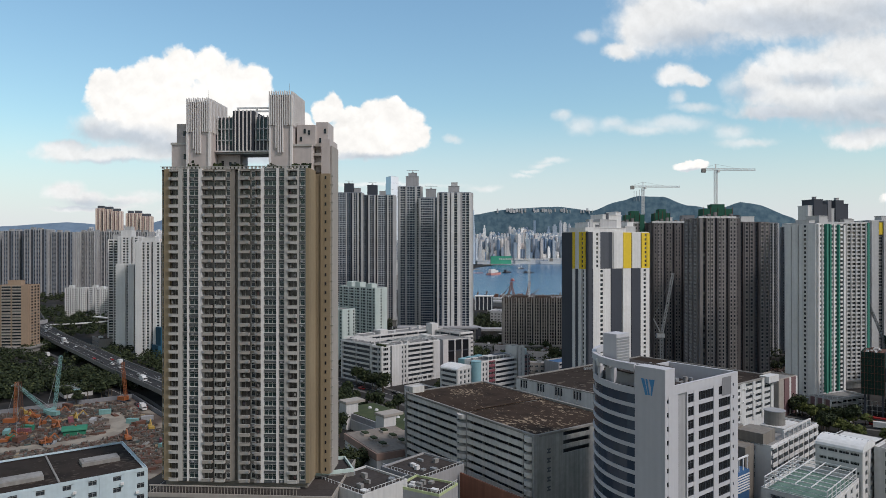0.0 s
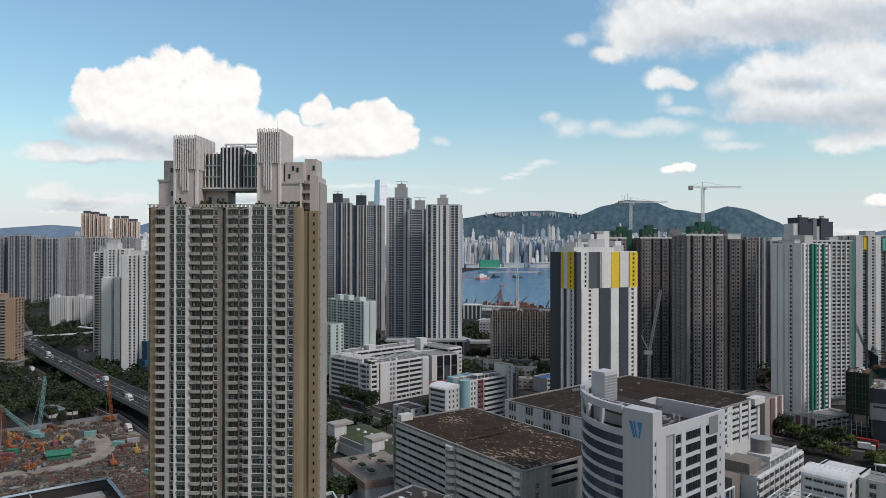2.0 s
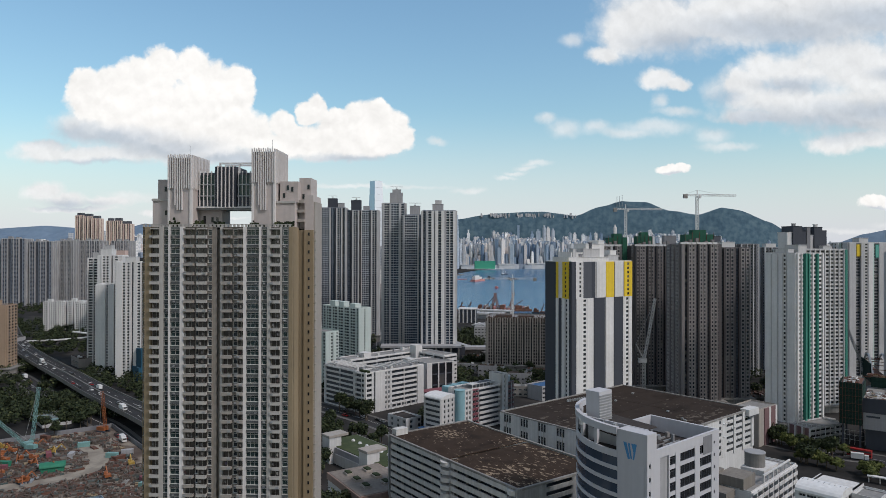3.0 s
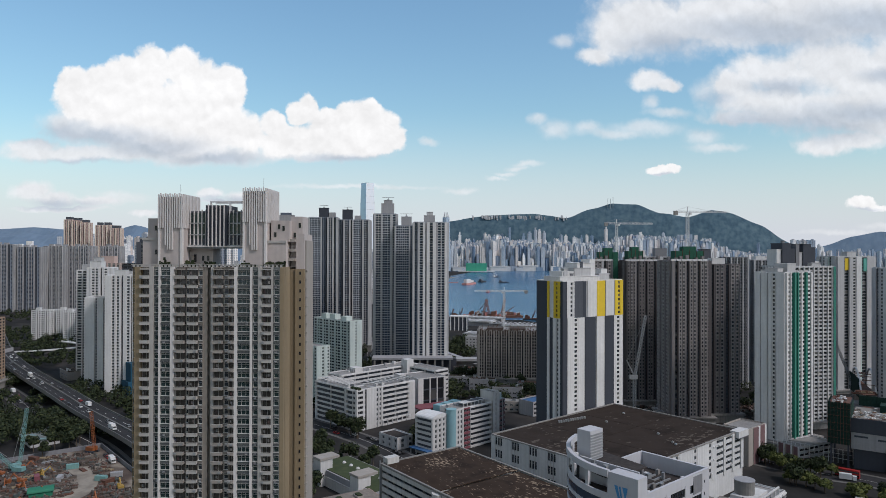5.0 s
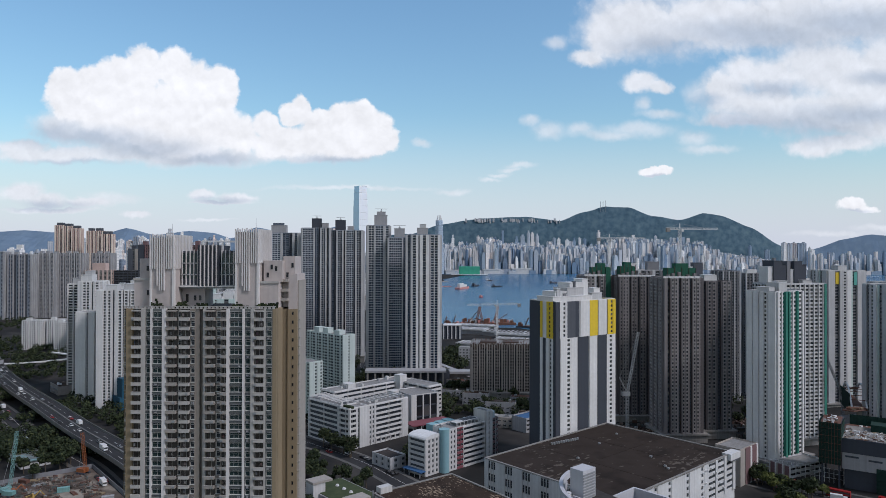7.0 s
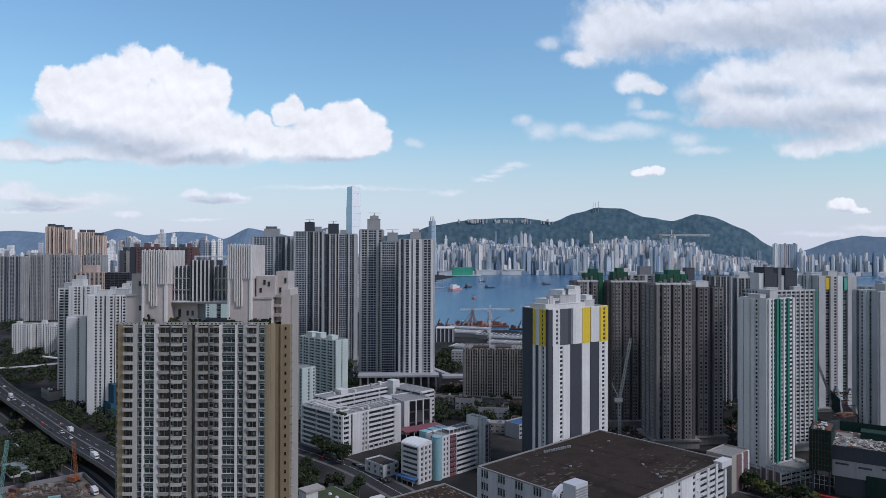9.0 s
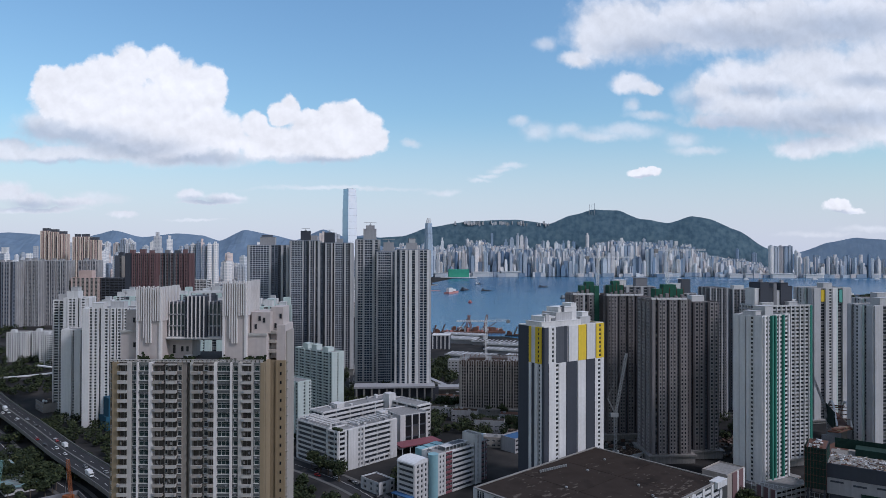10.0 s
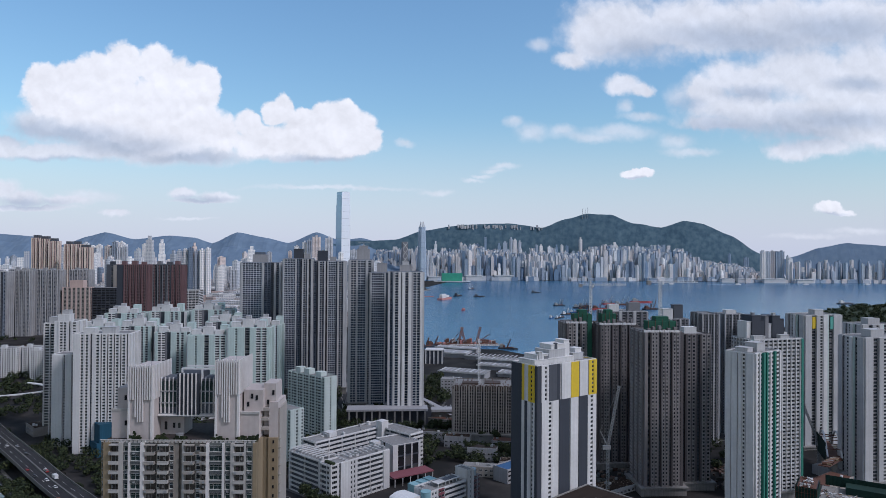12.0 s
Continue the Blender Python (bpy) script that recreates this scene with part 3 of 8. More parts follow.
mblank = [(P, 2.2, .9, MINT), (W, .9, .7, MINT), (P, 2.2, .9, MINT), (S, 1.6, -.3, MIDGREY), (P, 2, .8, MINT), (S, 1.4, .2, WHITE, GLASS, .4), (P, .5, .6, MINT), (S, 1.4, .2, WHITE, GLASS, .4), (P, 1, .9, MINT)]
mside = mfront * 1
MPL = ((3, 3, 10, 8, 6, WHITE), (15, 4, 12, 9, 9, WHITE), (18, 6, 6, 5, 13, OFFWHITE))
for mx, my, mw, mn, fr in ((-372, 820, 44, 29, mfront), (-318, 800, 44, 30, mfront), (-273, 790, 42, 28, mfront), (-228, 762, 44, 28, mblank), (-184, 760, 46, 31, mblank),
                           (-389, 935, 50, 31, mfront), (-330, 930, 50, 32, mfront), (-272, 925, 52, 33, mfront), (-232, 850, 44, 30, mfront), (-180, 838, 40, 29, mblank)):
    tower("apartment_tower", "pale mint and white estate tower with boxy roof rooms", mx, my, 0, mw, 26, 2.8, mn, {"F": fr, "R": mside, "L": mside}, MINT, plant=MPL + ((28 + mn % 4, 3, 9, 8, 5 + mx % 3, WHITE), (31 + mn % 3, 12, 8, 9, 8 + my % 4, MINT), (4 + mn % 5, 13, 9, 9, 7 + mw % 4, OFFWHITE), (13, 1.5, 2, 3, 3, WHITE)), group="mint estate towers")

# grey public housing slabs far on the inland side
# The charcoal strips paint in the shade of the gaps between bays.
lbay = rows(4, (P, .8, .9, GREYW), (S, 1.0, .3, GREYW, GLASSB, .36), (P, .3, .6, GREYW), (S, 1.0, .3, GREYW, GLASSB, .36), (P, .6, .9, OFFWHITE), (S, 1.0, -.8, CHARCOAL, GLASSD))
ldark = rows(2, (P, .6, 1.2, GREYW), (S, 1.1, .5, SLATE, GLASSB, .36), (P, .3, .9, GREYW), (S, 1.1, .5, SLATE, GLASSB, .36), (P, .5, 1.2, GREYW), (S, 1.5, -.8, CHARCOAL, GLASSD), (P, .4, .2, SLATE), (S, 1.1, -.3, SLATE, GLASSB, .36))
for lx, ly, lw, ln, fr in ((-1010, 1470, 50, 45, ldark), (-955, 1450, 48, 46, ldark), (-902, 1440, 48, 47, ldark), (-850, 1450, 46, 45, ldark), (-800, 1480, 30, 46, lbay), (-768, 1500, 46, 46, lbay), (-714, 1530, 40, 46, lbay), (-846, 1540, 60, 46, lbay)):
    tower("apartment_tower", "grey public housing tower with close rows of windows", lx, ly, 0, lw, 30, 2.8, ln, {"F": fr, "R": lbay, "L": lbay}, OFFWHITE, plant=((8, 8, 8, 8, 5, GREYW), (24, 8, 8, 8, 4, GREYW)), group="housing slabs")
for lx, ly, lw, ln in ((-566, 1000, 26, 11), (-536, 1010, 26, 11), (-507, 975, 24, 11), (-481, 960, 18, 10)):
    tower("apartment_block", "low white apartment block among trees", lx, ly, 0, lw, 20, 2.8, ln, {"F": wgrid * 2, "R": wgrid, "L": wgrid}, WHITE, plant=((4, 4, 6, 6, 4, WHITE),), group="low white blocks", category="apartment block")
tower("apartment_tower", "narrow orange-brown apartment block beside the flyover", -425, 640, 5, 27, 20, 2.9, 16, {"F": [(P, 1, .4, ORANGEB), (B, 3, .9, BEIGE), (P, .6, .4, ORANGEB), (B, 3, .9, BEIGE), (P, 2.5, .5, ORANGEB)], "R": [(P, 1, .3, ORANGEB)] + rows(3, (W, 2, .1, ORANGEB)), "L": rows(4, (W, 2, .1, ORANGEB))}, ORANGEB, podium=(6, 8), plant=((5, 5, 12, 8, 5, ORANGEB),))
tower("apartment_tower", "dull maroon and grey tower at the edge of town", -500, 690, 0, 26, 20, 2.9, 27, {"F": rows(4, (P, 1, .3, MAROON), (W, 2, 0, MAROON)), "R": rows(4, (P, 1, .3, MAROON), (W, 2, 0, MAROON))}, MAROON)
# Cream piers beside dark slots put sunlit and shaded columns into the colours.
sal = rows(1, (P, .9, 1.2, CREAM), (S, .9, .7, PINKB, GLASS, .4), (P, .5, 1.2, PINKB), (S, .9, -.6, DARKGREY, GLASSD), (P, .9, 1.2, CREAM), (S, .9, .5, PINKB, GLASS, .4), (P, .5, .9, PINKB), (S, .9, -.8, CHARCOAL, GLASSD))
for sx, sy, sw, sn in ((-990, 1905, 22, 72), (-966, 1900, 24, 71), (-940, 1895, 22, 69), (-878, 1850, 18, 66), (-859, 1850, 22, 66), (-836, 1845, 26, 63)):
    tower("apartment_tower", "very tall salmon and cream tower with a dark roof crown", sx, sy, 0, sw, 24, 2.85, sn, {"F": sal, "R": sal, "L": sal}, PINKB, plant=((3, 4, sw - 6, 12, 8, DARKGREY),), group="salmon towers")
pk = rows(3, (P, .8, .4, PINKB), (W, 1.8, .1, BEIGE))
tower("apartment_tower", "stepped pink and cream apartment tower", -715, 1500, 0, 56, 28, 2.85, 32, {"F": pk * 2, "R": pk, "L": pk}, PINKB, plant=((14, 4, 28, 18, 16, PINKB),))
redb = rows(4, (P, .8, 1.2, MAROON), (S, .9, .6, MAROON, GLASSD, .42), (P, .4, .9, MAROON), (S, .9, .6, BROWNT, GLASSD, .42), (P, .5, .8, MAROON), (S, .9, -.6, CHARCOAL, GLASSD))
redg = rows(4, (P, .7, 1.2, MIDGREY), (S, .9, .6, MIDGREY, GLASSD, .42), (P, .4, .9, MAROON), (S, .9, .6, BROWNT, GLASSD, .42), (P, .5, .8, DARKGREY), (S, .9, -.6, CHARCOAL, GLASSD))
tower("apartment_tower", "maroon tiled apartment tower with deep slots", -520, 1300, 0, 56, 30, 2.85, 51, {"F": [(P, 5, .5, CHARCOAL)] + redb, "R": redb, "L": redg}, MAROON, plant=((6, 5, 8, 8, 7, MAROON), (24, 5, 10, 8, 8, MAROON), (42, 5, 8, 8, 6, MAROON)))
tower("apartment_tower", "dark grey and maroon apartment tower with deep slots", -462, 1320, 0, 54, 30, 2.85, 51, {"F": redg + redb[:12], "R": redb, "L": redg}, DARKGREY, plant=((6, 5, 8, 8, 7, MIDGREY), (24, 5, 10, 8, 6, DARKGREY), (40, 5, 8, 8, 8, MAROON)))
tower("office_block", "broad dark glass block among the towers", -664, 1510, 0, 72, 40, 3.6, 25, {"F": rows(8, (S, 3, 0, CHARCOAL, GLASSD), (P, .3, .3, CHARCOAL)), "R": rows(4, (S, 3, 0, CHARCOAL, GLASSD))}, CHARCOAL, category="office block")
tower("apartment_tower", "slim dark and cream tower behind dark glass block", -664, 1600, 0, 28, 24, 2.9, 48, {"F": [(P, 3, .5, DARKGREY), (W, 2, 0, DARKGREY), (P, 2, .6, BEIGE), (W, 2, 0, BEIGE)], "R": pk}, DARKGREY, plant=((6, 4, 10, 8, 8, CHARCOAL),))
tower("office_block", "low white block with grey roof beside railway lands", -470, 1500, 0, 44, 34, 3.6, 24, {"F": rows(6, (S, 2.5, 0, WHITE), (P, .4, .3, WHITE)), "R": rows(5, (S, 2.5, 0, WHITE))}, WHITE, category="office block")

# the mint balcony blocks beside the school
MINTP = material("pale_mint_paint", (0.42, 0.475, 0.455), stain=.25)
gb = rows(6, (B, 2.2, .6, MINTP), (P, .4, .7, MINTP), (W, 1.6, .1, MINTP))
tower("apartment_block", "mid-rise mint block with rows of balconies", -106, 686, -45, 57, 15, 2.85, 17, {"F": gb, "R": [(P, 2, .3, MINTP), (W, .8, .2, MINTP), (P, 2, .3, MINTP)]}, MINTP, podium=(2, 3), plant=((8, 3, 8, 7, 5, MINTP), (22, 3, 8, 7, 5, MINTP), (40, 3, 8, 7, 4, MINTP)), category="apartment block", group="mint blocks")
tower("apartment_block", "lower mint block with rows of balconies", -108, 596, -45, 30, 14, 2.85, 13, {"F": gb[:9], "R": [(P, 2, .3, MINTP), (W, 1.2, .2, MINTP), (P, 1, .3, MINTP), (W, 1.2, .2, MINTP)]}, MINTP, plant=((4, 3, 7, 7, 5, MINTP),), category="apartment block", group="mint blocks")


# yellow, white and charcoal tower
def two_tone(name, label, x, y, rot, w, dep, n_low, n_top, fh, low, high, lowL, highL, plant):
    root = thing(name, label, "apartment tower", x, y, 0, rot)
    G = Kit(1)
    block(G, 0, 0, w, dep, -4 * fh, fh, n_low + 4, {"F": low, "L": lowL, "R": low[-4:]}, WHITE, parapet=0)
    H = Kit(1)
    block(H, 0, 0, w, dep, n_low * fh + 0.5, fh, n_top, {"F": high, "L": highL, "R": high[-4:]}, WHITE)
    top = (n_low + n_top) * fh + 0.5
    for px, py, pw, pd, ph, pm in plant:
        H.own("plant_room", pm).at().box(px, px + pw, py, py + pd, top + 0.2, top + ph, "b")
        H.own("plant_room_roof", pm).at().box(px - .2, px + pw + .2, py - .2, py + pd + .2, top + ph, top + ph + .4)
    emit(G, root)
    emit(H, root)
    return root


two_tone("apartment_tower", "tall white tower with charcoal stripes and yellow panels near its top", 90.8, 418, 31.5, 55, 24, 27, 8, 2.85,
         [(P, 1.6, .3, CHARCOAL), (P, 2.2, .6, WHITE), (W, 1.7, .5, WHITE), (P, 2.2, .6, WHITE), (P, .5, 0, OFFWHITE), (P, 3.9, .4, CHARCOAL), (P, .3, 0, OFFWHITE), (P, 3.0, .7, WHITE), (P, .4, 0, OFFWHITE), (P, 3.5, .4, CHARCOAL), (P, .8, .5, WHITE), (W, 1.7, .5, WHITE), (P, 1.0, .5, WHITE)],
         [(P, 1.4, .3, CHARCOAL), (P, 1.0, .6, WHITE), (W, 1.2, .5, WHITE), (P, .4, .6, WHITE), (P, 3.0, .5, DARKGREY), (P, 1.4, .2, CHARCOAL), (P, .4, 0, OFFWHITE), (P, 3.5, .6, WHITE), (P, 3.0, .8, YELLOW), (P, .4, 0, CHARCOAL), (P, 3.1, .5, WHITE), (P, .5, .2, OFFWHITE), (P, .9, .7, YELLOW), (W, 1.3, .6, YELLOW), (P, .9, .7, YELLOW)],
         [(P, 6, .4, CHARCOAL), (P, 1.4, .6, WHITE), (P, 1.8, .2, CHARCOAL), (P, 1.6, .6, WHITE), (W, 1.3, 0, OFFWHITE), (P, .9, .5, WHITE), (P, 1.0, .3, CHARCOAL)],
         [(P, 6, .4, CHARCOAL), (P, 1.2, .8, YELLOW), (P, 2.2, .5, WHITE), (P, 1.0, .8, YELLOW), (W, 1.2, .7, YELLOW), (P, 1.0, .8, YELLOW), (P, 1.0, .3, CHARCOAL)],
         ((2, 4.5, 36, 15, 3.2, WHITE), (5, 5.4, 10, 12, 6.4, WHITE), (16, 5.8, 15, 13, 8.6, OFFWHITE), (19, 6.6, 17, 11, 11.8, WHITE), (31.5, 7.4, 5, 8, 14, WHITE), (6, 4.9, 3, 3, 8.2, OFFWHITE), (40, 7, 10, 12, 4.5, OFFWHITE), (43, 8, 6, 6, 7.5, WHITE), (11.6, 4.8, 2.6, 2, 5, MIDGREY), (22, 6.1, 2, 1.6, 12.6, DARKGREY), (27.4, 9.7, .7, .7, 11.8, YELLOW), (25, 9.7, .7, .7, 11.8, YELLOW)))

# brown towers under construction
BROWNP = material("pale_brown_window_bays", (0.25, 0.232, 0.23), stain=.3)
# Set-back charcoal strips carry the shade between the brown bays.
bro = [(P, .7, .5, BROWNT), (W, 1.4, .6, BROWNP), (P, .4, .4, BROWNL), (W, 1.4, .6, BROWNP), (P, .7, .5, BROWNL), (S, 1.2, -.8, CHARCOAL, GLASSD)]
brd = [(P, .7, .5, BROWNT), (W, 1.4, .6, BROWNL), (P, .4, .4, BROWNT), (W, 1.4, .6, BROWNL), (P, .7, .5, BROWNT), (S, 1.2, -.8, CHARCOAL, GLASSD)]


NETCROWN = material("bright_green_scaffold_net", (0.018, 0.085, 0.055), rough=.95, stain=.5, grain=2.5, vary=.3)


def net_crown(x, y, w, dep, h, full=20):
    def extra(G, top):
        G["netting", NETCROWN].at().box(x, x + w, y, y + dep, top, top + h).box(x + w * .3, x + w * .75, y + 1, y + dep - 1, top + h, top + h + 3.5)
        g = G["scaffold", RUST].at()
        for k in range(5):
            g.beam((x + w * k / 4, y - .2, top), (x + w * k / 4, y - .2, top + h + 1.5), .22)
        for k in range(int(full / 4)):
            G.own("parapet_cap", WHITE).box(k * 4 - .6, k * 4 + 3, -1.0, .3, top + .5, top + 1.9)
            G.own("roof_room", BROWNL).box(k * 4 + .4, k * 4 + 2.4, 3 + k % 3, 6 + k % 3, top, top + 2 + k % 4)
    return extra


def net_strip(inner, x0, x1):
    def extra(G, top):
        inner(G, top)
        G["netting_strip", NETCROWN].at().box(x0, x1, -1.8, -.9, -5, top + 8)
    return extra


BKW = dict(group="brown towers under construction")
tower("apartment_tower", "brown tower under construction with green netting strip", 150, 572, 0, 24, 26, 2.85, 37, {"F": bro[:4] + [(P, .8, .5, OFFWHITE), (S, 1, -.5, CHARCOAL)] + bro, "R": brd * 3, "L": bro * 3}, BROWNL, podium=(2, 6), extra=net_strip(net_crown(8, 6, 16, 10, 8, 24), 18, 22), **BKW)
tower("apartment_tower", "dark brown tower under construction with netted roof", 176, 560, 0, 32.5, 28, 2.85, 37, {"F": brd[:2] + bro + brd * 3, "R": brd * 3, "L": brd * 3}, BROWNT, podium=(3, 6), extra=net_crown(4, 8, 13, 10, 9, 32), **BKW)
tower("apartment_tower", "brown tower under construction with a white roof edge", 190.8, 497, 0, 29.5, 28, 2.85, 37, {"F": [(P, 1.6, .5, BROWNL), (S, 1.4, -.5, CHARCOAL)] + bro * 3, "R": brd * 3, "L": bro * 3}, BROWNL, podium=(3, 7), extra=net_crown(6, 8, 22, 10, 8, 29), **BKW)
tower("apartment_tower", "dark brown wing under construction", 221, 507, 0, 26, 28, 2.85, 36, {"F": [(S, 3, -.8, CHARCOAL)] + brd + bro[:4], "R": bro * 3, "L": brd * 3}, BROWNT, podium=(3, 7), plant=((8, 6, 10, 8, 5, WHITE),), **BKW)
wbk = rows(3, (P, .8, .5, OFFWHITE), (W, 1.6, .1, MIDGREY), (P, .4, .4, MIDGREY), (W, 1.6, .1, MIDGREY))
tower("apartment_tower", "grey and white tower with stepped roof", 262, 640, 0, 28, 24, 2.85, 38, {"F": wbk, "R": wbk, "L": wbk}, OFFWHITE, plant=((4, 4, 10, 8, 10, WHITE), (15, 4, 9, 8, 14, DARKGREY)), group="grey seaside towers")
tower("apartment_tower", "grey and white tower with stepped roof", 300, 632, 0, 17, 24, 2.85, 40, {"F": wbk, "R": wbk, "L": wbk}, MIDGREY, group="grey seaside towers")
tower("apartment_tower", "grey and white tower with stepped roof", 212, 660, 0, 44, 24, 2.85, 40, {"F": wbk, "R": wbk, "L": wbk}, OFFWHITE, plant=((6, 4, 10, 8, 7, WHITE), (26, 4, 12, 8, 9, MIDGREY)), group="grey seaside towers")

# white and green towers
wg_left = [(P, 3, .5, WHITE), (P, .4, .1, OFFWHITE), (P, 3, .6, WHITE), (P, .4, .1, GREYW), (P, 2, .5, WHITE), (W, 1.8, .3, WHITE), (P, .4, .1, OFFWHITE), (P, 4, .5, WHITE)]
wg_front = [(P, .6, .6, WHITE), (S, 1.0, .2, WHITE, GLASS, .4), (P, .3, .5, WHITE), (S, .8, .1, WHITE, GLASS, .4), (P, .6, .9, GREENP), (S, .9, -.8, CHARCOAL, GLASSD), (P, .5, .7, GREENP), (S, 1.0, .3, WHITE, GLASS, .4), (P, .5, .6, WHITE),
            (S, 1.0, .3, WHITE, GLASS, .4), (P, .5, .9, GREENP), (S, .8, -.8, CHARCOAL, GLASSD), (S, 1.0, .4, WHITE, GLASS, .4), (P, .6, .7, WHITE)]
wg_grid = rows(7, (B, 1.5, .4, OFFWHITE), (P, .3, .6, WHITE)) + [(P, .8, .8, GREENP)]
tower("apartment_tower", "white tower with green stripes and a blank end wall", 241, 431, 31.5, 32, 20.5, 2.85, 35, {"F": wg_front, "L": wg_left, "R": wg_grid}, OFFWHITE, z0=0, podium=(5, 6), plant=((12, 5, 10, 9, 6, OFFWHITE), (3.5, 7, 7, 9, 3, OFFWHITE)), group="green striped towers")
tower("apartment_tower", "white tower with close balconies and a charcoal roof crown", 268, 480, 12, 44, 24, 2.85, 36, {"F": wg_grid[:6] + wg_grid, "L": wg_grid, "R": wg_grid}, OFFWHITE, podium=(2, 6), plant=((1, 9, 4, 10, 13, WHITE), (5.2, 8, 7.6, 12, 17.5, CHARCOAL), (13, 8.6, 4.2, 11, 14, CHARCOAL), (17.4, 8.2, 3, 9, 17, MIDGREY), (20.6, 8.8, 3, 11, 11, OFFWHITE), (23.8, 8, 7, 12, 17, CHARCOAL), (31, 8.4, 4, 10, 14.5, CHARCOAL), (35.4, 9, 3, 8, 4, WHITE), (7, 10, 2, 2, 19.5, MIDGREY), (26, 10, 2.4, 2, 19, OFFWHITE), (2, 2.2, 10, 4, 2.6, OFFWHITE), (26, 2.2, 8, 4, 3, OFFWHITE)), group="green striped towers")
tower("apartment_tower", "white seaside tower with grey roof rooms", 350, 640, 0, 40, 24, 2.85, 35, {"F": wbk, "R": wbk, "L": wbk}, OFFWHITE, plant=((4, 2, 12, 12, 5, OFFWHITE), (20, 4, 12, 10, 9, MIDGREY)), group="white seaside towers")
tower("apartment_tower", "white slab tower with stepped roof", 338, 662, 0, 22, 22, 2.85, 39, {"F": wbk, "R": wbk, "L": wbk}, OFFWHITE, plant=((4, 4, 10, 8, 4, WHITE),), group="white seaside towers")
wtf = [(P, 3.2, .5, OFFWHITE), (S, 2.2, 0, MIDGREY), (P, 1.4, .8, OFFWHITE), (W, 2.0, .8, OFFWHITE), (P, 2.0, .9, WHITE), (P, 1.2, .3, MINT), (S, 2.2, 0, MIDGREY), (P, 4.4, .6, OFFWHITE)]
tower("apartment_tower", "white tower with grey window strips and an ochre panel", 388, 606, 10, 42, 24, 2.85, 39, {"F": wtf, "R": [(P, 1, .4, MINT), (S, 3, -.3, MIDGREY), (P, 1, .4, OFFWHITE)], "L": wtf}, OFFWHITE, z0=4, podium=(3, 4), plant=((16, 5, 10, 8, 5, OFFWHITE),), group="white seaside towers",
      extra=lambda G, top: (G["ochre_panel", YELLOW].at().box(8.2, 13.2, -.75, -.3, top - 12, top - 1), G["mint_panel", TEALW].at().box(28.5, 32.5, -1.0, -.4, top - 13, top - 1)))
tower("apartment_tower", "white tower with grey window strips", 373, 505, 12, 46, 24, 2.85, 36, {"F": wtf, "R": wtf, "L": wtf}, OFFWHITE, podium=(3, 4), plant=((12, 5, 14, 9, 6, OFFWHITE),), group="white seaside towers")
tower("apartment_tower", "white tower with grey window strips", 470, 640, 8, 40, 24, 2.85, 36, {"F": wtf, "R": wtf, "L": wtf}, OFFWHITE, plant=((12, 5, 14, 9, 6, OFFWHITE),), group="white seaside towers")

# concrete block under construction with rebar on its roof
FORMW = material("dark_formwork", (.060, .043, .036), stain=.5)
RAWC = material("raw_pale_concrete", (.27, .25, .235), stain=.5, vary=.2)
ucb = rows(8, (P, .9, 1.3, RAWC), (S, 1.1, .3, BROWNL, GLASSD, .34), (P, .5, 1.1, RAWC), (S, 1.1, .3, BROWNL, GLASSD, .34), (P, .7, 1.4, RAWC), (S, 1.0, -.5, CHARCOAL, GLASSD, .2))


def rebar(G, top):
    g = G["rebar", RUST].at()
    for k in range(90):
        x, y = random.uniform(0, 58), random.choice((random.uniform(-.6, 1), random.uniform(-.6, 36)))
        g.beam((x, y, top), (x + random.uniform(-.5, .5), y, top + random.uniform(1.2, 3.2)), .3)
    for k in range(30):
        G.own("formwork_panel", FORMW).box(-1 + k * 2, .7 + k * 2, -1.3, -.9, top - 2.5 - (k * 7 % 3), top + .4 + (k * 5 % 3) * .7)
    G["formwork", FORMW].at().box(8, 24, 8, 18, top, top + 2.2).box(30, 46, 12, 26, top, top + 1.5)


tower("building_under_construction", "bare concrete residential block under construction with rusty formwork", 59, 652, -8, 58, 38, 3.0, 11, {"F": ucb, "R": ucb, "L": ucb}, CONCRETE, podium=(5, 9), extra=rebar, category="construction block")

# ---- the beige tower in front ----
def balcony_mesh(w, seed, wallm):
    """Slab, parapet with a pale coping, shaded doors behind, an air conditioner, curtains and some washing."""
    r = random.Random(seed)
    g = Geo()
    g.box(0, w, -1.15, 0.9, -0.16, 0.0).box(0, w, -1.15, -1.04, 0.0, 0.78).box(0, 0.1, -1.04, 0.0, 0.0, 0.78).box(w - 0.1, w, -1.04, 0.0, 0.0, 0.78)
    g.now = 5
    g.box(-0.06, w + 0.06, -1.22, -0.98, 0.78, 0.88)
    g.now = 1
    g.quad((0.1, 0.85, 0), (w - 0.1, 0.85, 0), (w - 0.1, 0.85, 2.55), (0.1, 0.85, 2.55))
    g.now = 4
    door = w * r.uniform(0.42, 0.6)
    for x in (door,):
        g.box(x - 0.045, x + 0.045, 0.72, 0.86, 0, 2.4)
    g.now = 2
    ax = r.choice((0.15, w - 1.0))
    g.box(ax, ax + 0.8, -0.9, -0.5, 0.0, 0.62)
    if seed % 2:
        g.box(ax + 0.05, ax + 0.8, -1.38, -1.2, 0.12, 0.62)
    g.now = 3
    if seed % 3:
        cx = r.uniform(0.2, w - 0.9)
        for k in range(r.randrange(1, 3)):
            g.box(cx + k * 0.28, cx + k * 0.28 + 0.22, -0.6, -0.56, 1.3 - 0.15 * k, 2.05)
    return g.mesh("balcony", wallm, DOORG, STEEL, CLOTH, PALE, PALE)


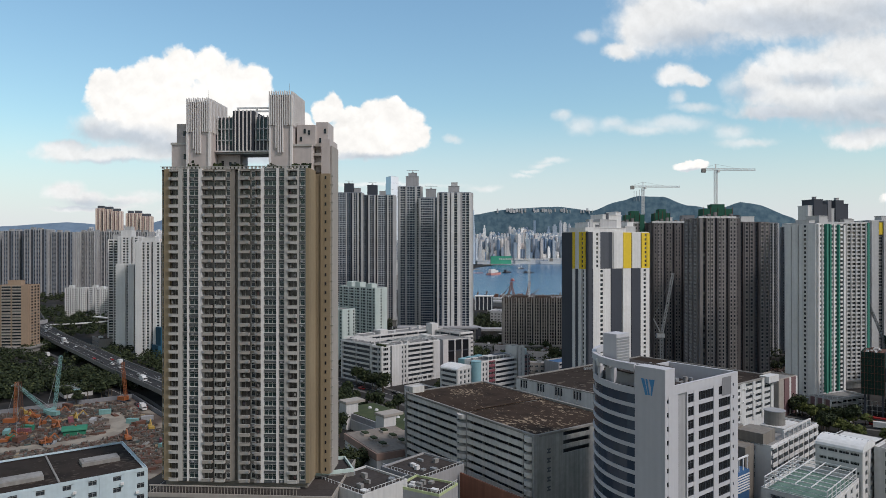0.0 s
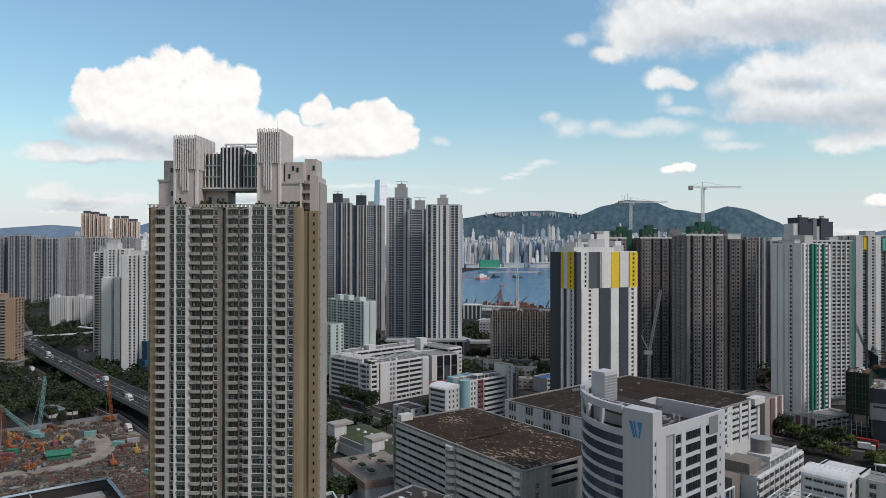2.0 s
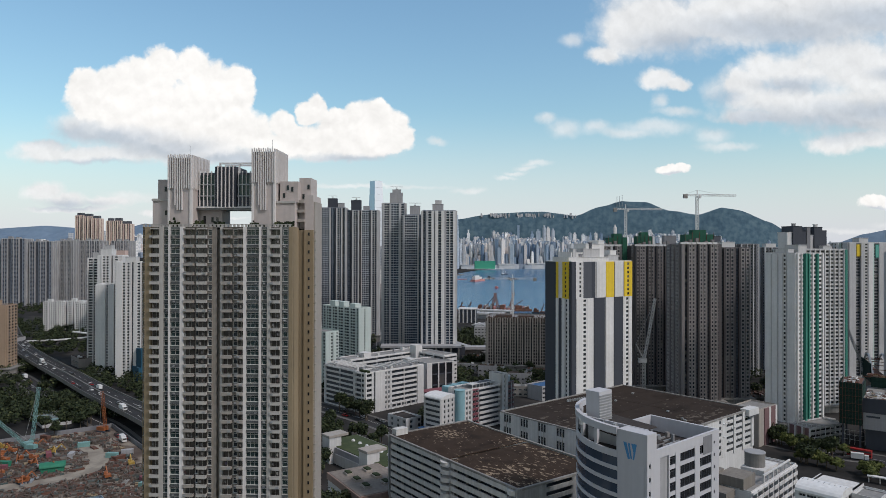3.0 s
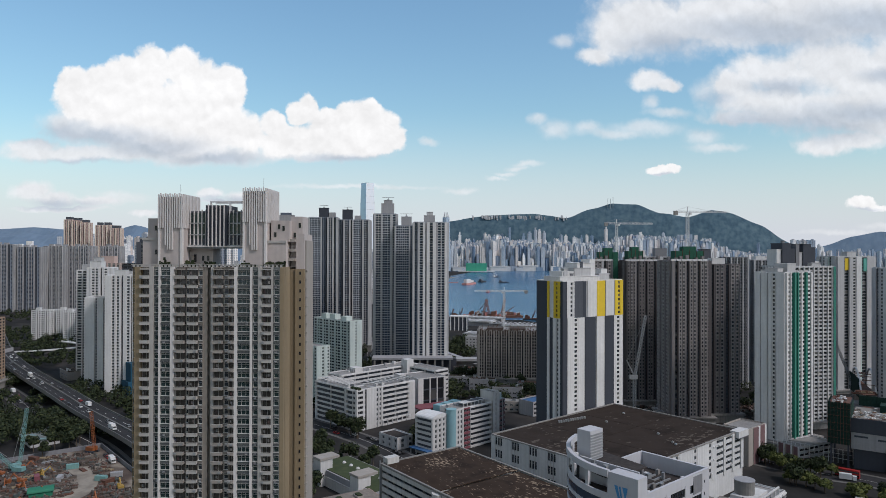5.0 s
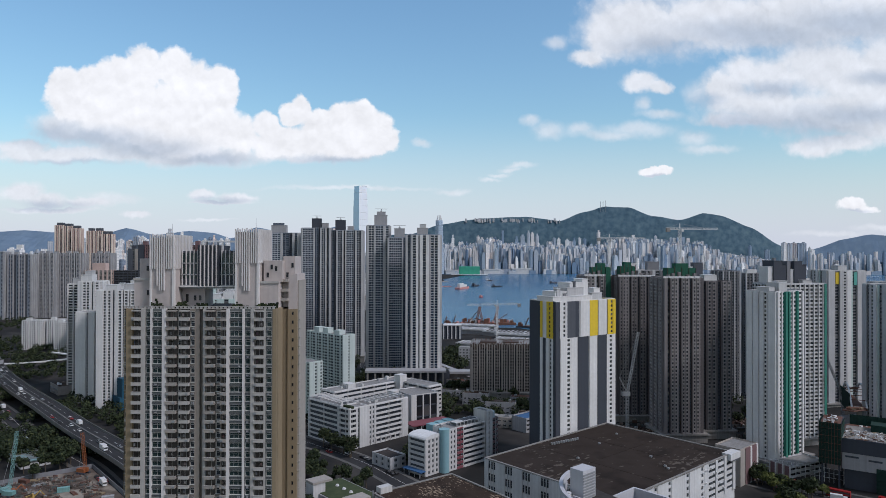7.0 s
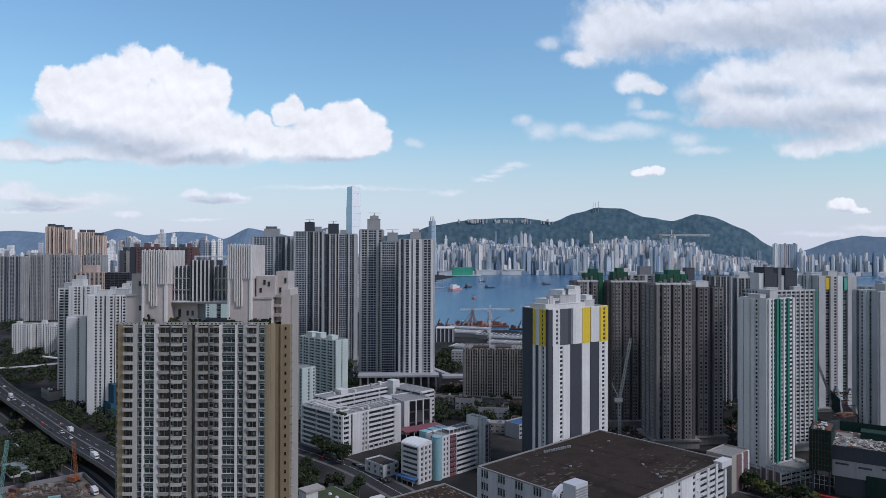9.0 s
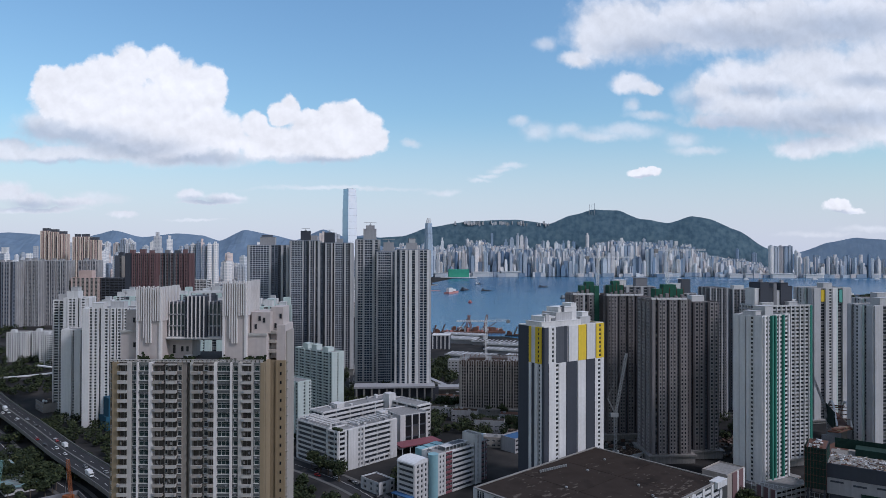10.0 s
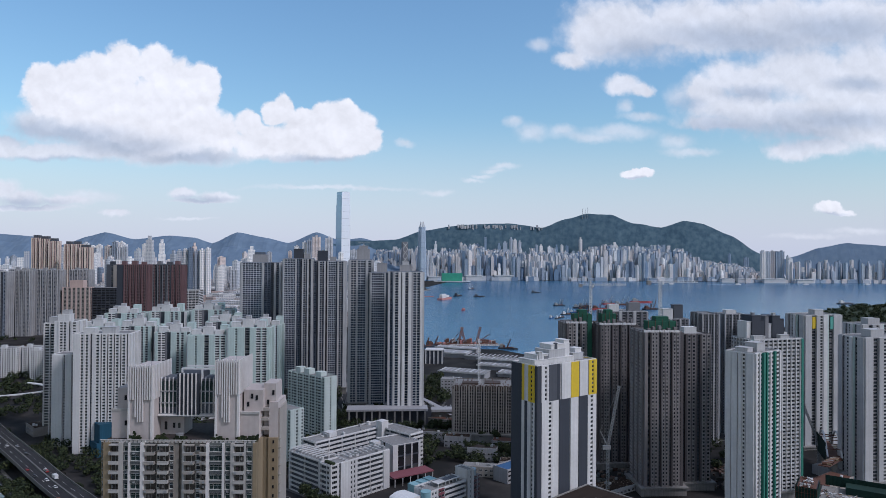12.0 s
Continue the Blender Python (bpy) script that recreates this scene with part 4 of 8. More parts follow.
DOORG = glass_dark("balcony_door_glass", (0.014, 0.014, 0.015), (0.11, 0.10, 0.09), 0.75)
CLOTH = ramp_material("washing", [(0, (0.12, 0.12, 0.13)), (0.5, (0.30, 0.28, 0.26)), (0.9, (0.10, 0.05, 0.05)), (1, (0.06, 0.08, 0.14))], 0.9, by="object")
TX, TY, TROT, TW, TF, TN, TZ = -87.6, 207.0, -3.7, 47.0, 2.806, 34, 18.6
tow = thing("main_tower", "tall beige and ochre apartment tower with white piers and stacked balconies", "apartment tower", TX, TY, 0, TROT)
G = Kit(1)
TFRAME = material("dull_window_frames", (0.43, 0.43, 0.415), stain=.2)
WBAY = material("grey_green_spandrel", (0.120, 0.130, 0.125), stain=.3)
WBEI = material("brownish_spandrel", (0.23, 0.205, 0.18), stain=.3)
FINW = material("pale_fin_paint", (0.60, 0.575, 0.56), stain=.15)
PALE = material("pale_tower_tiles", (0.38, 0.365, 0.345), stain=0.22)
TBAYS = [("w", 22, -1.2, OCHRE, GLASSG), (P, 33, .3, OCHRE), ("bal", 48, 0, PALE), (P, 22, .7, PALE), ("w", 28, .3, WBAY, GLASSG), (P, 10, .9, FINW), ("s", 52, .5, WBAY, GLASSG), (P, 20, .9, FINW), ("bal", 53, 0, BEIGE), ("w", 17, -.6, WBEI, GLASS),
         ("bal", 52, 0, PALE), ("w", 28, .1, WBEI, GLASS), (P, 20, -.2, WBEI), (K, 20, 0, OCHRE), (P, 13, .2, PALE), ("bal", 52, 0, BEIGE), ("w", 30, -.3, WBEI, GLASS), ("bal", 32, 0, BEIGE), (P, 16, .9, FINW), ("s", 67, .5, WBAY, GLASSG),
         (P, 11, .9, FINW), ("w", 32, .4, WBAY, GLASSG), (P, 17, .8, PALE), ("bal", 50, 0, PALE), (P, 10, .6, PALE), ("w", 35, .3, WBAY, GLASSG), (P, 20, .3, OCHRE)]
total, s0, top = sum(b[1] for b in TBAYS), 0.0, TZ + TN * TF
for i, bay in enumerate(TBAYS):
    kind, w, d, mat = bay[0], bay[1] * TW / total, bay[2], bay[3]
    a, b, s0 = s0, s0 + w, s0 + w
    if kind == P:
        G.own("pier", mat).box(a, b, -d, CORE + 1, TZ, top + 0.7, "bk")
    elif kind == K:
        G.own("recess_wall", MIDGREY).box(a, b, 4, 4.3, TZ, top, "k")
    elif kind == "bal":
        G["wall", mat].box(a, b, 0.86, CORE + 1, TZ, top + 0.7, "bk")
        G["wall", mat].box(a, b, -1.0, 1.0, top - 0.1, top + 0.25)
        meshes = [balcony_mesh(w, i * 7 + k, mat) for k in range(5)]
        for k in range(TN):
            part("balcony", meshes[(k * 7 + i + (k * k) // 3) % 5], None, tow, at=Matrix.Translation((a, 0, TZ + k * TF + 0.1)))
    else:
        m = 0.14 * w if kind == "w" else 0.02
        wall = G["wall", mat]
        wall.box(a, a + m, -d, CORE + 1, TZ, top, "bkt").box(b - m, b, -d, CORE + 1, TZ, top, "bkt").box(a, b, -d, CORE + 1, top - 0.3, top + 0.7, "k")
        me = window_mesh(b - a - 2 * m, TF * 0.62, bay[4], TFRAME)
        for k in range(TN):
            z = TZ + k * TF
            wall.box(a + m, b - m, -d, -d + 0.6, z - 0.2, z + TF * 0.33, "klr")
            part("window", me, None, tow, at=Matrix.Translation((a + m, -d + 0.3, z + TF * 0.33)))
            # pale sill, rack rails and now and then an air conditioner on the rack
            G["sill", TFRAME].box(a + m * .5, b - m * .5, -d - .16, -d + .1, z + TF * .33 - .07, z + TF * .33 + .05)
            G["sill", TFRAME].box(a + m * .5, b - m * .5, -d - .10, -d + .1, z + TF * .95, z + TF * .95 + .09)
            if kind == "s" or d > 0:
                G["rack", CHARCOAL].box(a + m, b - m, -d - .34, -d - .28, z + TF * .02, z + TF * .05).box(a + m, b - m, -d - .34, -d - .28, z + TF * .2, z + TF * .225)
                n_bar = max(3, int((b - a) / .42))
                for q in range(n_bar + 1):
                    x = a + m + (b - a - 2 * m - .05) * q / n_bar
                    G["rack", CHARCOAL].box(x, x + .05, -d - .34, -d - .29, z + TF * .04, z + TF * .21)
            if (k * 7 + i * 3 + k * k) % 7 < 2:
                ax = a + m + (b - a - 2 * m) * (.08 + .14 * ((k * 5 + i) % 5))
                G["air_conditioners", OFFWHITE].box(ax, ax + .7, -d - .27, -d, z + TF * .05, z + TF * .05 + .46)
G["core", WBEI].box(1, TW - 1, CORE + .6, 24, TZ - 2, top, "b")
# ochre side with small windows and the rear wing
G.own("side_wall", OCHRE).box(TW - 1, TW, 0.9, 7, TZ, top + .7, "b")
G.own("rear_wing", OCHRE).box(TW - 1, TW + 1.2, 8.9, 22, TZ, top, "b")
G.own("rear_wing", OCHRE).box(TW + 1.2, TW + 4.2, 8.5, 20, TZ, top, "b")
G.own("rear_wing", BRONZE).box(TW + 1.4, TW + 4.1, 8.7, 19.8, top, top + 11, "b")
G.own("rear_wing_corner", BEIGE).box(TW + 4.2, TW + 4.6, 9.5, 19, TZ, top + 9)
for k in range(TN):
    z = TZ + k * TF + 1.0
    G.own("small_window", GLASSD).box(TW + 2.6, TW + 3.1, 8.4, 8.55, z, z + 1.0)
    G.own("cornice", BEIGE).box(TW + 4.1, TW + 4.9, 9.3, 11, z + 1.2, z + 1.4)
# podium
G.own("podium", CONCRETE).box(-1, TW + 8, -5, 30, BASE - .4, 15.2)
G.own("podium_parapet", BEIGE).box(-1.2, TW + 8.2, -5.2, 30.2, 15.2, 16.4)
G.own("podium_roof", ROOFGREY).box(-.8, TW + 7.8, -4.8, 29.8, 16.4, 16.5)
for k in range(46):
    G.own("baluster", BEIGE).box(-.8 + k, -.66 + k, -4.8, -4.66, 16.4, 18.4)
G["railing", BEIGE].box(-1, 45.4, -4.95, -4.55, 18.4, 18.7)
for k in range(9):
    G.own("podium_opening", GLASSD).box(.5 + k * 5.4, 3.9 + k * 5.4, -5.3, -5.1, 8, 12.4)
# roof
G.own("roof", ROOFGREY).box(0.2, TW - .2, .6, 24, top + .25, top + .5)
for k in range(38):
    x = .6 + k * 1.22
    G.own("parapet_post", PALE).box(x, x + .7, -.2, .1, top + .7, top + 1.35)
G["parapet_rail", PALE].box(.2, TW - .2, -.3, .2, top + 1.35, top + 1.5)
CROWN = top + .5


def fin_tower(x0, x1, y0, y1, h):
    G.own("lift_tower", BRONZE).box(x0, x1, y0, y1, CROWN, h - .9)
    n = 10
    for k in range(n + 1):
        x = x0 + (x1 - x0) * k / n
        low = CROWN + 5.5 if k in (4, 5, 6) else CROWN + 7 if k == 3 else h - 10.5
        G.own("fin", FINW).box(x - .15, x + .15, y0 - .55, y0 + .05, low, h + .25 * (k % 2))
    for k in range(12):
        y = y0 + .4 + (y1 - y0 - .8) * k / 11
        G.own("fin", FINW).box(x1 - .05, x1 + .5, y - .16, y + .16, h - 10.5, h)
    G.own("corner_column", FINW).box(x1 - .5, x1 + .15, y0 - .3, y0 + 1, CROWN, h - 1)
    G.own("corner_column", FINW).box(x0 - .2, x0 + .45, y0 - .3, y0 + 1, CROWN, h - 1)
    G["lightning_rod", STEEL].box(x0 + 5, x0 + 5.07, y0 + 4, y0 + 4.07, h - 1, h + 3.5)


fin_tower(7.0, 14.2, 3.5, 17, 137.2)
fin_tower(33.4, 40.4, 3.5, 17, 139.0)
G.own("bridge_block", DARKGREY).box(14.2, 33.4, 8.5, 16, 121.2, 132.2)
G.own("bridge_block", CHARCOAL).box(20.2, 27.0, 7.2, 17, 121.2, 134.0)
for k in range(15):
    x = 14.9 + k * 1.25
    front = 7.0 if 20 < x < 27.2 else 8.3
    G.own("bridge_fin", FINW).box(x - .12, x + .12, front - .4, front + .3, 121.0, 134.2 if 20 < x < 27.2 else 132.6)
G.own("bridge_glazing", GLASSG).box(14.9, 20.1, 8.3, 8.45, 123.5, 131.5)
G.own("bridge_glazing", GLASSG).box(27.1, 33, 8.3, 8.45, 125, 131.5)
for z in (121.2, 124.6, 128.2):
    G["bridge_band", STEEL].box(14.3, 20.2, 7.9, 8.4, z, z + .35).box(27, 33.3, 7.9, 8.4, z, z + .35)
G.own("bridge_ledge", FINW).box(14.3, 33.3, 7.0, 8.4, 120.9, 121.25)
G.own("canopy", STEEL).box(14.2, 33.4, 7.8, 16.5, 120.4, 121.2)
G.own("gantry", WHITESTEEL).box(20.8, 33.4, 9, 9.6, 135.0, 135.5).box(20.8, 21.3, 9, 9.6, 134, 135.0).box(27, 27.5, 9, 9.6, 132.2, 135.0).box(20.8, 33.4, 14, 14.6, 135.0, 135.5)
G.own("lower_block", BRONZE).box(14.2, 21.5, 10, 17, CROWN, 120.4)
G["small_window", GLASSD].box(15.4, 16.2, 9.85, 9.99, CROWN + 1.5, CROWN + 4).box(18, 18.7, 9.85, 9.99, CROWN + 2, CROWN + 3.6).box(19.6, 20.3, 9.85, 9.99, CROWN + 2, CROWN + 3.6)
G.own("pier_block", BRONZE).box(31.4, 33.4, 10, 17, CROWN, 120.4)
G.own("side_block", BRONZE).box(1.2, 6.6, 5, 18, CROWN, 123.4)
G.own("side_block", BRONZE).box(2.4, 6.4, 6, 17, 123.4, 129.8)
G.own("side_block", BRONZE).box(40.4, 46.2, 5, 17, CROWN, 122.6)
G.own("side_block", BRONZE).box(41.0, 46.8, 7, 17, 122.6, 129.2)
G.own("side_block", BRONZE).box(46.4, 50.2, 10, 18, CROWN, 130.6)
G.own("string_course", PALE).box(40.3, 46.4, 4.7, 5.2, 122.2, 122.9)
G.own("string_course", PALE).box(1.0, 6.7, 4.7, 5.2, 123.0, 123.7)
for bx, bz in ((42, 124), (44.6, 126), (43.2, 126.5), (47.4, 124), (49.0, 127), (4.6, 126), (5.2, 118.5)):
    G.own("small_window", GLASSD).box(bx, bx + .7, 4.8 if bx < 7 and bz < 123 else (5.85 if bx < 7 else 6.85 if bx < 47 else 9.85), 4.95 if bx < 7 and bz < 123 else (5.98 if bx < 7 else 6.98 if bx < 47 else 9.98), bz, bz + 1.5)
for z in (116.5, 119.5, 122.5):
    G.own("ledge", BEIGE).box(46.2, 48.4, 7.6, 10, z, z + .9)
G.own("water_tank", STEEL).tube(22, 5, CROWN, CROWN + 1.6, 1.1)
emit(G, tow)
shrubs = Geo()
for k in range(160):
    cx, cz = random.choice((10, 18, 23, 35, 42, 45.5, 17)), 0
    x, y = cx + random.gauss(0, .9), random.uniform(1, 3)
    q = random.uniform(.25, .5)
    z = CROWN + abs(random.gauss(0, .7))
    shrubs.quad((x - q, y, z), (x + q, y + random.uniform(-q, q), z), (x + q, y, z + 2 * q), (x - q, y + random.uniform(-q, q), z + 2 * q))
LEAF = ramp_material("leaves", [(0, (0.012, 0.018, 0.010)), (0.5, (0.023, 0.033, 0.015)), (0.85, (0.040, 0.052, 0.022)), (1, (0.068, 0.078, 0.032))], 0.85, by="island", spec=0.2)
solid("roof_shrubs", shrubs, LEAF, "dark green shrubs in planters on the tower roof", "shrubs", TX, TY, 0, TROT, kind="stuff")

# ---- office tower with the rounded glass corner ----
off = thing("office_tower", "pale grey office tower with rounded glass corner and gridded dark windows", "office tower", 60.2, 181.0, 0, 39)
G = Kit(2)
OFFG = material("office_panels", (0.42, 0.42, 0.445), stain=0.12, vary=0.05)
FH, FN = 3.79, 13
OL = 39.5
ofront = [(P, .8, 0, OFFG), (S, .8, -.05, OFFG, GLASSD, .6), (P, 4.2, 0, OFFG), (P, 4.0, -.45, GREYW), (P, .5, 0, OFFG), (S, 2.8, -.1, OFFG, GLASSD, .27), (P, 2.2, 0, OFFG),
          (S, 7.4, -.1, OFFG, GLASSD, .27), (P, 2.6, 0, OFFG), (S, 6.2, -.1, OFFG, GLASSD, .27), (P, 1.2, 0, OFFG), (S, .7, 0, OFFG, GLASSD, .7), (P, 2.2, 0, OFFG)]
G.frame_mat = DARKGREY
Z1 = FH * FN
facade(G, (0, 0), 0, OL, ofront, 0, FH, FN)
G["core", MIDGREY].box(.9, OL - .8, .8, 9.6, 0, Z1 - 2.2, "b").box(7, OL - .8, 9.6, 24, 0, Z1 - 2.2, "b")
G.own("end_wall", OFFG).box(OL - .9, OL, .9, 24, 0, Z1 + 3)
G.own("back_wall", OFFG).box(9, OL - .9, 23.2, 24, 0, Z1 + 3)
G.own("parapet", OFFG).box(4.6, OL, 0, .8, Z1 + .5, Z1 + 3.0)
G.own("louvre_panel", MIDGREY).box(OL - 9.6, OL - 4.2, -.06, .02, Z1 - 3.2, Z1 + 2.2)
G.own("roof", ROOFGREY).box(9, OL - .9, .8, 23, Z1 - 2.2, Z1 - 1.9)
for k in range(6):
    G.own("roof_plant", STEEL).box(11 + k * 2.6, 12.8 + k * 2.6, 3, 5, Z1 - 1.9, Z1 - .4 + (k % 3) * .4)
HT = 57.2
G.own("plinth", OFFG).box(0, OL, .1, 24, BASE - .4, -.3)
LW = 9.6     # wall with the emblem
G.own("emblem_wall", OFFG).box(-.04, 4.6, .95, LW, 0, Z1 + .5)
G.own("emblem_wall", OFFG).box(-.04, 4.6, 0, LW, Z1 + .5, HT)
CR = 30.0
n = 14
rim_g, band_g = [], []
arc = [(CR - CR * math.cos(math.radians(a)), LW + CR * math.sin(math.radians(a))) for a in [k * 78 / n for k in range(n + 1)]]


def inset(q):
    return [(CR - (CR - q) * math.cos(math.radians(k * 78 / n)), LW + (CR - q) * math.sin(math.radians(k * 78 / n))) for k in range(1, n + 1)]


def arc_band(name, mat, z0, z1, out, thick, own=True, single=False):
    """A curved strip along the rounded corner; single: cut into separate panes."""
    inner = [(CR - (CR + out - thick) * math.cos(math.radians(k * 78 / n)), LW + (CR + out - thick) * math.sin(math.radians(k * 78 / n))) for k in range(n + 1)]
    outer = [(CR - (CR + out) * math.cos(math.radians(k * 78 / n)), LW + (CR + out) * math.sin(math.radians(k * 78 / n))) for k in range(n + 1)]
    if not single:
        G.own(name, mat).prism(outer + inner[::-1], z0, z1)
        return
    for k in range(n):
        G.own(name, mat).prism([outer[k], inner[k], inner[k + 1], outer[k + 1]], z0, z1)


for k in range(FN):
    z = k * FH
    arc_band("spandrel_band", OFFG, z - .25, z + .85, .12, .5)
    arc_band("pane", GLASSB, z + .85, z + FH - .25, -.15, .2, single=k > 6)
arc_band("spandrel_band", OFFG, Z1 - .3, Z1 + 1.6, .12, .5)
arc_band("top_rim", OFFG, HT - 1.6, HT + .4, .5, 1.2)
for k in (0, 3, 6, 9, 12):
    x, y = arc[k]
    G.own("rim_column", OFFG).box(x + .2, x + 1.3, y - .5, y + .5, Z1 + 1.6, HT - 1.6)
G["core", MIDGREY].at().prism([(1.0, LW)] + inset(.9) + [(CR - 6, LW)], 0, Z1 - .4)
G.own("terrace", ROOFGREY).prism([(1.0, LW)] + inset(.9) + [(CR - 6, LW)], Z1 - .4, Z1)
G.own("roof_deck", ROOFGREY).prism([(2.5, LW)] + inset(2.4) + [(CR - 10, LW)], HT - 3.2, HT - 2.8)
G.own("inner_wall", OFFG).box(8.2, 8.8, 5, 26, Z1 - 2, HT - 1)
G.own("plant_house", OFFG).box(11, 17.5, 24, 29, HT - 4, HT + 6.4)
for k in range(9):
    G.own("louvre", STEEL).box(11.1, 17.4, 23.8, 24.0, HT - 2.4 + k * .9, HT - 1.9 + k * .9)
for k in range(26):
    x, y = random.uniform(10, OL - 4), random.uniform(2, 21)
    q = random.uniform(.6, 2.0)
    G.own("roof_plant", random.choice((STEEL, WHITESTEEL, MIDGREY, ROOFPALE))).box(x, x + q, y, y + q * random.uniform(.5, 1.2), Z1 - 1.9, Z1 - 1.2 + random.uniform(0, 1.6))
for k in range(5):
    G.own("duct", STEEL).box(10, OL - 6, 7 + k * 2.6, 7.5 + k * 2.6, Z1 - 1.9, Z1 - 1.4)
for k in range(7):
    G.own("cooling_unit", STEEL).box(4.0 + (k % 3) * 1.7, 5.2 + (k % 3) * 1.7, 13 + k * 1.4, 14 + k * 1.4, HT - 2.8, HT - 1.4 + (k % 2) * .6)
for k in range(3):
    G.own("cooling_tower", WHITESTEEL).tube(5 + k * 2, 26 + k, HT - 2.8, HT - .6, .8)
# emblem: a blue shield shape with wavy bars
EMB = BLUEP
emb = Geo()
emb.face(*[emb.p(-.12, 7.6 - x, z) for x, z in ((0, 54.0), (1.1, 53.9), (2.2, 49.6), (1.5, 49.4))])
emb.face(*[emb.p(-.12, 7.6 - x, z) for x, z in ((1.5, 53.9), (2.1, 53.9), (2.6, 51), (2.9, 49.6), (2.4, 49.6), (2.0, 51.2))])
emb.face(*[emb.p(-.12, 7.6 - x, z) for x, z in ((2.6, 53.9), (4.4, 54.0), (3.5, 49.4), (3.1, 49.6), (3.3, 51.5))])
emit(G, off)
part("emblem", emb, material("emblem_blue", (0.06, 0.22, 0.42), stain=.1), off, "blue shield-shaped company emblem")

# ---- multi-storey car park ----
def flaked_roof(name, dark, brown, flake, scale, amount, turn=0.0):
    """Weathered roof felt: blotches of dark and brown, and pale flakes that gather in drifts."""
    m = ramp_material(name, [(.25, dark), (.5, brown), (.75, tuple(v * .7 for v in brown))], .95, by="noise", scale=scale * .35, detail=12, spec=.08)
    t = m.node_tree
    b = t.nodes["Principled BSDF"]
    src = b.inputs["Base Color"].links[0].from_socket
    co = t.nodes.new("ShaderNodeTexCoord").outputs["Object"]
    mp = t.nodes.new("ShaderNodeMapping")
    mp.inputs["Scale"].default_value, mp.inputs["Rotation"].default_value = (.45, 1.0, 1.0), (0, 0, turn)
    t.links.new(co, mp.inputs[0])
    fine, drift = t.nodes.new("ShaderNodeTexNoise"), t.nodes.new("ShaderNodeTexNoise")
    for n, sc, d, v in ((fine, scale * 3, 6, mp.outputs[0]), (drift, scale * .16, 3, co)):
        n.inputs["Scale"].default_value, n.inputs["Detail"].default_value = sc, d
        t.links.new(v, n.inputs["Vector"])
    add = t.nodes.new("ShaderNodeMath")
    add.operation = "MULTIPLY_ADD"
    add.inputs[1].default_value = .55
    t.links.new(drift.outputs[0], add.inputs[0])
    t.links.new(fine.outputs[0], add.inputs[2])
    cut = t.nodes.new("ShaderNodeMapRange")
    cut.interpolation_type = "SMOOTHSTEP"
    for i, v in ((1, amount), (2, amount + .07), (3, 0.0), (4, 1.0)):
        cut.inputs[i].default_value = v
    t.links.new(add.outputs[0], cut.inputs[0])
    mx = t.nodes.new("ShaderNodeMix")
    mx.data_type = "RGBA"
    t.links.new(cut.outputs[0], mx.inputs[0])
    t.links.new(src, mx.inputs[6])
    mx.inputs[7].default_value = (*flake, 1)
    t.links.new(mx.outputs[2], b.inputs["Base Color"])
    return m


WORN = flaked_roof("worn_brown_roof", (0.016, 0.012, 0.010), (0.042, 0.029, 0.022), (0.24, 0.185, 0.135), 0.34, 0.86)
BANDC = material("car_park_bands", (0.50, 0.49, 0.475), stain=0.4)
RAWE = material("rain_streaked_concrete", (.25, .25, .245), stain=.7, vary=.25)
cp = thing("car_park", "multi-storey concrete car park with pale bands and brown roof", "car park", -16.2, 291, 0, -55.3)
G = Kit(1)
CL, CD, CF, CN = 82.6, 43.0, 2.995, 9
for k in range(CN):
    z = k * CF
    for a, b in ((1.2, 38), (44.5, CL - 6)):
        G.own("parapet_band", BANDC).box(a, b, 0, .4, z + CF - 1.85, z + CF - .12)
        G.own("parapet_cap", BANDC).box(a, b, -.12, .5, z + CF - .12, z + CF)
    G.own("parapet_band", BANDC).at((0, CD), 270).box(0, CD, 0, .5, z + CF - 1.85, z + CF)
    G.own("floor_slab", CONCRETE).at().box(2.9, CL - 2.9, 2.9, CD - .3, z - .2, z + .05)
    # curved ramp slabs between the two halves and at the corner
    for cx, r in ((38.5, 3.0), (CL - 5.6, 2.5)):
        poly = [(cx + r * (1 - math.cos(t)), 1.2 - (r + .2) * math.sin(t)) for t in [math.pi * j / 10 for j in range(11)]]
        G.own("ramp_band", BANDC).prism([(cx - .4, 6)] + poly + [(cx + 2 * r + .1, 6)], z + CF - 1.9, z + CF - .25)
    # end wall: open storeys high up at its far half, blank below
    e = G.own("end_wall", RAWE).at((CL, 0), 90)
    if k < CN - 3:
        e.box(0, CD, 0, .5, z, z + CF)
    else:
        e.box(0, 13, 0, .5, z, z + CF).box(13, CD, 0, .5, z, z + 1.5).box(26, 28.4, 0, .5, z + 1.5, z + CF).box(CD - 1, CD, 0, .5, z + 1.5, z + CF)
# Added charcoal sheets behind the bands, painting in the open storeys' shade.
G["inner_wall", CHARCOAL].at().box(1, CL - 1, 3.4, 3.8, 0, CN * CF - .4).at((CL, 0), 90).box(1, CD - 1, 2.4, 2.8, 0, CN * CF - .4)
for k in range(12):
    x = .6 + k * (CL - 1.2) / 11
    if not 37 < x < 45 and x < CL - 6:
        G.own("column", CONCRETE).at().box(x - .35, x + .35, 1.4, 2.2, 0, CN * CF)
for x in (0, 43.9):
    G.own("corner_pier", RAWE).at().box(x, x + 1.2 if x < 1 else x + .6, -.2, 1.4, 0, CN * CF)
bars = G.own("painted_letters", DARKGREY).at((CL, 0), 90)
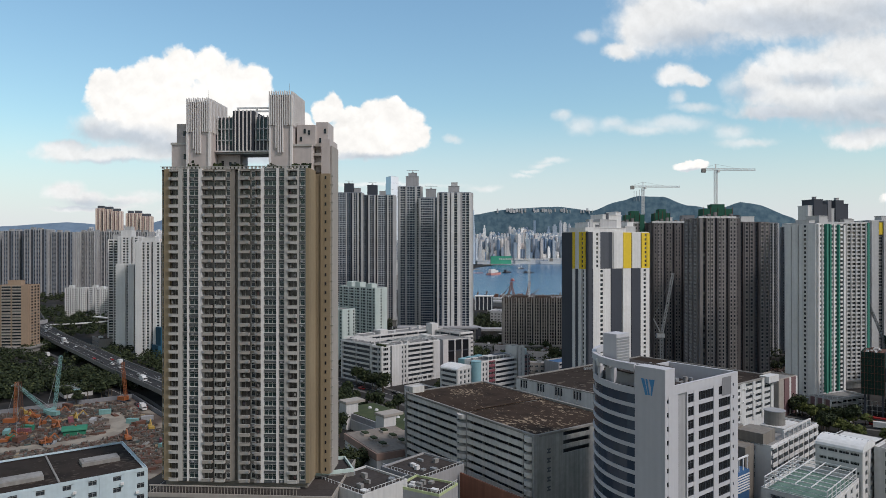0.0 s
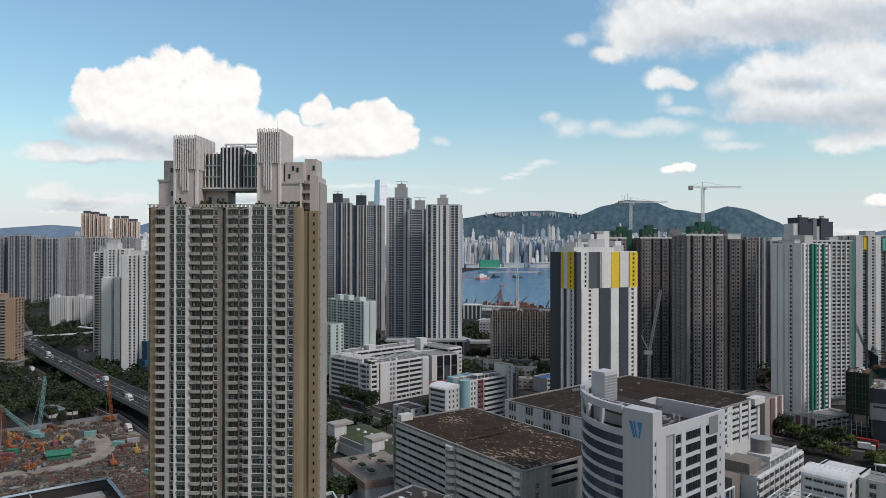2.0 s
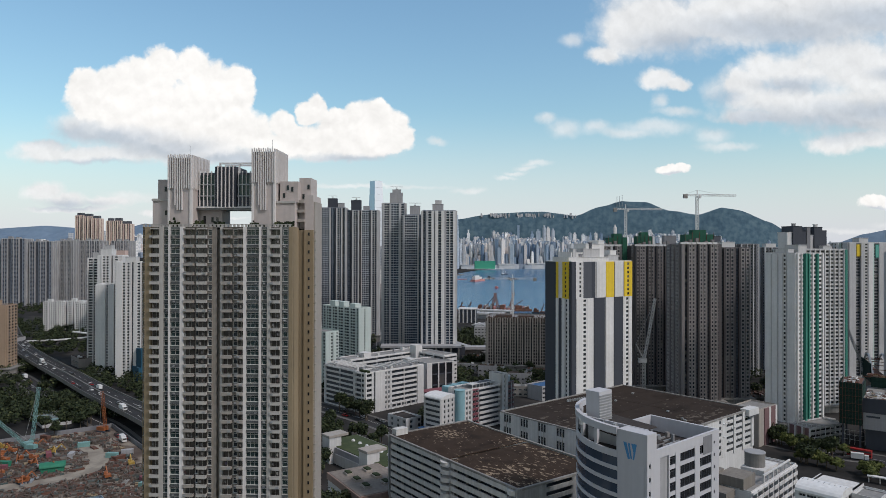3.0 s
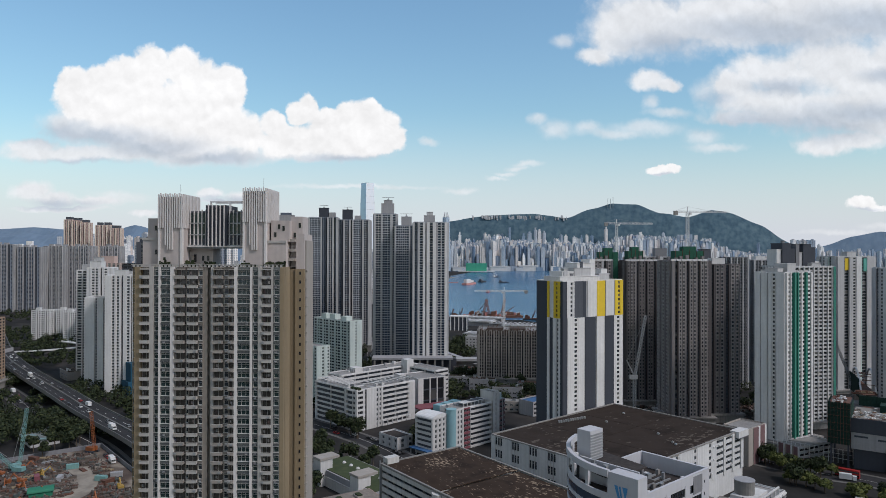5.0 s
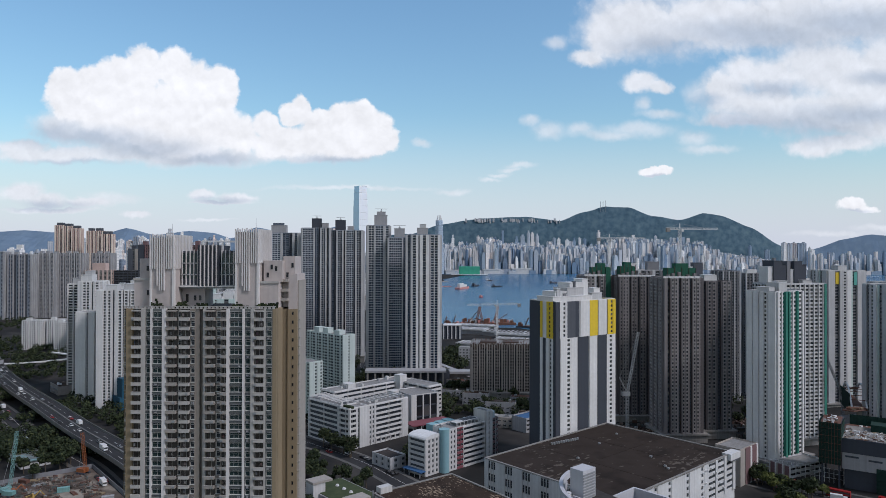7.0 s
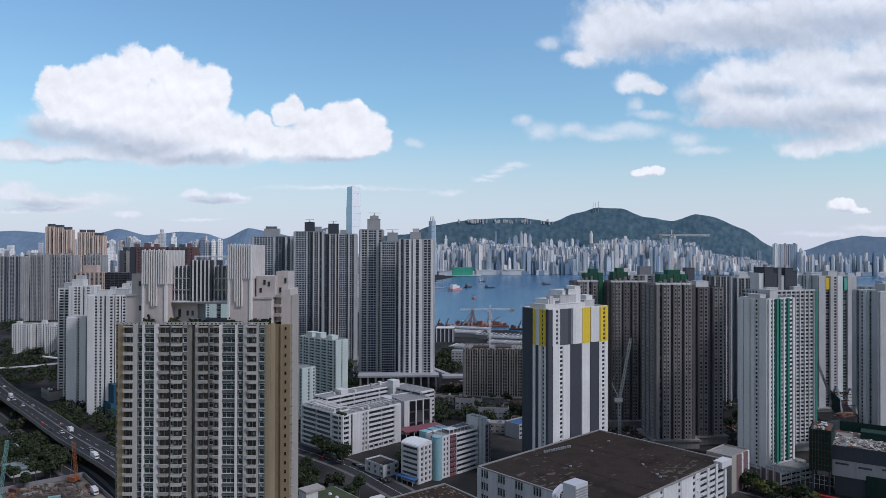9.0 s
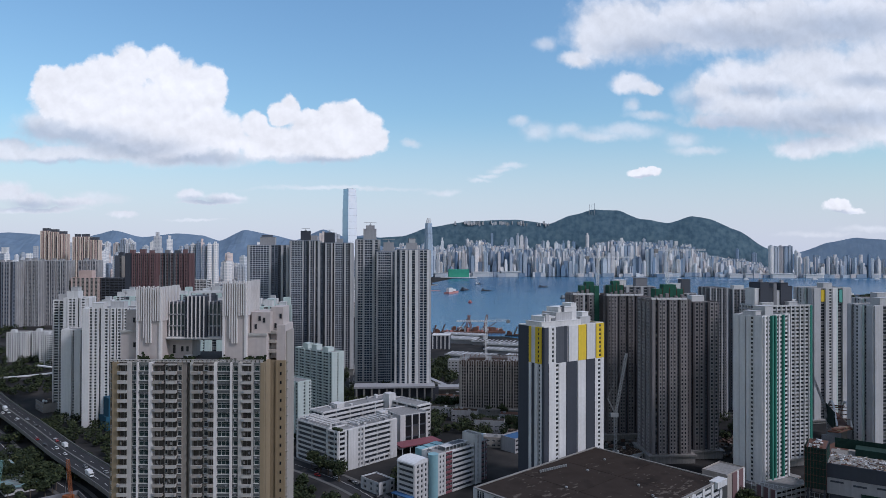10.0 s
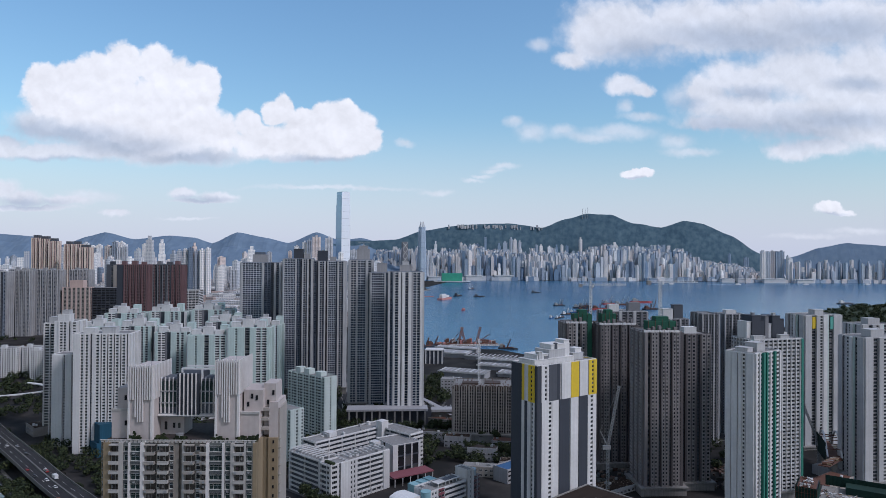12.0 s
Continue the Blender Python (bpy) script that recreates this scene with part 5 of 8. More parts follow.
for k in range(5):
    z = CN * CF - 6.2 - k * 3.2
    bars.box(5.4, 7.0, -.06, .02, z, z + .5).box(5.4, 7.0, -.06, .02, z + 1.1, z + 1.6).box(5.9, 6.4, -.06, .02, z + .5, z + 1.1)
ZT = CN * CF
G.own("plinth", BANDC).box(0, CL, .1, CD, BASE - .4, -.25)
G.own("corner_pier", RAWE).at().box(CL - .7, CL + .2, -.9, 1.4, 0, ZT + .6)
G.own("roof", WORN).at().box(.5, 41, .5, CD - .5, ZT, ZT + .35)
G.own("roof", WORN).box(41.8, CL - .5, .5, CD - .5, ZT - .4, ZT)
for a, b in ((0, 41), (41.4, CL)):
    G.own("roof_edge", CONCRETE).box(a, b, -.2, .7, ZT, ZT + .8)
    G.own("roof_edge", CONCRETE).box(a, b, CD - .7, CD + .2, ZT, ZT + .8)
G.own("roof_edge", CONCRETE).box(CL - .7, CL + .2, .7, CD - .7, ZT, ZT + .8)
G.own("roof_edge", CONCRETE).box(-.2, .7, .7, CD - .7, ZT, ZT + .8)
for k in range(6):
    G.own("flue", STEEL).tube(.5, -.6 - k * .0, 2 + k, ZT + 2, .25 + .05 * k, 8) if k == 0 else None
G.own("roof_stair", BANDC).box(-1, 2.5, 2, 8, ZT, ZT + 3)
emit(G, cp)
wl = Geo().box(0, 34, 0, .6, BASE - .4, 11)
solid("painted_wall", wl, material("brick_red_wall", (0.20, 0.085, 0.055), stain=.5), "rust-red boundary wall below the car park", "wall", 6, 236, 0, -52)

# ---- broad warehouse with the dark flat roof ----
wh = thing("warehouse", "broad white industrial building with flat dark brown roof", "warehouse", 93.4, 296, 0, 39)
G = Kit(2)
HW, HD, HZ = 113, 85, 20.2
WHW = material("warehouse_white", (0.50, 0.50, 0.50), stain=.35)
wside = [(P, 2, .2, WHW), (W, 1.6, 0, WHW), (P, 3, .2, WHW), (W, 1.4, 0, WHW), (P, 4, .2, WHW), (W, 1.4, 0, WHW), (P, 4, .2, WHW), (W, 1.4, 0, WHW), (P, 6, .2, WHW), (W, 1.4, 0, WHW), (P, 5, .2, WHW), (W, 1.5, 0, WHW), (P, 2, .2, WHW),
         (S, 3.2, 0, WHW, GLASS, .5), (P, 1, .4, WHW), (S, 3.2, 0, WHW, GLASS, .5), (P, 1, .4, WHW), (S, 3.2, 0, WHW, GLASS, .5), (P, 1.2, .5, WHW)]
facade(G, (0, 0), 0, HW, wside, 0, 3.3, 6)
lside = rows(7, (P, 2.2, .2, WHW), (S, 1.1, 0, WHW, GLASS, .35), (P, .25, .2, WHW), (S, 1.1, 0, WHW, GLASS, .35), (P, .25, .2, WHW), (S, 1.1, 0, WHW, GLASS, .35), (P, 3.0, .2, WHW))
facade(G, (0, HD), 270, HD, lside, 0, 6.6, 3)
G["core", MIDGREY].at().box(.8, HW - .8, .8, HD - .8, 0, HZ - .6, "b")
G.own("plinth", WHW).box(0, HW, .1, HD, BASE - .4, -.2)
G.own("end_wall", WHW).box(HW - .9, HW, .9, HD, 0, HZ)
G.own("back_wall", WHW).box(.9, HW - .9, HD - .9, HD, 0, HZ)
WORN2 = flaked_roof("stained_dark_roof", (0.013, 0.0105, 0.0095), (0.036, 0.028, 0.024), (0.095, 0.08, 0.068), 0.16, 0.92)
for i in range(3):
    for j in range(2):
        G.own("roof_panel", WORN2).box(.9 + i * 37.2, .9 + i * 37.2 + 36.9, .9 + j * 41.7, .9 + j * 41.7 + 41.4, HZ - .6, HZ)
for bx in ((0, HW, -.2, .9), (0, HW, HD - .9, HD + .2), (-.2, .9, .9, HD - .9), (HW - .9, HW + .2, .9, HD - .9)):
    G.own("roof_edge", CONCRETE).box(*bx, HZ - .3, HZ + .5)
G.own("corner_sign_band", WHW).box(HW - 9, HW + 2.5, -2.2, 3, HZ - 2.6, HZ + .9)
G.own("corner_sign_band", DARKGREY).box(HW - 8.5, HW + 2.2, -2.0, 3, HZ - 3.2, HZ - 2.6)
for k in range(12):
    G.own("roof_vent", STEEL).tube(HW * .42 + k * 1.8, HD - 8 - k * .3, HZ, HZ + 1.3, .6, 8)
for k in range(6):
    x, y = random.uniform(10, HW - 10), random.uniform(8, HD - 8)
    G.own("hatch", STEEL).box(x, x + 1.2, y, y + 1.2, HZ, HZ + .8)
for i in range(14):
    x, k = random.uniform(68, 100), random.randrange(1, 6)
    G.own("air_conditioner", WHITESTEEL).box(x, x + .9, -.75, -.2, k * 3.3 + .4, k * 3.3 + 1.0)
emit(G, wh)

# ---- schools ----
PLACE[0] = DOWN
SCW = material("school_white", (0.49, 0.485, 0.48), stain=.3)
band = lambda n, sh=.42, m=SCW, g=GLASSD: rows(max(1, n // 2), ("o", 8, .5, m, g, min(sh, .46)), (P, .35, .55, m))
school = thing("school", "white school complex with banded floors and an inner court", "school", -73, 480, 0, -47)
G = Kit(2)
SF = 3.3
block(G, 0, 0, 37, 15, 0, SF, 8, {"F": [(P, 1.5, .4, SCW)] + rows(2, ("o", 13, .6, SCW, GLASSD, .34), (P, .3, .3, SCW)) + [(P, 2, .5, SCW)], "L": band(3), "B": band(6)}, SCW)
block(G, 38, -1.5, 11, 15, 0, SF, 8, {"F": [(P, .8, .5, SCW), ("o", 6, .8, SCW, GLASSD, .36), (P, .6, .6, SCW), (S, 2.2, .3, SCW, GLASSD, .4), (P, .8, .5, SCW)], "R": [(P, .8, .5, SCW), (S, 3, .5, SCW, GLASSD, .4), (P, 1.2, .6, SCW), (S, 1, .0, MIDGREY, GLASSD, .2), (P, 5, .6, SCW)]}, SCW)
block(G, 34, 13.5, 15, 37, 0, SF, 8, {"R": [(P, 1.4, .5, SCW), (W, 1.8, .3, SCW), (P, .5, .5, SCW), (W, 1.8, .3, SCW), (P, 1.2, .5, SCW)] + rows(2, ("o", 10, .6, SCW, GLASSD, .4), (P, .4, .4, SCW)) + [(P, 5, .8, SCW)], "L": band(6), "B": band(3)}, SCW)
block(G, -18, 24, 16, 76, 0, SF, 8, {"R": band(12, .55), "F": band(3), "L": band(12)}, SCW)
block(G, -2, 88, 34, 14, 0, SF, 8, {"F": band(6, .55), "R": [(S, 5, 1.2, SCW, GLASSD, .5), (P, .4, .6, SCW)]}, SCW)
G.own("stair_tower", SCW).at().box(-3, 4, 84, 91, 0, 32.5)
G.own("stair_tower", SCW).box(-14, -6, 40, 47, 0, 30)
G.own("stair_tower", SCW).box(30, 36, 48, 54, 0, 29.6)
for k in range(9):
    G.own("roof_frame", SCW).box(2 + k * 4, 2.6 + k * 4, .5, 14, 28.6, 29.2)
    G.own("roof_frame", SCW).box(35, 48, 15 + k * 4, 15.6 + k * 4, 29.0, 29.6)
for k in range(6):
    x = 40.5 + 1.5 * k
    G.own("roof_planter", LEAF).box(x, x + 1.1, 0, 2.4, 26.9, 28.4)
for k in range(24):
    x, y = random.choice(((random.uniform(2, 34), random.uniform(2, 12)), (random.uniform(36, 46), random.uniform(16, 48)), (random.uniform(-16, -5), random.uniform(28, 96))))
    q = random.uniform(1, 3)
    G.own("roof_unit", random.choice((SCW, STEEL, GREYW, SCW))).box(x, x + q, y, y + q * .8, 26.6, 27.4 + random.uniform(.2, 2.2))
for k in range(5):
    G.own("terrace_slab", SCW).box(0, 33, 15 + k * 2.2, 16.4 + k * 2.2, 23 - k * 3.3, 23.6 - k * 3.3)
for k in range(8):
    G.own("ground_column", SCW).box(49.2, 49.9, 16 + k * 4.4, 16.7 + k * 4.4, 0, 4.2)
emit(G, school)
hall = thing("school_hall", "white hall block with tall dark glazing", "hall", 0, 494, 0, 30)
G = Kit(1)
block(G, 0, 0, 24, 26, 0, 8, 3, {"F": [(P, 2.5, .3, SCW), (S, 3, 0, CHARCOAL, GLASSD, .1), (P, .5, .3, SCW), (S, 3, 0, CHARCOAL, GLASSD, .1), (P, .5, .3, SCW), (S, 3, 0, CHARCOAL, GLASSD, .1), (P, 1, .3, SCW)], "R": band(4), "L": [(P, 6, 0, SCW), (S, 1.5, -.2, CHARCOAL, GLASSD, .1), (P, 6, 0, SCW)]}, SCW)
G.own("red_canopy", REDW).at().box(-8, 26, -16, -3, 6.2, 7.0)
for k in range(6):
    G.own("canopy_post", OFFWHITE).box(-7 + k * 6.4, -6.5 + k * 6.4, -15.5, -15, 0, 6.2)
emit(G, hall)

PLACE[0] = LEVEL
sch2 = thing("colourful_school", "white school with a cyan cylinder stair and red window bays", "school", 24.5, 436, 0, 41)
G = Kit(2)
ZS, FS = -14.2, 3.3
block(G, 0, 0, 34, 15, ZS, FS, 9, {"F": [(P, 1.0, .4, SCW), (W, 1.8, .3, SCW), (P, .5, .3, SCW), (W, 1.8, .3, SCW), (P, 1.0, .4, SCW), (S, 2.2, .6, REDW, GLASSD, .45), (P, .3, .7, REDW), (S, 2.2, .6, REDW, GLASSD, .45), (P, .4, .5, SCW)] + rows(1, ("o", 17, .9, SCW, GLASSD, .46), (P, .25, .5, SCW)), "R": band(3), "L": [(P, 3, .3, SCW), (W, 2, .2, SCW), (P, 1, .3, SCW), (W, 2, .2, SCW), (P, 2, .3, SCW)]}, SCW)
block(G, 34.4, -1.4, 6.4, 12, ZS, FS, 11, {"F": [(P, 2, .3, SCW), (W, 1, 0, SCW), (P, 2, .3, SCW)], "R": [(P, 3, .3, SCW)]}, SCW)
block(G, 41.4, 1, 8, 11, ZS, FS, 9, {"F": [(P, 1, .2, GREYW), (S, 2, .2, MAROON, GLASSD, .5), (P, .6, .2, GREYW), (S, 1.2, .1, MAROON, GLASSD, .5)]}, GREYW)
G.own("stair_cylinder", CYANW).at().tube(-2.4, 1.6, ZS, 16.6, 3.3, 28)
G.own("cylinder_cap", CYANW).tube(-2.4, 1.6, 16.6, 17.0, 3.5, 28)
G.own("roof_cylinder", LIGHTBLUE).tube(46, 6, 15.8, 20, 3.6, 20)
for k in range(3):
    G.own("roof_pitch", CYANW).box(2 + k * 7, 8 + k * 7, 15.4, 24, 9 + k * .2, 15.6 + k * .3)
G.own("pergola", SCW).box(10, 32, 3, 9, 18.0, 18.4)
for k in range(7):
    G.own("pergola_post", SCW).box(10.4 + k * 3.5, 10.8 + k * 3.5, 3, 3.4, 15.8, 18.0)
G.own("roof_panel", DARKGREY).box(18, 30, 4, 8.6, 18.4, 18.6)
for k in range(10):
    x = random.uniform(1, 32)
    G.own("roof_unit", random.choice((SCW, STEEL, GREYW))).box(x, x + 1.6, 10, 12.2, 15.8, 17 + random.random())
emit(G, sch2)
vb = thing("vaulted_school_block", "white banded school block with a vaulted roof", "school", -1.5, 437, 0, -46)
G = Kit(2)
block(G, 0, 0, 15.4, 15, ZS, FS, 8, {"F": band(3, .52), "R": [(P, 1, .3, SCW), (W, 1.4, .2, SCW), (P, .6, .3, SCW), (W, 1.4, .2, SCW), (P, .6, .3, SCW), (W, 1.4, .2, SCW), (P, 2, .3, SCW)], "L": band(3)}, SCW, parapet=0)


def vault(g, x0, x1, y0, y1, z, rise, t=0.3, n=10):
    """A barrel roof across y."""
    for k in range(n):
        a0, a1 = math.pi * k / n, math.pi * (k + 1) / n
        c, r = (y0 + y1) / 2, (y1 - y0) / 2
        ys, zs = [c - r * math.cos(a) for a in (a0, a1)], [z + rise * math.sin(a) for a in (a0, a1)]
        i = [g.p(x, yy, zz) for x in (x0, x1) for yy, zz in zip(ys, zs)]
        g.face(i[0], i[2], i[3], i[1])
    for x in (x0, x1):
        g.face(*[g.p(x, (y0 + y1) / 2 - (y1 - y0) / 2 * math.cos(math.pi * k / n), z + rise * math.sin(math.pi * k / n)) for k in (range(n + 1) if x == x1 else range(n, -1, -1))])


vault(G.own("vault_roof", WHITESTEEL).at(), -.4, 15.8, -.4, 15.4, 12.6, 2.4)
G.own("entrance_canopy", BLUEP).box(-1, 16, -5, -.6, -7.6, -7.0)
for k in range(4):
    G.own("canopy_post", OFFWHITE).box(0.2 + k * 4.8, 0.6 + k * 4.8, -4.8, -4.4, BASE, -7.6)
emit(G, vb)
PLACE[0] = DOWN
tower("low_house", "low house with a dark flat roof", -24, 415, -50, 18, 12, 3.2, 2, {"F": [(P, 1, .1, OFFWHITE), (W, 1.4, 0, OFFWHITE)] * 3, "R": [(P, 1, .1, OFFWHITE), (W, 1.4, 0, OFFWHITE)] * 2}, OFFWHITE, category="house", roof=ROOFGREY, near=2)
tower("annex", "grey annex with a blue roof beside the school", 83, 480, 39, 30, 14, 3.2, 3, {"F": rows(6, (S, 3, .1, GREYW, GLASSD, .5), (P, .4, .2, GREYW)), "R": rows(3, (S, 3, .1, GREYW, GLASSD, .5), (P, .4, .2, GREYW))}, GREYW, category="annex", roof=BLUEP, near=2)

# ---- school with the barrel roof and the netted court ----
PLACE[0] = LEVEL
ts = thing("barrel_roof_school", "white school wing with a metal barrel roof", "school", 140.5, 251, 0, -49)
G = Kit(2)
block(G, 0, 0, 15, 27, 0, 3.3, 5, {"F": rows(4, (S, 3.2, .15, SCW, GLASSD, .6), (P, .4, .2, SCW)), "R": [(P, 1, .2, SCW), (W, 1.6, .1, SCW), (P, 1, .2, SCW), (W, 1.6, .1, SCW), (P, 6, .2, SCW)], "L": band(5)}, SCW, parapet=0)
G.own("pediment", SCW).at().box(0, 15, 0, 27, 16.5, 17.0)
vault(G.own("barrel_roof", WHITESTEEL).at(), -.4, 15.4, -.6, 13, 17, 3.0)
for k in range(9):
    G.own("roof_rib", STEEL).box(.2 + k * 1.85, .34 + k * 1.85, 5.5, 7.0, 19.9, 20.15)
block(G, 16, 10, 9, 12, 0, 3.3, 5, {"F": [(P, 1, .2, SCW), (W, 1.5, .1, SCW), (P, 1, .2, SCW)], "R": rows(3, (P, 1, .2, SCW), (W, 1.5, .1, SCW))}, SCW)
emit(G, ts)
tw2 = thing("school_wing", "white school wing with terraces and a round roof tank", "school", 125.5, 255.5, 0, 43)
G = Kit(2)
block(G, 0, 0, 50, 14, 0, 3.4, 4, {"F": rows(9, ("o", 4, .8, SCW, GLASSD, .4), (P, .4, .4, SCW)), "L": [(P, 4, .2, SCW), (W, 2, .1, SCW), (P, 4, .2, SCW)]}, SCW)
WEATH = material("weathered_brown_render", (.165, .148, .130), stain=.5)
G.own("stair_block", WEATH).at().box(0, 12, 3, 13, 13.6, 18.6)
G.own("stair_block", WEATH).box(-1, 6, 13, 24, BASE, 19.4)
G.own("stair_block", WEATH).box(-9, -1, 6, 20, BASE, 14.5)
G.own("terrace_beam", SCW).box(14, 44, .4, 1.0, 17, 17.6)
for k in range(7):
    G.own("terrace_post", SCW).box(14 + k * 4.9, 14.5 + k * 4.9, .4, 1, 13.6, 17)
G.own("roof_tank", CONCRETE).tube(30, 10, 13.9, 21.6, 4.1, 24)
G.own("tank_lid", GREYW).tube(30, 10, 21.6, 21.9, 4.3, 24)
G.own("tank_base", SCW).box(24, 40, 4, 13.6, 13.9, 16)
emit(G, tw2)
court = thing("netted_court", "low white school block with a steel-framed ball court on its roof", "school", 110, 231, 0, -46)
G = Kit(2)
block(G, 0, 0, 21, 34, 0, 3.2, 2, {"F": [(P, 1, .1, SCW), (W, 1.6, .1, SCW)] * 3, "R": [(P, 1, .1, SCW), (W, 1.6, .1, SCW)] * 5}, SCW, roof=material("court_green", (0.10, 0.17, 0.14), stain=.3, streak=False), parapet=1.4)
for k in range(8):
    y = 1 + k * 4.6
    G.own("court_frame", WHITESTEEL).at().box(.6, .9, y, y + .3, 6.8, 10.8)
    G.own("court_frame", WHITESTEEL).box(20.2, 20.5, y, y + .3, 6.8, 10.8)
    G.own("court_frame", WHITESTEEL).box(.6, 20.5, y, y + .3, 10.8, 11.1)
for x in (.6, 5.5, 10.4, 15.3, 20.2):
    G.own("court_frame", WHITESTEEL).box(x, x + .25, 1, 33.5, 11.1, 11.35)
for z in (8, 9.4):
    G.own("court_rail", WHITESTEEL).box(.65, .8, 1, 33.5, z, z + .12)
    G.own("court_rail", WHITESTEEL).box(20.3, 20.45, 1, 33.5, z, z + .12)
    G.own("court_rail", WHITESTEEL).box(.6, 20.5, .7, .85, z, z + .12)
emit(G, court)
cu = bpy.data.curves.new("school_name", "FONT")
cu.body, cu.size, cu.extrude = "TSUNG TSIN", 1.5, 0.05
cu.materials.append(DARKGREY)
sign = new("school_name", cu)
sign.matrix_basis = pose(110, 231, 0, 0, 0, -46) @ pose(3, -.32, 5.2, 90, 0, 0)
tagged(sign, "dark raised letters on the white school wall", "sign")
lv = thing("louvred_block", "blue and white louvred plant block beside the office tower", "plant building", 103, 239.5, 0, 39)
G = Kit(1)
G.own("body", BLUEP).box(0, 14, 0, 12, BASE - .4, 8.4)
for k in range(7):
    G.own("louvre", WHITESTEEL).box(.3, 13.7, -.3, .0, 1 + k * .95, 1.35 + k * .95)
for k in range(5):
    G.own("roof_post", WHITESTEEL).box(.4 + k * 3.2, .7 + k * 3.2, .3, .6, 8.4, 13)
G.own("roof_beam", WHITESTEEL).box(.2, 13.8, .2, .7, 13, 13.5)
G.own("roof_beam", WHITESTEEL).box(.2, .7, .7, 12, 13, 13.5)
emit(G, lv)

# ---- low buildings by the tower ----
fac = thing("factory_block", "low industrial block with a black roof and pale blue walls", "factory", -151.5, 164.2, 0, 37)
G = Kit(2)
fb = rows(11, (P, 2.0, .15, LIGHTBLUE), (W, 2.6, .05, LIGHTBLUE, GLASS, .5))
block(G, 0, 0, 74, 35, 0, 3.5, 6, {"F": fb, "R": fb[:8], "L": fb[:8]}, LIGHTBLUE, roof=flaked_roof("grimy_black_roof", (0.012, 0.010, 0.010), (0.032, 0.026, 0.023), (0.07, 0.058, 0.05), 0.3, 0.88), parapet=.9)
for x in (10, 30, 50):
    G.own("roof_seam", CONCRETE).at().box(x, x + .5, .6, 34.5, 21.25, 21.6)
for x, y in ((36, 8), (58, 14), (16, 9)):
    G.own("skylight", CONCRETE).box(x, x + 11, y, y + 6, 21.2, 22.4)
    G.own("skylight_glass", ROOFPALE).box(x + .8, x + 10.2, y + .8, y + 5.2, 22.4, 22.55)
for k in range(16):
    x, z = 6 + k * 4.3, 3.5 * random.randrange(3, 6) + .5
    G.own("air_conditioner", WHITESTEEL).box(x, x + 1, -.8, -.15, z, z + .7)
emit(G, fac)
for nm, lab, x, y, rot, w, d, h, wm, rm in (("market_hall", "low white rooftop building with dark deck and railings", -39, 213.5, -42, 20, 19, 15.5, SCW, ROOFGREY), ("service_block", "low grey service block with rooftop pipes", -22, 236, -42, 20, 22, 12.5, GREYW, ROOFGREY), ("club_house", "small block with a curved lime-green parapet", -15, 214, -30, 16, 12, 13.5, GREYW, ROOFGREY)):
    ob = thing(nm, lab, "low building", x, y, 0, rot)
    G = Kit(1)
    G.own("body", wm).box(0, w, 0, d, BASE - .4, h)
    G.own("roof", rm).box(.4, w - .4, .4, d - .4, h, h + .15)
    lip = material("lime_parapet", (.40, .46, .25), stain=.3) if nm == "club_house" else wm
    for bx in ((0, w, 0, .4), (0, w, d - .4, d), (0, .4, .4, d - .4), (w - .4, w, .4, d - .4)):
        G.own("parapet", lip).box(*bx, h, h + .8)
    for k in range(int(w / 1.6)):
        G.own("rail_post", WHITESTEEL).box(.3 + k * 1.6, .42 + k * 1.6, .1, .22, h + .8, h + 1.9)
        G.own("rail_post", WHITESTEEL).box(w - .22, w - .1, .3 + k * d / w * 1.6, .42 + k * d / w * 1.6, h + .8, h + 1.9)
    G.own("rail", WHITESTEEL).box(.2, w - .1, .1, .22, h + 1.85, h + 1.95)
    G.own("rail", WHITESTEEL).box(w - .22, w - .1, .2, d, h + 1.85, h + 1.95)
    for k in range(7):
        bx, by = random.uniform(2, w - 4), random.uniform(2, d - 4)
        G.own("roof_unit", random.choice((STEEL, WHITESTEEL, ROOFPALE))).box(bx, bx + random.uniform(.8, 2.6), by, by + random.uniform(.8, 2), h + .15, h + random.uniform(.7, 1.8))
    emit(G, ob)
# podium wing beside the tower with a pale curved edge
pw = thing("podium_wing", "grey podium wing with a pale parapet", "low building", -48, 212, 0, 20)
G = Kit(1)
G.own("body", CONCRETE).box(0, 20, 0, 14, BASE - .4, 17)
G.own("roof", ROOFGREY).box(.5, 19.5, .5, 13.5, 17, 17.15)
for bx in ((0, 20, 0, .5), (0, 20, 13.5, 14), (0, .5, .5, 13.5), (19.5, 20, .5, 13.5)):
    G.own("parapet", MINT).box(*bx, 17, 18.2)
for k in range(5):
    G.own("red_frame", RUST).box(5 + k * .8, 5.2 + k * .8, 3, 6, 17.15, 19)
emit(G, pw)
# garden roof and court building
PLACE[0] = DOWN
gr = thing("garden_roof_block", "low block with lawn roof and white rooflights", "low building", -55, 352, 0, -51)
G = Kit(1)
G.own("body", GREYW).box(0, 56, 0, 22, 0, 8)
G.own("white_wall", SCW).box(0, 56, -.5, .1, 0, 5)
LAWN = ramp_material("lawn", [(0, (.018, .028, .010)), (.5, (.034, .05, .016)), (1, (.07, .078, .032))], .95, by="noise", scale=.3)
G.own("lawn_roof", LAWN).box(.8, 55.2, .8, 21.2, 8, 8.3)
for k in range(7):
    G.own("rooflight", SCW).tube(10 + k * 6.4, 13, 8.3, 9.1, 1.1, 12, .7)
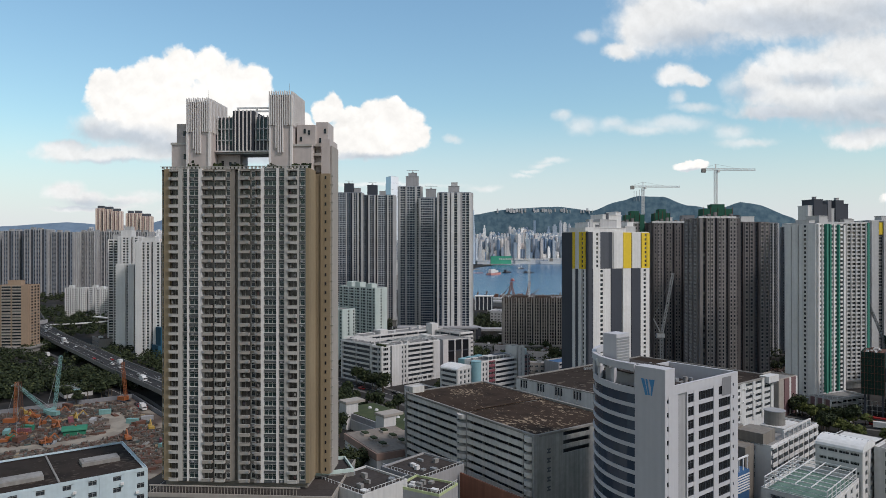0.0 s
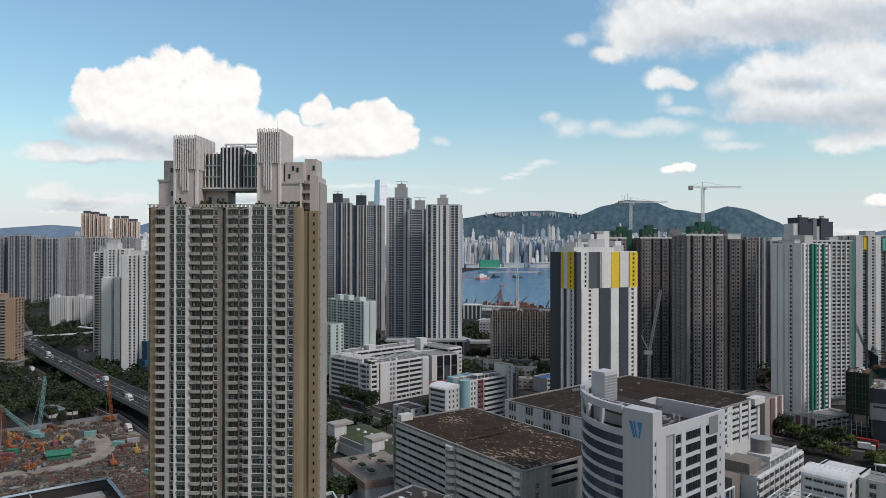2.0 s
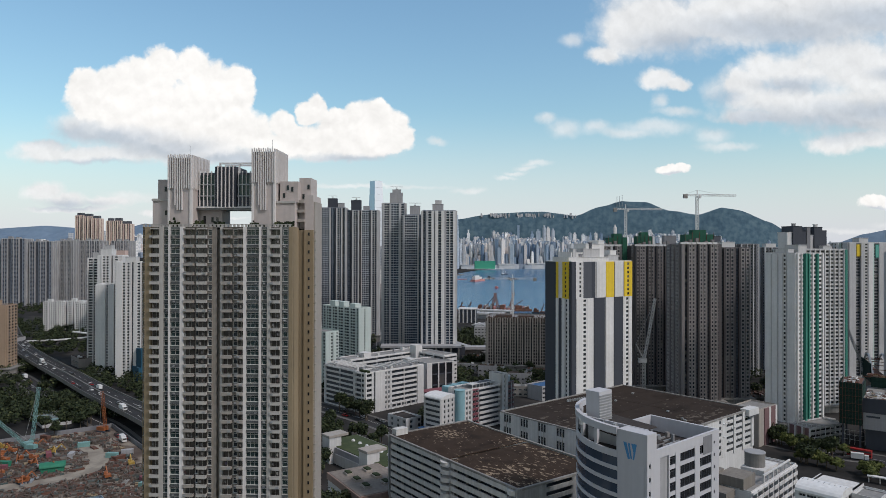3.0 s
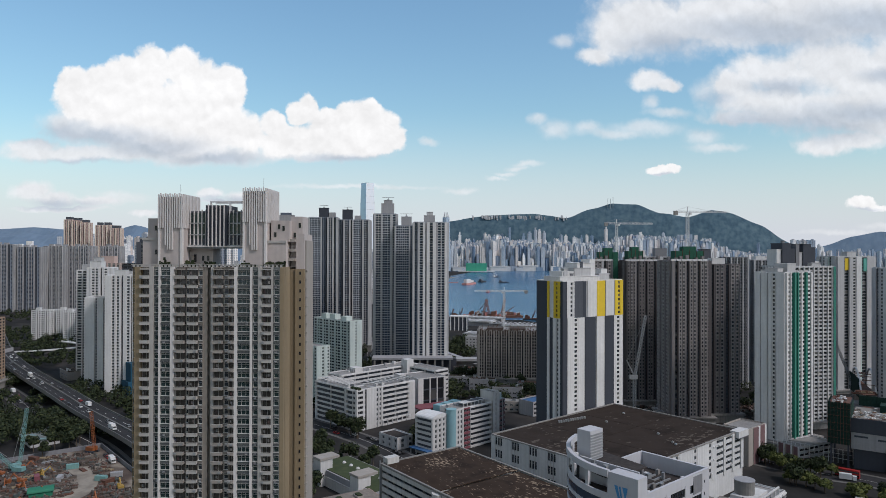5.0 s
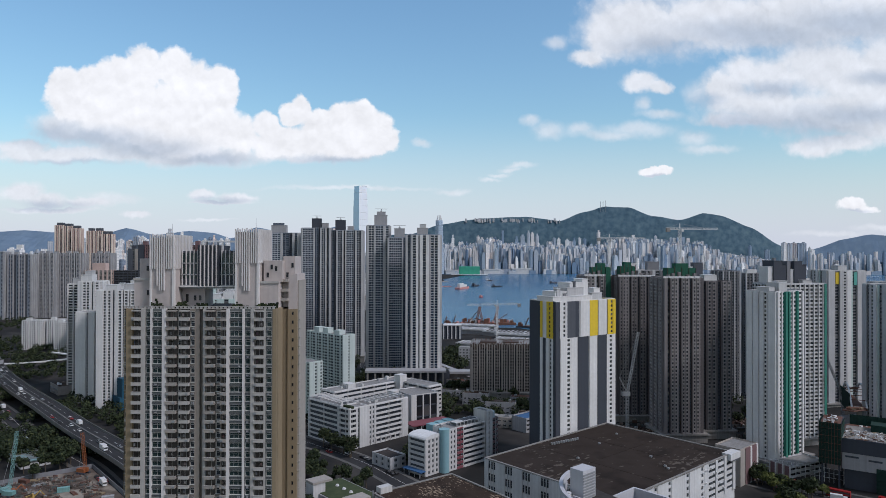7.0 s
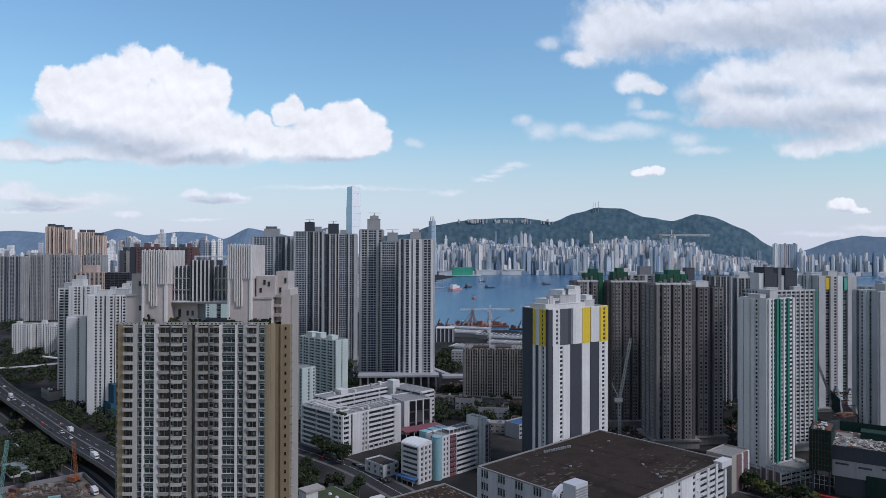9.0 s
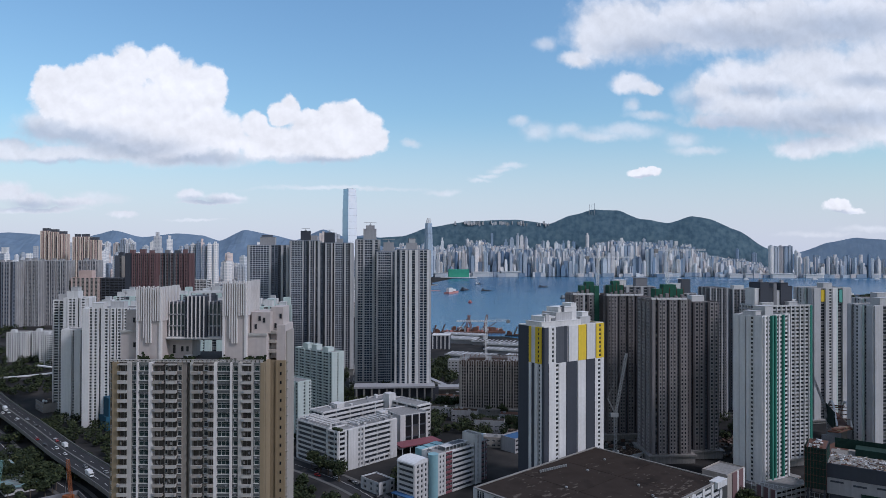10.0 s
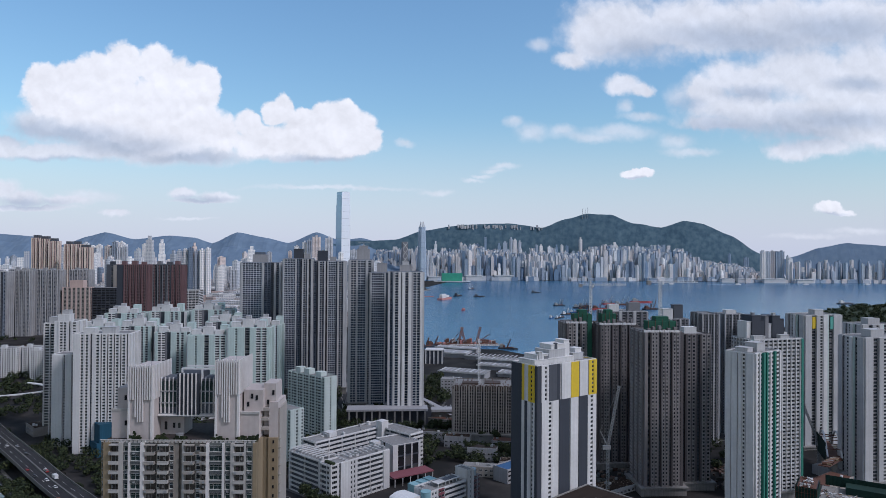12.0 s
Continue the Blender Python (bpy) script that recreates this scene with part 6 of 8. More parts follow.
for x in (6, 40):
    G.own("stair_tower", SCW).box(x, x + 7, -3, 4, 0, 13)
    G.own("stair_roof", BEIGE).box(x - .4, x + 7.4, -3.4, 8, 13, 14.2)
emit(G, gr)
cb = thing("court_building", "low beige building with a paved roof terrace", "low building", -43, 293, 0, -60)
G = Kit(1)
G.own("body", SCW).box(0, 34, 0, 24, 0, 8.6)
G.own("roof_band", material("dusty_pink_band", (.26, .18, .15), stain=.3)).box(-.4, 34.4, -.4, 24.4, 8.6, 11.4)
G.own("roof_terrace", material("worn_terrace_paving", (.17, .145, .125), stain=.6, streak=False)).box(.2, 33.8, .2, 23.8, 11.4, 11.6)
for k in range(6):
    x, y = 5 + (k % 3) * 9, 5 + (k // 3) * 9
    G.own("planter", BEIGE).box(x, x + 4.4, y, y + 3, 11.6, 12.4)
    G.own("planting", LEAF).box(x + .4, x + 4, y + .4, y + 2.6, 12.4, 12.9)
emit(G, cb)

# ---- around the green striped towers ----
PLACE[0] = LEVEL
ns = thing("netted_site_building", "building wrapped in dark green netting with a cluttered deck", "construction block", 262, 396, 0, -37.5)
G = Kit(1)
def sheet(name, x0, x1, y, z0, z1, sag=.28, turn=0, o=(0, 0)):
    """Netting hung in bays over scaffold: it bellies out between the tubes."""
    g = G.own(name, NETGREEN).at(o, turn)
    nx, nz = max(2, int((x1 - x0) / 1.9)), max(2, int((z1 - z0) / 2.2))
    grid = [[g.p(x0 + (x1 - x0) * i / (nx * 2), y - (sag * random.uniform(.4, 1.2) if i % 2 or j % 2 else 0), z0 + (z1 - z0) * j / (nz * 2)) for j in range(nz * 2 + 1)] for i in range(nx * 2 + 1)]
    for a, b in zip(grid, grid[1:]):
        for j in range(nz * 2):
            g.face(a[j], b[j], b[j + 1], a[j + 1])


G.own("netted_frame", CHARCOAL).box(-11.4, -.3, -2.8, 22, 3.4, 27.6)
sheet("net_sheet", -11.6, 0, -3.05, 3.4, 28.6)
sheet("net_sheet", 0, 25.2, 0, 3.4, 28.6, turn=270, o=(-11.7, 22.2))
sheet("net_sheet", 0, 25, 0, 18.6, 27.4, turn=90, o=(.1, -3))
sheet("net_sheet", 0, 40, -.4, 20, 26.5, o=(2, 40))
sheet("net_sheet", 18, 44, -.6, BASE, 4)
for x in (-10.5, -1.5):
    for y in (-1.5, 20):
        G.own("column", CHARCOAL).at().box(x, x + 1, y, y + 1, BASE - .4, 3.4)
G.own("deck_block", CHARCOAL).at().box(-.2, 44, -.3, 40, 11, 18.6)
G.own("deck_wall", GREYW).box(.2, 44, .1, 39, 1, 11)
for x, z in ((2, 8.2), (14, 7.4), (26, 8.2)):
    G.own("slot", CHARCOAL).box(x, x + 7, -.05, .4, z, z + 1.1)
G.own("deck_base", CHARCOAL).box(1.5, 44, 1.6, 38, BASE - .4, 1)
G.own("work_deck", CONCRETE).box(.3, 43.5, .2, 39.5, 18.6, 19.0)
G.own("work_deck", RUST).box(-11, -.6, -2.4, 21.6, 27.6, 27.9)
G.own("parapet", CHARCOAL).box(0, 44, -.45, 0, 18.6, 19.7)
G.own("far_block", NETGREEN).box(14, 44, 28, 39, 19, 23.5)
for k in range(330):
    x, y = random.uniform(1, 42), random.uniform(1, 27)
    G["deck_clutter", random.choice((RUST, WHITESTEEL, CONCRETE, OCHRE, CONCRETE, RUST, WHITE))].at((x, y), random.uniform(0, 180)).box(0, random.uniform(.6, 4.0), 0, random.uniform(.15, .7), 19, 19 + random.uniform(.1, .8))
for k in range(40):
    x, y = random.uniform(-10, -3), random.uniform(-1, 19)
    G["deck_clutter", random.choice((RUST, CONCRETE, WHITESTEEL))].at((x, y), random.uniform(0, 180)).box(0, random.uniform(.6, 3.5), 0, random.uniform(.2, 1), 27.9, 28.3 + random.uniform(.1, .8))
for k in range(8):
    G.own("scaffold_pole", RUST).at().beam((-11.7 + k * 1.68, -3.4, 3), (-11.7 + k * 1.68, -3.4, 29.6), .16)
for z in (7, 11.5, 16, 20.5, 25):
    G.own("scaffold_rail", RUST).box(-11.8, .2, -3.5, -3.36, z, z + .14)
emit(G, ns)
tb = thing("arched_footbridge", "rusty decked footbridge between white steel arches", "footbridge", 366.3, 521.3, 0, 66)
G = Kit(1)
for y in (0, 10.5):
    pts = [(x, y, 7 + 16 * math.sin(math.pi * x / 46)) for x in [46 * k / 14 for k in range(15)]]
    for p, q in zip(pts, pts[1:]):
        G["arch_rib" + ("" if y else "_near"), WHITESTEEL].beam(p, q, 1.2)
G.own("deck", RUST).box(-6, 54, .8, 9.7, 6.4, 7.4)
G.own("net_side", NETGREEN).box(6, 44, 10.9, 11.6, 2, 17)
G.own("work_ramp", RUST).beam((-4, 5, 7), (-72, 26, 19), 7, .8)
for k in range(60):
    s = random.random()
    G["deck_clutter", random.choice((RUST, OCHRE, CONCRETE))].box(-4 - 66 * s, -2 - 66 * s, 3 + 20 * s + random.uniform(-3, 3), 3.4 + 20 * s + random.uniform(3, 4), 7.5 + 12 * s, 8 + 12 * s + random.random())
for k in range(8):
    G.own("cross_beam", RUST).box(4 + k * 5, 4.6 + k * 5, .2, 10.3, 10 + 9 * math.sin(math.pi * (4 + k * 5) / 46), 10.5 + 9 * math.sin(math.pi * (4 + k * 5) / 46))
G.own("pylon", CONCRETE).box(-3, -1, 4, 8, BASE - .4, 6.4)
G.own("pylon", CONCRETE).box(48, 50, 4, 8, BASE - .4, 6.4)
emit(G, tb)
PLACE[0] = DOWN
tower("podium_house", "low podium with white bands and dark openings", 220, 378, 24, 30, 14, 3.0, 2, {"F": rows(7, (S, 4, .3, OFFWHITE, GLASSD, .5), (P, .5, .3, OFFWHITE)), "L": rows(3, (P, 1, .2, BEIGE), (P, 2, .5, MAROON), (P, .6, .5, WHITE))}, OFFWHITE, category="podium", near=1)
PLACE[0] = LEVEL
tower("pump_house", "low beige block with dark red panels", 201, 400, 39, 24, 16, 3.6, 3, {"F": [(P, 2, .2, BEIGE), (P, 2, .5, MAROON), (P, .7, .5, WHITE), (P, 2, .5, MAROON), (P, .7, .5, WHITE)], "L": [(P, 2, .2, BEIGE)]}, BEIGE, category="low building", near=1)

# ---- ground, shore and water ----
GROUND = ramp_material("urban_ground", [(0.0, (.012, .013, .012)), (.42, (.021, .021, .021)), (.55, (.034, .032, .031)), (.7, (.055, .051, .048)), (1, (.03, .03, .028))], .95, spec=.1, by="noise", scale=.03, detail=12)
land = [(-6000, -900), (6000, -900), (6000, 700), (1500, 760), (900, 830), (700, 890), (520, 800), (400, 790), (330, 900), (243, 1080), (183, 1175), (45, 1185), (50, 1600), (60, 2400), (110, 2900), (160, 3120), (150, 3300), (330, 4020), (420, 4080), (380, 4150), (200, 4260), (-400, 4300), (-6000, 4300)]
land = [(x * 1.08, min(y * 1.08, 4400)) for x, y in land]
PLACE[0] = LEVEL
solid("ground", Geo().prism(land, -22, BASE), GROUND, "grey urban ground with worn paving", "ground", kind="structure")
solid("island_ground", Geo().prism([(-400, 4560), (900, 4570), (2200, 4540), (4200, 4500), (7000, 4500), (7000, 4980), (-6000, 4980), (-6000, 4420)], -22, BASE), GROUND, "grey quay and streets of the far shore", "ground", kind="structure")


def sea_material():
    m = bpy.data.materials.new("harbour_water")
    m.use_nodes = True
    t = m.node_tree
    b = t.nodes["Principled BSDF"]
    b.inputs["Base Color"].default_value = (0.020, 0.066, 0.125, 1)
    b.inputs["Roughness"].default_value = 0.22
    b.inputs["IOR"].default_value = 1.33
    b.inputs["Specular IOR Level"].default_value = 0.3
    co = t.nodes.new("ShaderNodeTexCoord")
    n1, n2, n3 = (t.nodes.new("ShaderNodeTexNoise") for _ in range(3))
    for n, s, d in ((n1, .06, 6), (n2, .5, 4), (n3, .0022, 5)):
        n.inputs["Scale"].default_value, n.inputs["Detail"].default_value = s, d
        t.links.new(co.outputs["Object"], n.inputs["Vector"])
    add = t.nodes.new("ShaderNodeMath")
    add.operation = "MULTIPLY_ADD"
    add.inputs[1].default_value = 0.35
    t.links.new(n2.outputs[0], add.inputs[0])
    t.links.new(n1.outputs[0], add.inputs[2])
    bp = t.nodes.new("ShaderNodeBump")
    bp.inputs["Strength"].default_value, bp.inputs["Distance"].default_value = .5, 1.2
    t.links.new(add.outputs[0], bp.inputs["Height"])
    t.links.new(bp.outputs[0], b.inputs["Normal"])
    r = t.nodes.new("ShaderNodeValToRGB")
    r.color_ramp.elements[0].position, r.color_ramp.elements[0].color = .35, (.033, .112, .215, 1)
    r.color_ramp.elements[1].position, r.color_ramp.elements[1].color = .65, (.050, .145, .250, 1)
    t.links.new(n3.outputs[0], r.inputs[0])
    t.links.new(r.outputs[0], b.inputs["Base Color"])
    return m


solid("water", Geo().box(-7000, 7000, -1000, 4990, -16, -12.5), sea_material(), "blue harbour water with small ripples", "water", kind="structure")


# ---- roads ----
PLACE[0] = DOWN
def ribbon(g, pts, half, z, lift=0.0, thick=0.0):
    """A strip of road along a line of (x, y[, z]) points."""
    out = []
    for i, p in enumerate(pts):
        a, b = Vector(pts[max(i - 1, 0)][:2]), Vector(pts[min(i + 1, len(pts) - 1)][:2])
        d = (b - a).normalized()
        nrm = Vector((-d.y, d.x))
        zz = (p[2] if len(p) > 2 else z) + lift
        out.append((Vector(p[:2]) + nrm * half[1], Vector(p[:2]) + nrm * half[0], zz))
    for (l0, r0, z0), (l1, r1, z1) in zip(out, out[1:]):
        g.quad((*r0, z0), (*r1, z1), (*l1, z1), (*l0, z0))
        if thick:
            g.quad((*l0, z0 - thick), (*l1, z1 - thick), (*r1, z1 - thick), (*r0, z0 - thick))
            g.quad((*r0, z0 - thick), (*r1, z1 - thick), (*r1, z1), (*r0, z0))
            g.quad((*l0, z0), (*l1, z1), (*l1, z1 - thick), (*l0, z0 - thick))
    return g


def smooth_line(pts, n=6):
    out = []
    for i in range(len(pts) - 1):
        p = [Vector(pts[max(0, min(len(pts) - 1, k))]) for k in (i - 1, i, i + 1, i + 2)]
        for k in range(n):
            t = k / n
            out.append(tuple(.5 * ((2 * p[1]) + (p[2] - p[0]) * t + (2 * p[0] - 5 * p[1] + 4 * p[2] - p[3]) * t * t + (3 * p[1] - p[0] - 3 * p[2] + p[3]) * t ** 3)))
    out.append(tuple(pts[-1]))
    return out


HW_LINE = smooth_line([(-556, 904, 8), (-495, 810, 9), (-424, 705, 10), (-354, 617, 10), (-284, 536, 10), (-226, 468, 10), (-158, 393, 10), (-106, 327, 10), (-72, 285, 10)])
FLYC = material("grimy_road_concrete", (.125, .122, .118), stain=.5, vary=.25)
fly = thing("flyover", "elevated concrete road with dark asphalt lanes", "flyover", 0, 0, kind="structure")
part("deck", ribbon(Geo(), HW_LINE, (-9.0, 9.0), 10, 0, 1.8), FLYC, fly)
part("carriageway", ribbon(Geo(), HW_LINE, (-8.3, -.7), 10, .03), ASPHALT, fly)
part("carriageway", ribbon(Geo(), HW_LINE, (.7, 8.3), 10, .03), ASPHALT, fly)
part("parapet", ribbon(Geo(), HW_LINE, (-9.0, -8.6), 10, 1.1, 1.1), FLYC, fly)
part("parapet", ribbon(Geo(), HW_LINE, (8.6, 9.0), 10, 1.1, 1.1), FLYC, fly)
part("median", ribbon(Geo(), HW_LINE, (-.5, .5), 10, .9, .9), FLYC, fly)
LINEW = material("road_paint", (.55, .55, .53), stain=.3, streak=False)
for off in (-4.5, 4.5):
    dash = Geo()
    for i in range(0, len(HW_LINE) - 1):
        a, b = Vector(HW_LINE[i]), Vector(HW_LINE[i + 1])
        n = max(1, int((b - a).length / 9))
        for k in range(n):
            ribbon(dash, [tuple(a.lerp(b, k / n)), tuple(a.lerp(b, (k + .4) / n))], (off - .1, off + .1), 10, .05)
    part("lane_marks", dash, LINEW, fly, kind="stuff")
for i in range(2, len(HW_LINE) - 2, 3):
    x, y, z = HW_LINE[i]
    part("pillar", Geo().tube(0, 0, 0, z - 1.8, 1.2, 12), CONCRETE, fly, at=Matrix.Translation((x, y, 0)))
    part("pillar_head", Geo().at((0, 0), -51).box(-1.2, 1.2, -6.5, 6.5, z - 3, z - 1.75), CONCRETE, fly, at=Matrix.Translation((x, y, 0)))

streets = [([(-260, 640), (-200, 575), (-130, 520), (-66, 458), (-32, 421), (-10, 388), (20, 340)], 7, "street beside the school"), ([(300, 255), (242, 333), (219, 352), (201, 370), (160, 420), (120, 470), (75, 560), (20, 640), (-40, 690)], 9, "street with buses"),
           ([(-470, 760), (-400, 640), (-330, 560), (-262, 480), (-200, 420), (-160, 370)], 6, "street under the flyover"), ([(-70, 560), (-20, 640), (40, 690), (120, 640), (200, 600)], 8, "street by the towers"),
           ([(-40, 690), (-60, 800), (-40, 1000), (30, 1100)], 7, "harbour street"), ([(120, 700), (240, 610), (330, 590), (470, 560), (700, 600)], 10, "waterfront road"), ([(60, 720), (90, 820), (160, 880), (230, 980)], 7, "quay road")]
for pts, half, lab in streets:
    line = smooth_line([(*p, 0) for p in pts])
    rd = thing("road", "dark asphalt " + lab, "road", 0, 0, kind="structure")
    part("carriageway", ribbon(Geo(), line, (-half, half), 0, .03), ASPHALT, rd)
    for s in (-1, 1):
        part("pavement", ribbon(Geo(), line, (half * s, half * s + 2.4 * s) if s > 0 else (-half - 2.4, -half), 0, .16, .16), PAVING, rd)
    part("centre_line", ribbon(Geo(), line, (-.1, .1), 0, .045), LINEW, rd)


# ---- vehicles ----
def car_mesh(kind):
    g = Geo()
    if kind == "car":
        g.prism([(-2.2, -.85), (2.2, -.85), (2.2, .85), (-2.2, .85)], .35, .9)
        lo = [(-1.5, -.82), (1.1, -.82), (1.1, .82), (-1.5, .82)]
        hi = [(-1.1, -.68), (.5, -.68), (.5, .68), (-1.1, .68)]
        a, b = [g.p(*q, .9) for q in lo], [g.p(*q, 1.45) for q in hi]
        g.face(*b)
        g.now = 1
        for k in range(4):
            g.face(a[k], a[(k + 1) % 4], b[(k + 1) % 4], b[k])
    elif kind == "truck":
        g.box(-3.6, 1.6, -1.15, 1.15, .8, 3.3)
        g.box(1.9, 3.6, -1.05, 1.05, .6, 2.5)
        g.now = 1
        g.box(3.0, 3.64, -.95, .95, 1.5, 2.3)
    else:
        g.box(-5.6, 5.6, -1.25, 1.25, .4, 4.3)
        g.now = 1
        g.box(-5.4, 5.62, -1.28, 1.28, 1.2, 2.0).box(-5.4, 5.62, -1.28, 1.28, 2.9, 3.7)
    return g


def vehicle(kind, mat, label):
    L = {"car": 2.2, "truck": 3.6, "bus": 5.6}[kind]
    ob = thing(kind, label, kind, 0, 0)
    part("body", car_mesh(kind), (mat, GLASSD), ob)
    wheel = Geo()
    for k in range(10):
        a0, a1 = 2 * math.pi * k / 10, 2 * math.pi * (k + 1) / 10
        r = .34 if kind == "car" else .48
        wheel.quad((r * math.cos(a0), -.11, r * math.sin(a0)), (r * math.cos(a1), -.11, r * math.sin(a1)), (r * math.cos(a1), .11, r * math.sin(a1)), (r * math.cos(a0), .11, r * math.sin(a0)))
        wheel.face(*[wheel.p(*q) for q in ((0, -.11, 0), (r * math.cos(a1), -.11, r * math.sin(a1)), (r * math.cos(a0), -.11, r * math.sin(a0)))])
    me = wheel.mesh("wheel", CHARCOAL)
    for x in (-L * .62, L * .62):
        for y in (-.8, .8):
            part("wheel", me, None, ob, at=Matrix.Translation((x, y, .34 if kind == "car" else .48)))
    return ob


PAINTS = [("white", material("car_white", (.6, .6, .6), .3, stain=.05, bump=0)), ("silver", material("car_silver", (.35, .36, .37), .3, .5, stain=.05, bump=0)), ("black", material("car_black", (.02, .02, .022), .3, stain=.05, bump=0)), ("red", material("car_red", (.30, .02, .02), .3, stain=.05, bump=0))]
protos = [vehicle("car", m, f"small {n} car on the asphalt") for n, m in PAINTS] + [vehicle("truck", PAINTS[0][1], "white box truck on the asphalt")]
bus = vehicle("bus", PAINTS[3][1], "red double-deck bus on the street")
rng = random.Random(5)
first = set()


def put(ob, x, y, z, rot):
    m = DOWN @ pose(x, y, z, 0, 0, rot)
    if ob.name in first:
        return copy_thing(ob, m)
    first.add(ob.name)
    ob.matrix_basis = m
    return ob


for i in range(44):
    u = rng.random() * (len(HW_LINE) - 2)
    k = int(u)
    a, b = Vector(HW_LINE[k]), Vector(HW_LINE[k + 1])
    p, d = a.lerp(b, u - k), (b - a).normalized()
    lane = rng.choice((-6.4, -2.6, 2.6, 6.4))
    rot = math.degrees(math.atan2(d.y, d.x)) + (0 if lane < 0 else 180)
    put(protos[0 if rng.random() < .35 else rng.randrange(5)], p.x - d.y * lane, p.y + d.x * lane, p.z + .04, rot)
for pts, half, lab in streets:
    line = smooth_line([(*p, 0) for p in pts])
    for i in range(14):
        u = rng.random() * (len(line) - 2)
        k = int(u)
        a, b = Vector(line[k]), Vector(line[k + 1])
        p, d = a.lerp(b, u - k), (b - a).normalized()
        lane = rng.choice((-.62, -.3, .3, .62)) * half
        put(protos[rng.randrange(5)], p.x - d.y * lane, p.y + d.x * lane, .04, math.degrees(math.atan2(d.y, d.x)) + (0 if lane < 0 else 180))
for x, y, rot in ((228, 347, 136), (212, 362, 136), (246, 331, 130)):
    put(bus, x, y, .04, rot)


# ---- trees ----
def leaf_cloud(g, n, r, rz, cz, size, rnd, flat=.75):
    for k in range(n):
        while True:
            v = Vector((rnd.uniform(-1, 1), rnd.uniform(-1, 1), rnd.uniform(-1, 1)))
            if .25 < v.length < 1:
                break
        v = v.normalized() * (.55 + .45 * rnd.random())
        c = Vector((v.x * r, v.y * r, cz + v.z * rz))
        nrm = (v + Vector((rnd.uniform(-.7, .7), rnd.uniform(-.7, .7), rnd.uniform(-.2, .9)))).normalized()
        t = nrm.orthogonal().normalized()
        t = (Matrix.Rotation(rnd.uniform(0, 6.28), 3, nrm) @ t)
        b = nrm.cross(t)
        s = size * rnd.uniform(.6, 1.3)
        q = [c + t * s * .6, c + b * s * .45 + nrm * s * .12, c - t * s * .6, c - b * s * .45 - nrm * s * .1]
        g.face(*[g.p(*w) for w in q])


# Brighter leaves for the bus street, with sunlight put into the yellow-green.
LEAF_SUN = ramp_material("sunlit_leaves", [(0, (0.030, 0.042, 0.012)), (0.5, (0.062, 0.076, 0.022)), (0.85, (0.10, 0.112, 0.034)), (1, (0.15, 0.15, 0.05))], 0.85, by="island", spec=0.2)


def tree_proto(seed, h, r, leaf=None, label="dark green broadleaf tree with a ragged crown"):
    rnd = random.Random(seed)
    ob = thing("tree", label, "tree", 0, 0, group="street trees")
    tr = Geo().beam((0, 0, 0), (rnd.uniform(-.3, .3), .1, h * .5), .6, n=7, w2=.35)
    for k in range(5):
        a = k * 1.26 + rnd.random()
        tr.beam((0, 0, h * (.34 + .04 * k)), (math.cos(a) * r * .6, math.sin(a) * r * .6, h * (.58 + .06 * k)), .25, n=5, w2=.08)
    part("trunk", tr, BARK, ob)
    cr = Geo()
    for k in range(9):
        a, q = rnd.uniform(0, 6.28), rnd.uniform(.15, .62) * r
        sub = Geo()
        leaf_cloud(sub, 85, r * rnd.uniform(.34, .52), r * rnd.uniform(.26, .4), 0, .95, rnd)
        ox, oy, oz = math.cos(a) * q, math.sin(a) * q, h * rnd.uniform(.5, .85)
        base = len(cr.v)
        cr.v += [(x + ox, y + oy, z + oz) for x, y, z in sub.v]
        for f in sub.f:
            cr.f.append(tuple(i + base for i in f))
            cr.mi.append(0)
    part("crown", cr, leaf or LEAF, ob)
    return ob


BARK = material("bark", (.09, .07, .05), stain=.4)
protos_t = [tree_proto(i, h, r) for i, (h, r) in enumerate(((9, 4.2), (11, 5), (13, 6), (8, 3.6)))]
protos_t += [tree_proto(20 + i, h, r, LEAF_SUN, "street tree with a ragged crown in sunlit yellow-green") for i, (h, r) in enumerate(((6, 3.4), (7.5, 4.2)))]
tfirst = set()


def plant(k, x, y, rot, z=0.0):
    ob = protos_t[k]
    m = DOWN @ pose(x, y, z, 0, 0, rot)
    if k in tfirst:
        copy_thing(ob, m)
    else:
        tfirst.add(k)
        ob.matrix_basis = m


rng = random.Random(11)


def grove(n, x0, y0, ux, uy, length, width, kinds=(0, 1, 2, 3)):
    """Single trees in a strip that starts at (x0, y0) and runs along (ux, uy)."""
    k = math.hypot(ux, uy)
    ux, uy = ux / k, uy / k
    for i in range(n):
        s, t = rng.uniform(0, length), rng.uniform(-width / 2, width / 2)
        plant(rng.choice(kinds), x0 + ux * s - uy * t, y0 + uy * s + ux * t, rng.uniform(0, 360))


grove(34, -92, 430, 40, -45, 95, 24)         # park strip below the school
grove(8, -62, 455, 28, -30, 38, 4)
grove(26, 168, 395, 45, -45, 70, 16, (0, 1, 4, 5))         # hedge along the bus street
grove(22, 190, 340, 45, -45, 70, 12, (4, 4, 5, 0))
grove(10, 60, 560, 50, -40, 60, 14)
grove(22, -250, 448, 50, -55, 70, 30)        # by the flyover
grove(10, -52, 300, -4, 30, 40, 10)
grove(9, -44, 255, 10, 20, 30, 8)
grove(24, 30, 640, 50, -38, 90, 24)
grove(10, -20, 690, 50, -20, 50, 12)


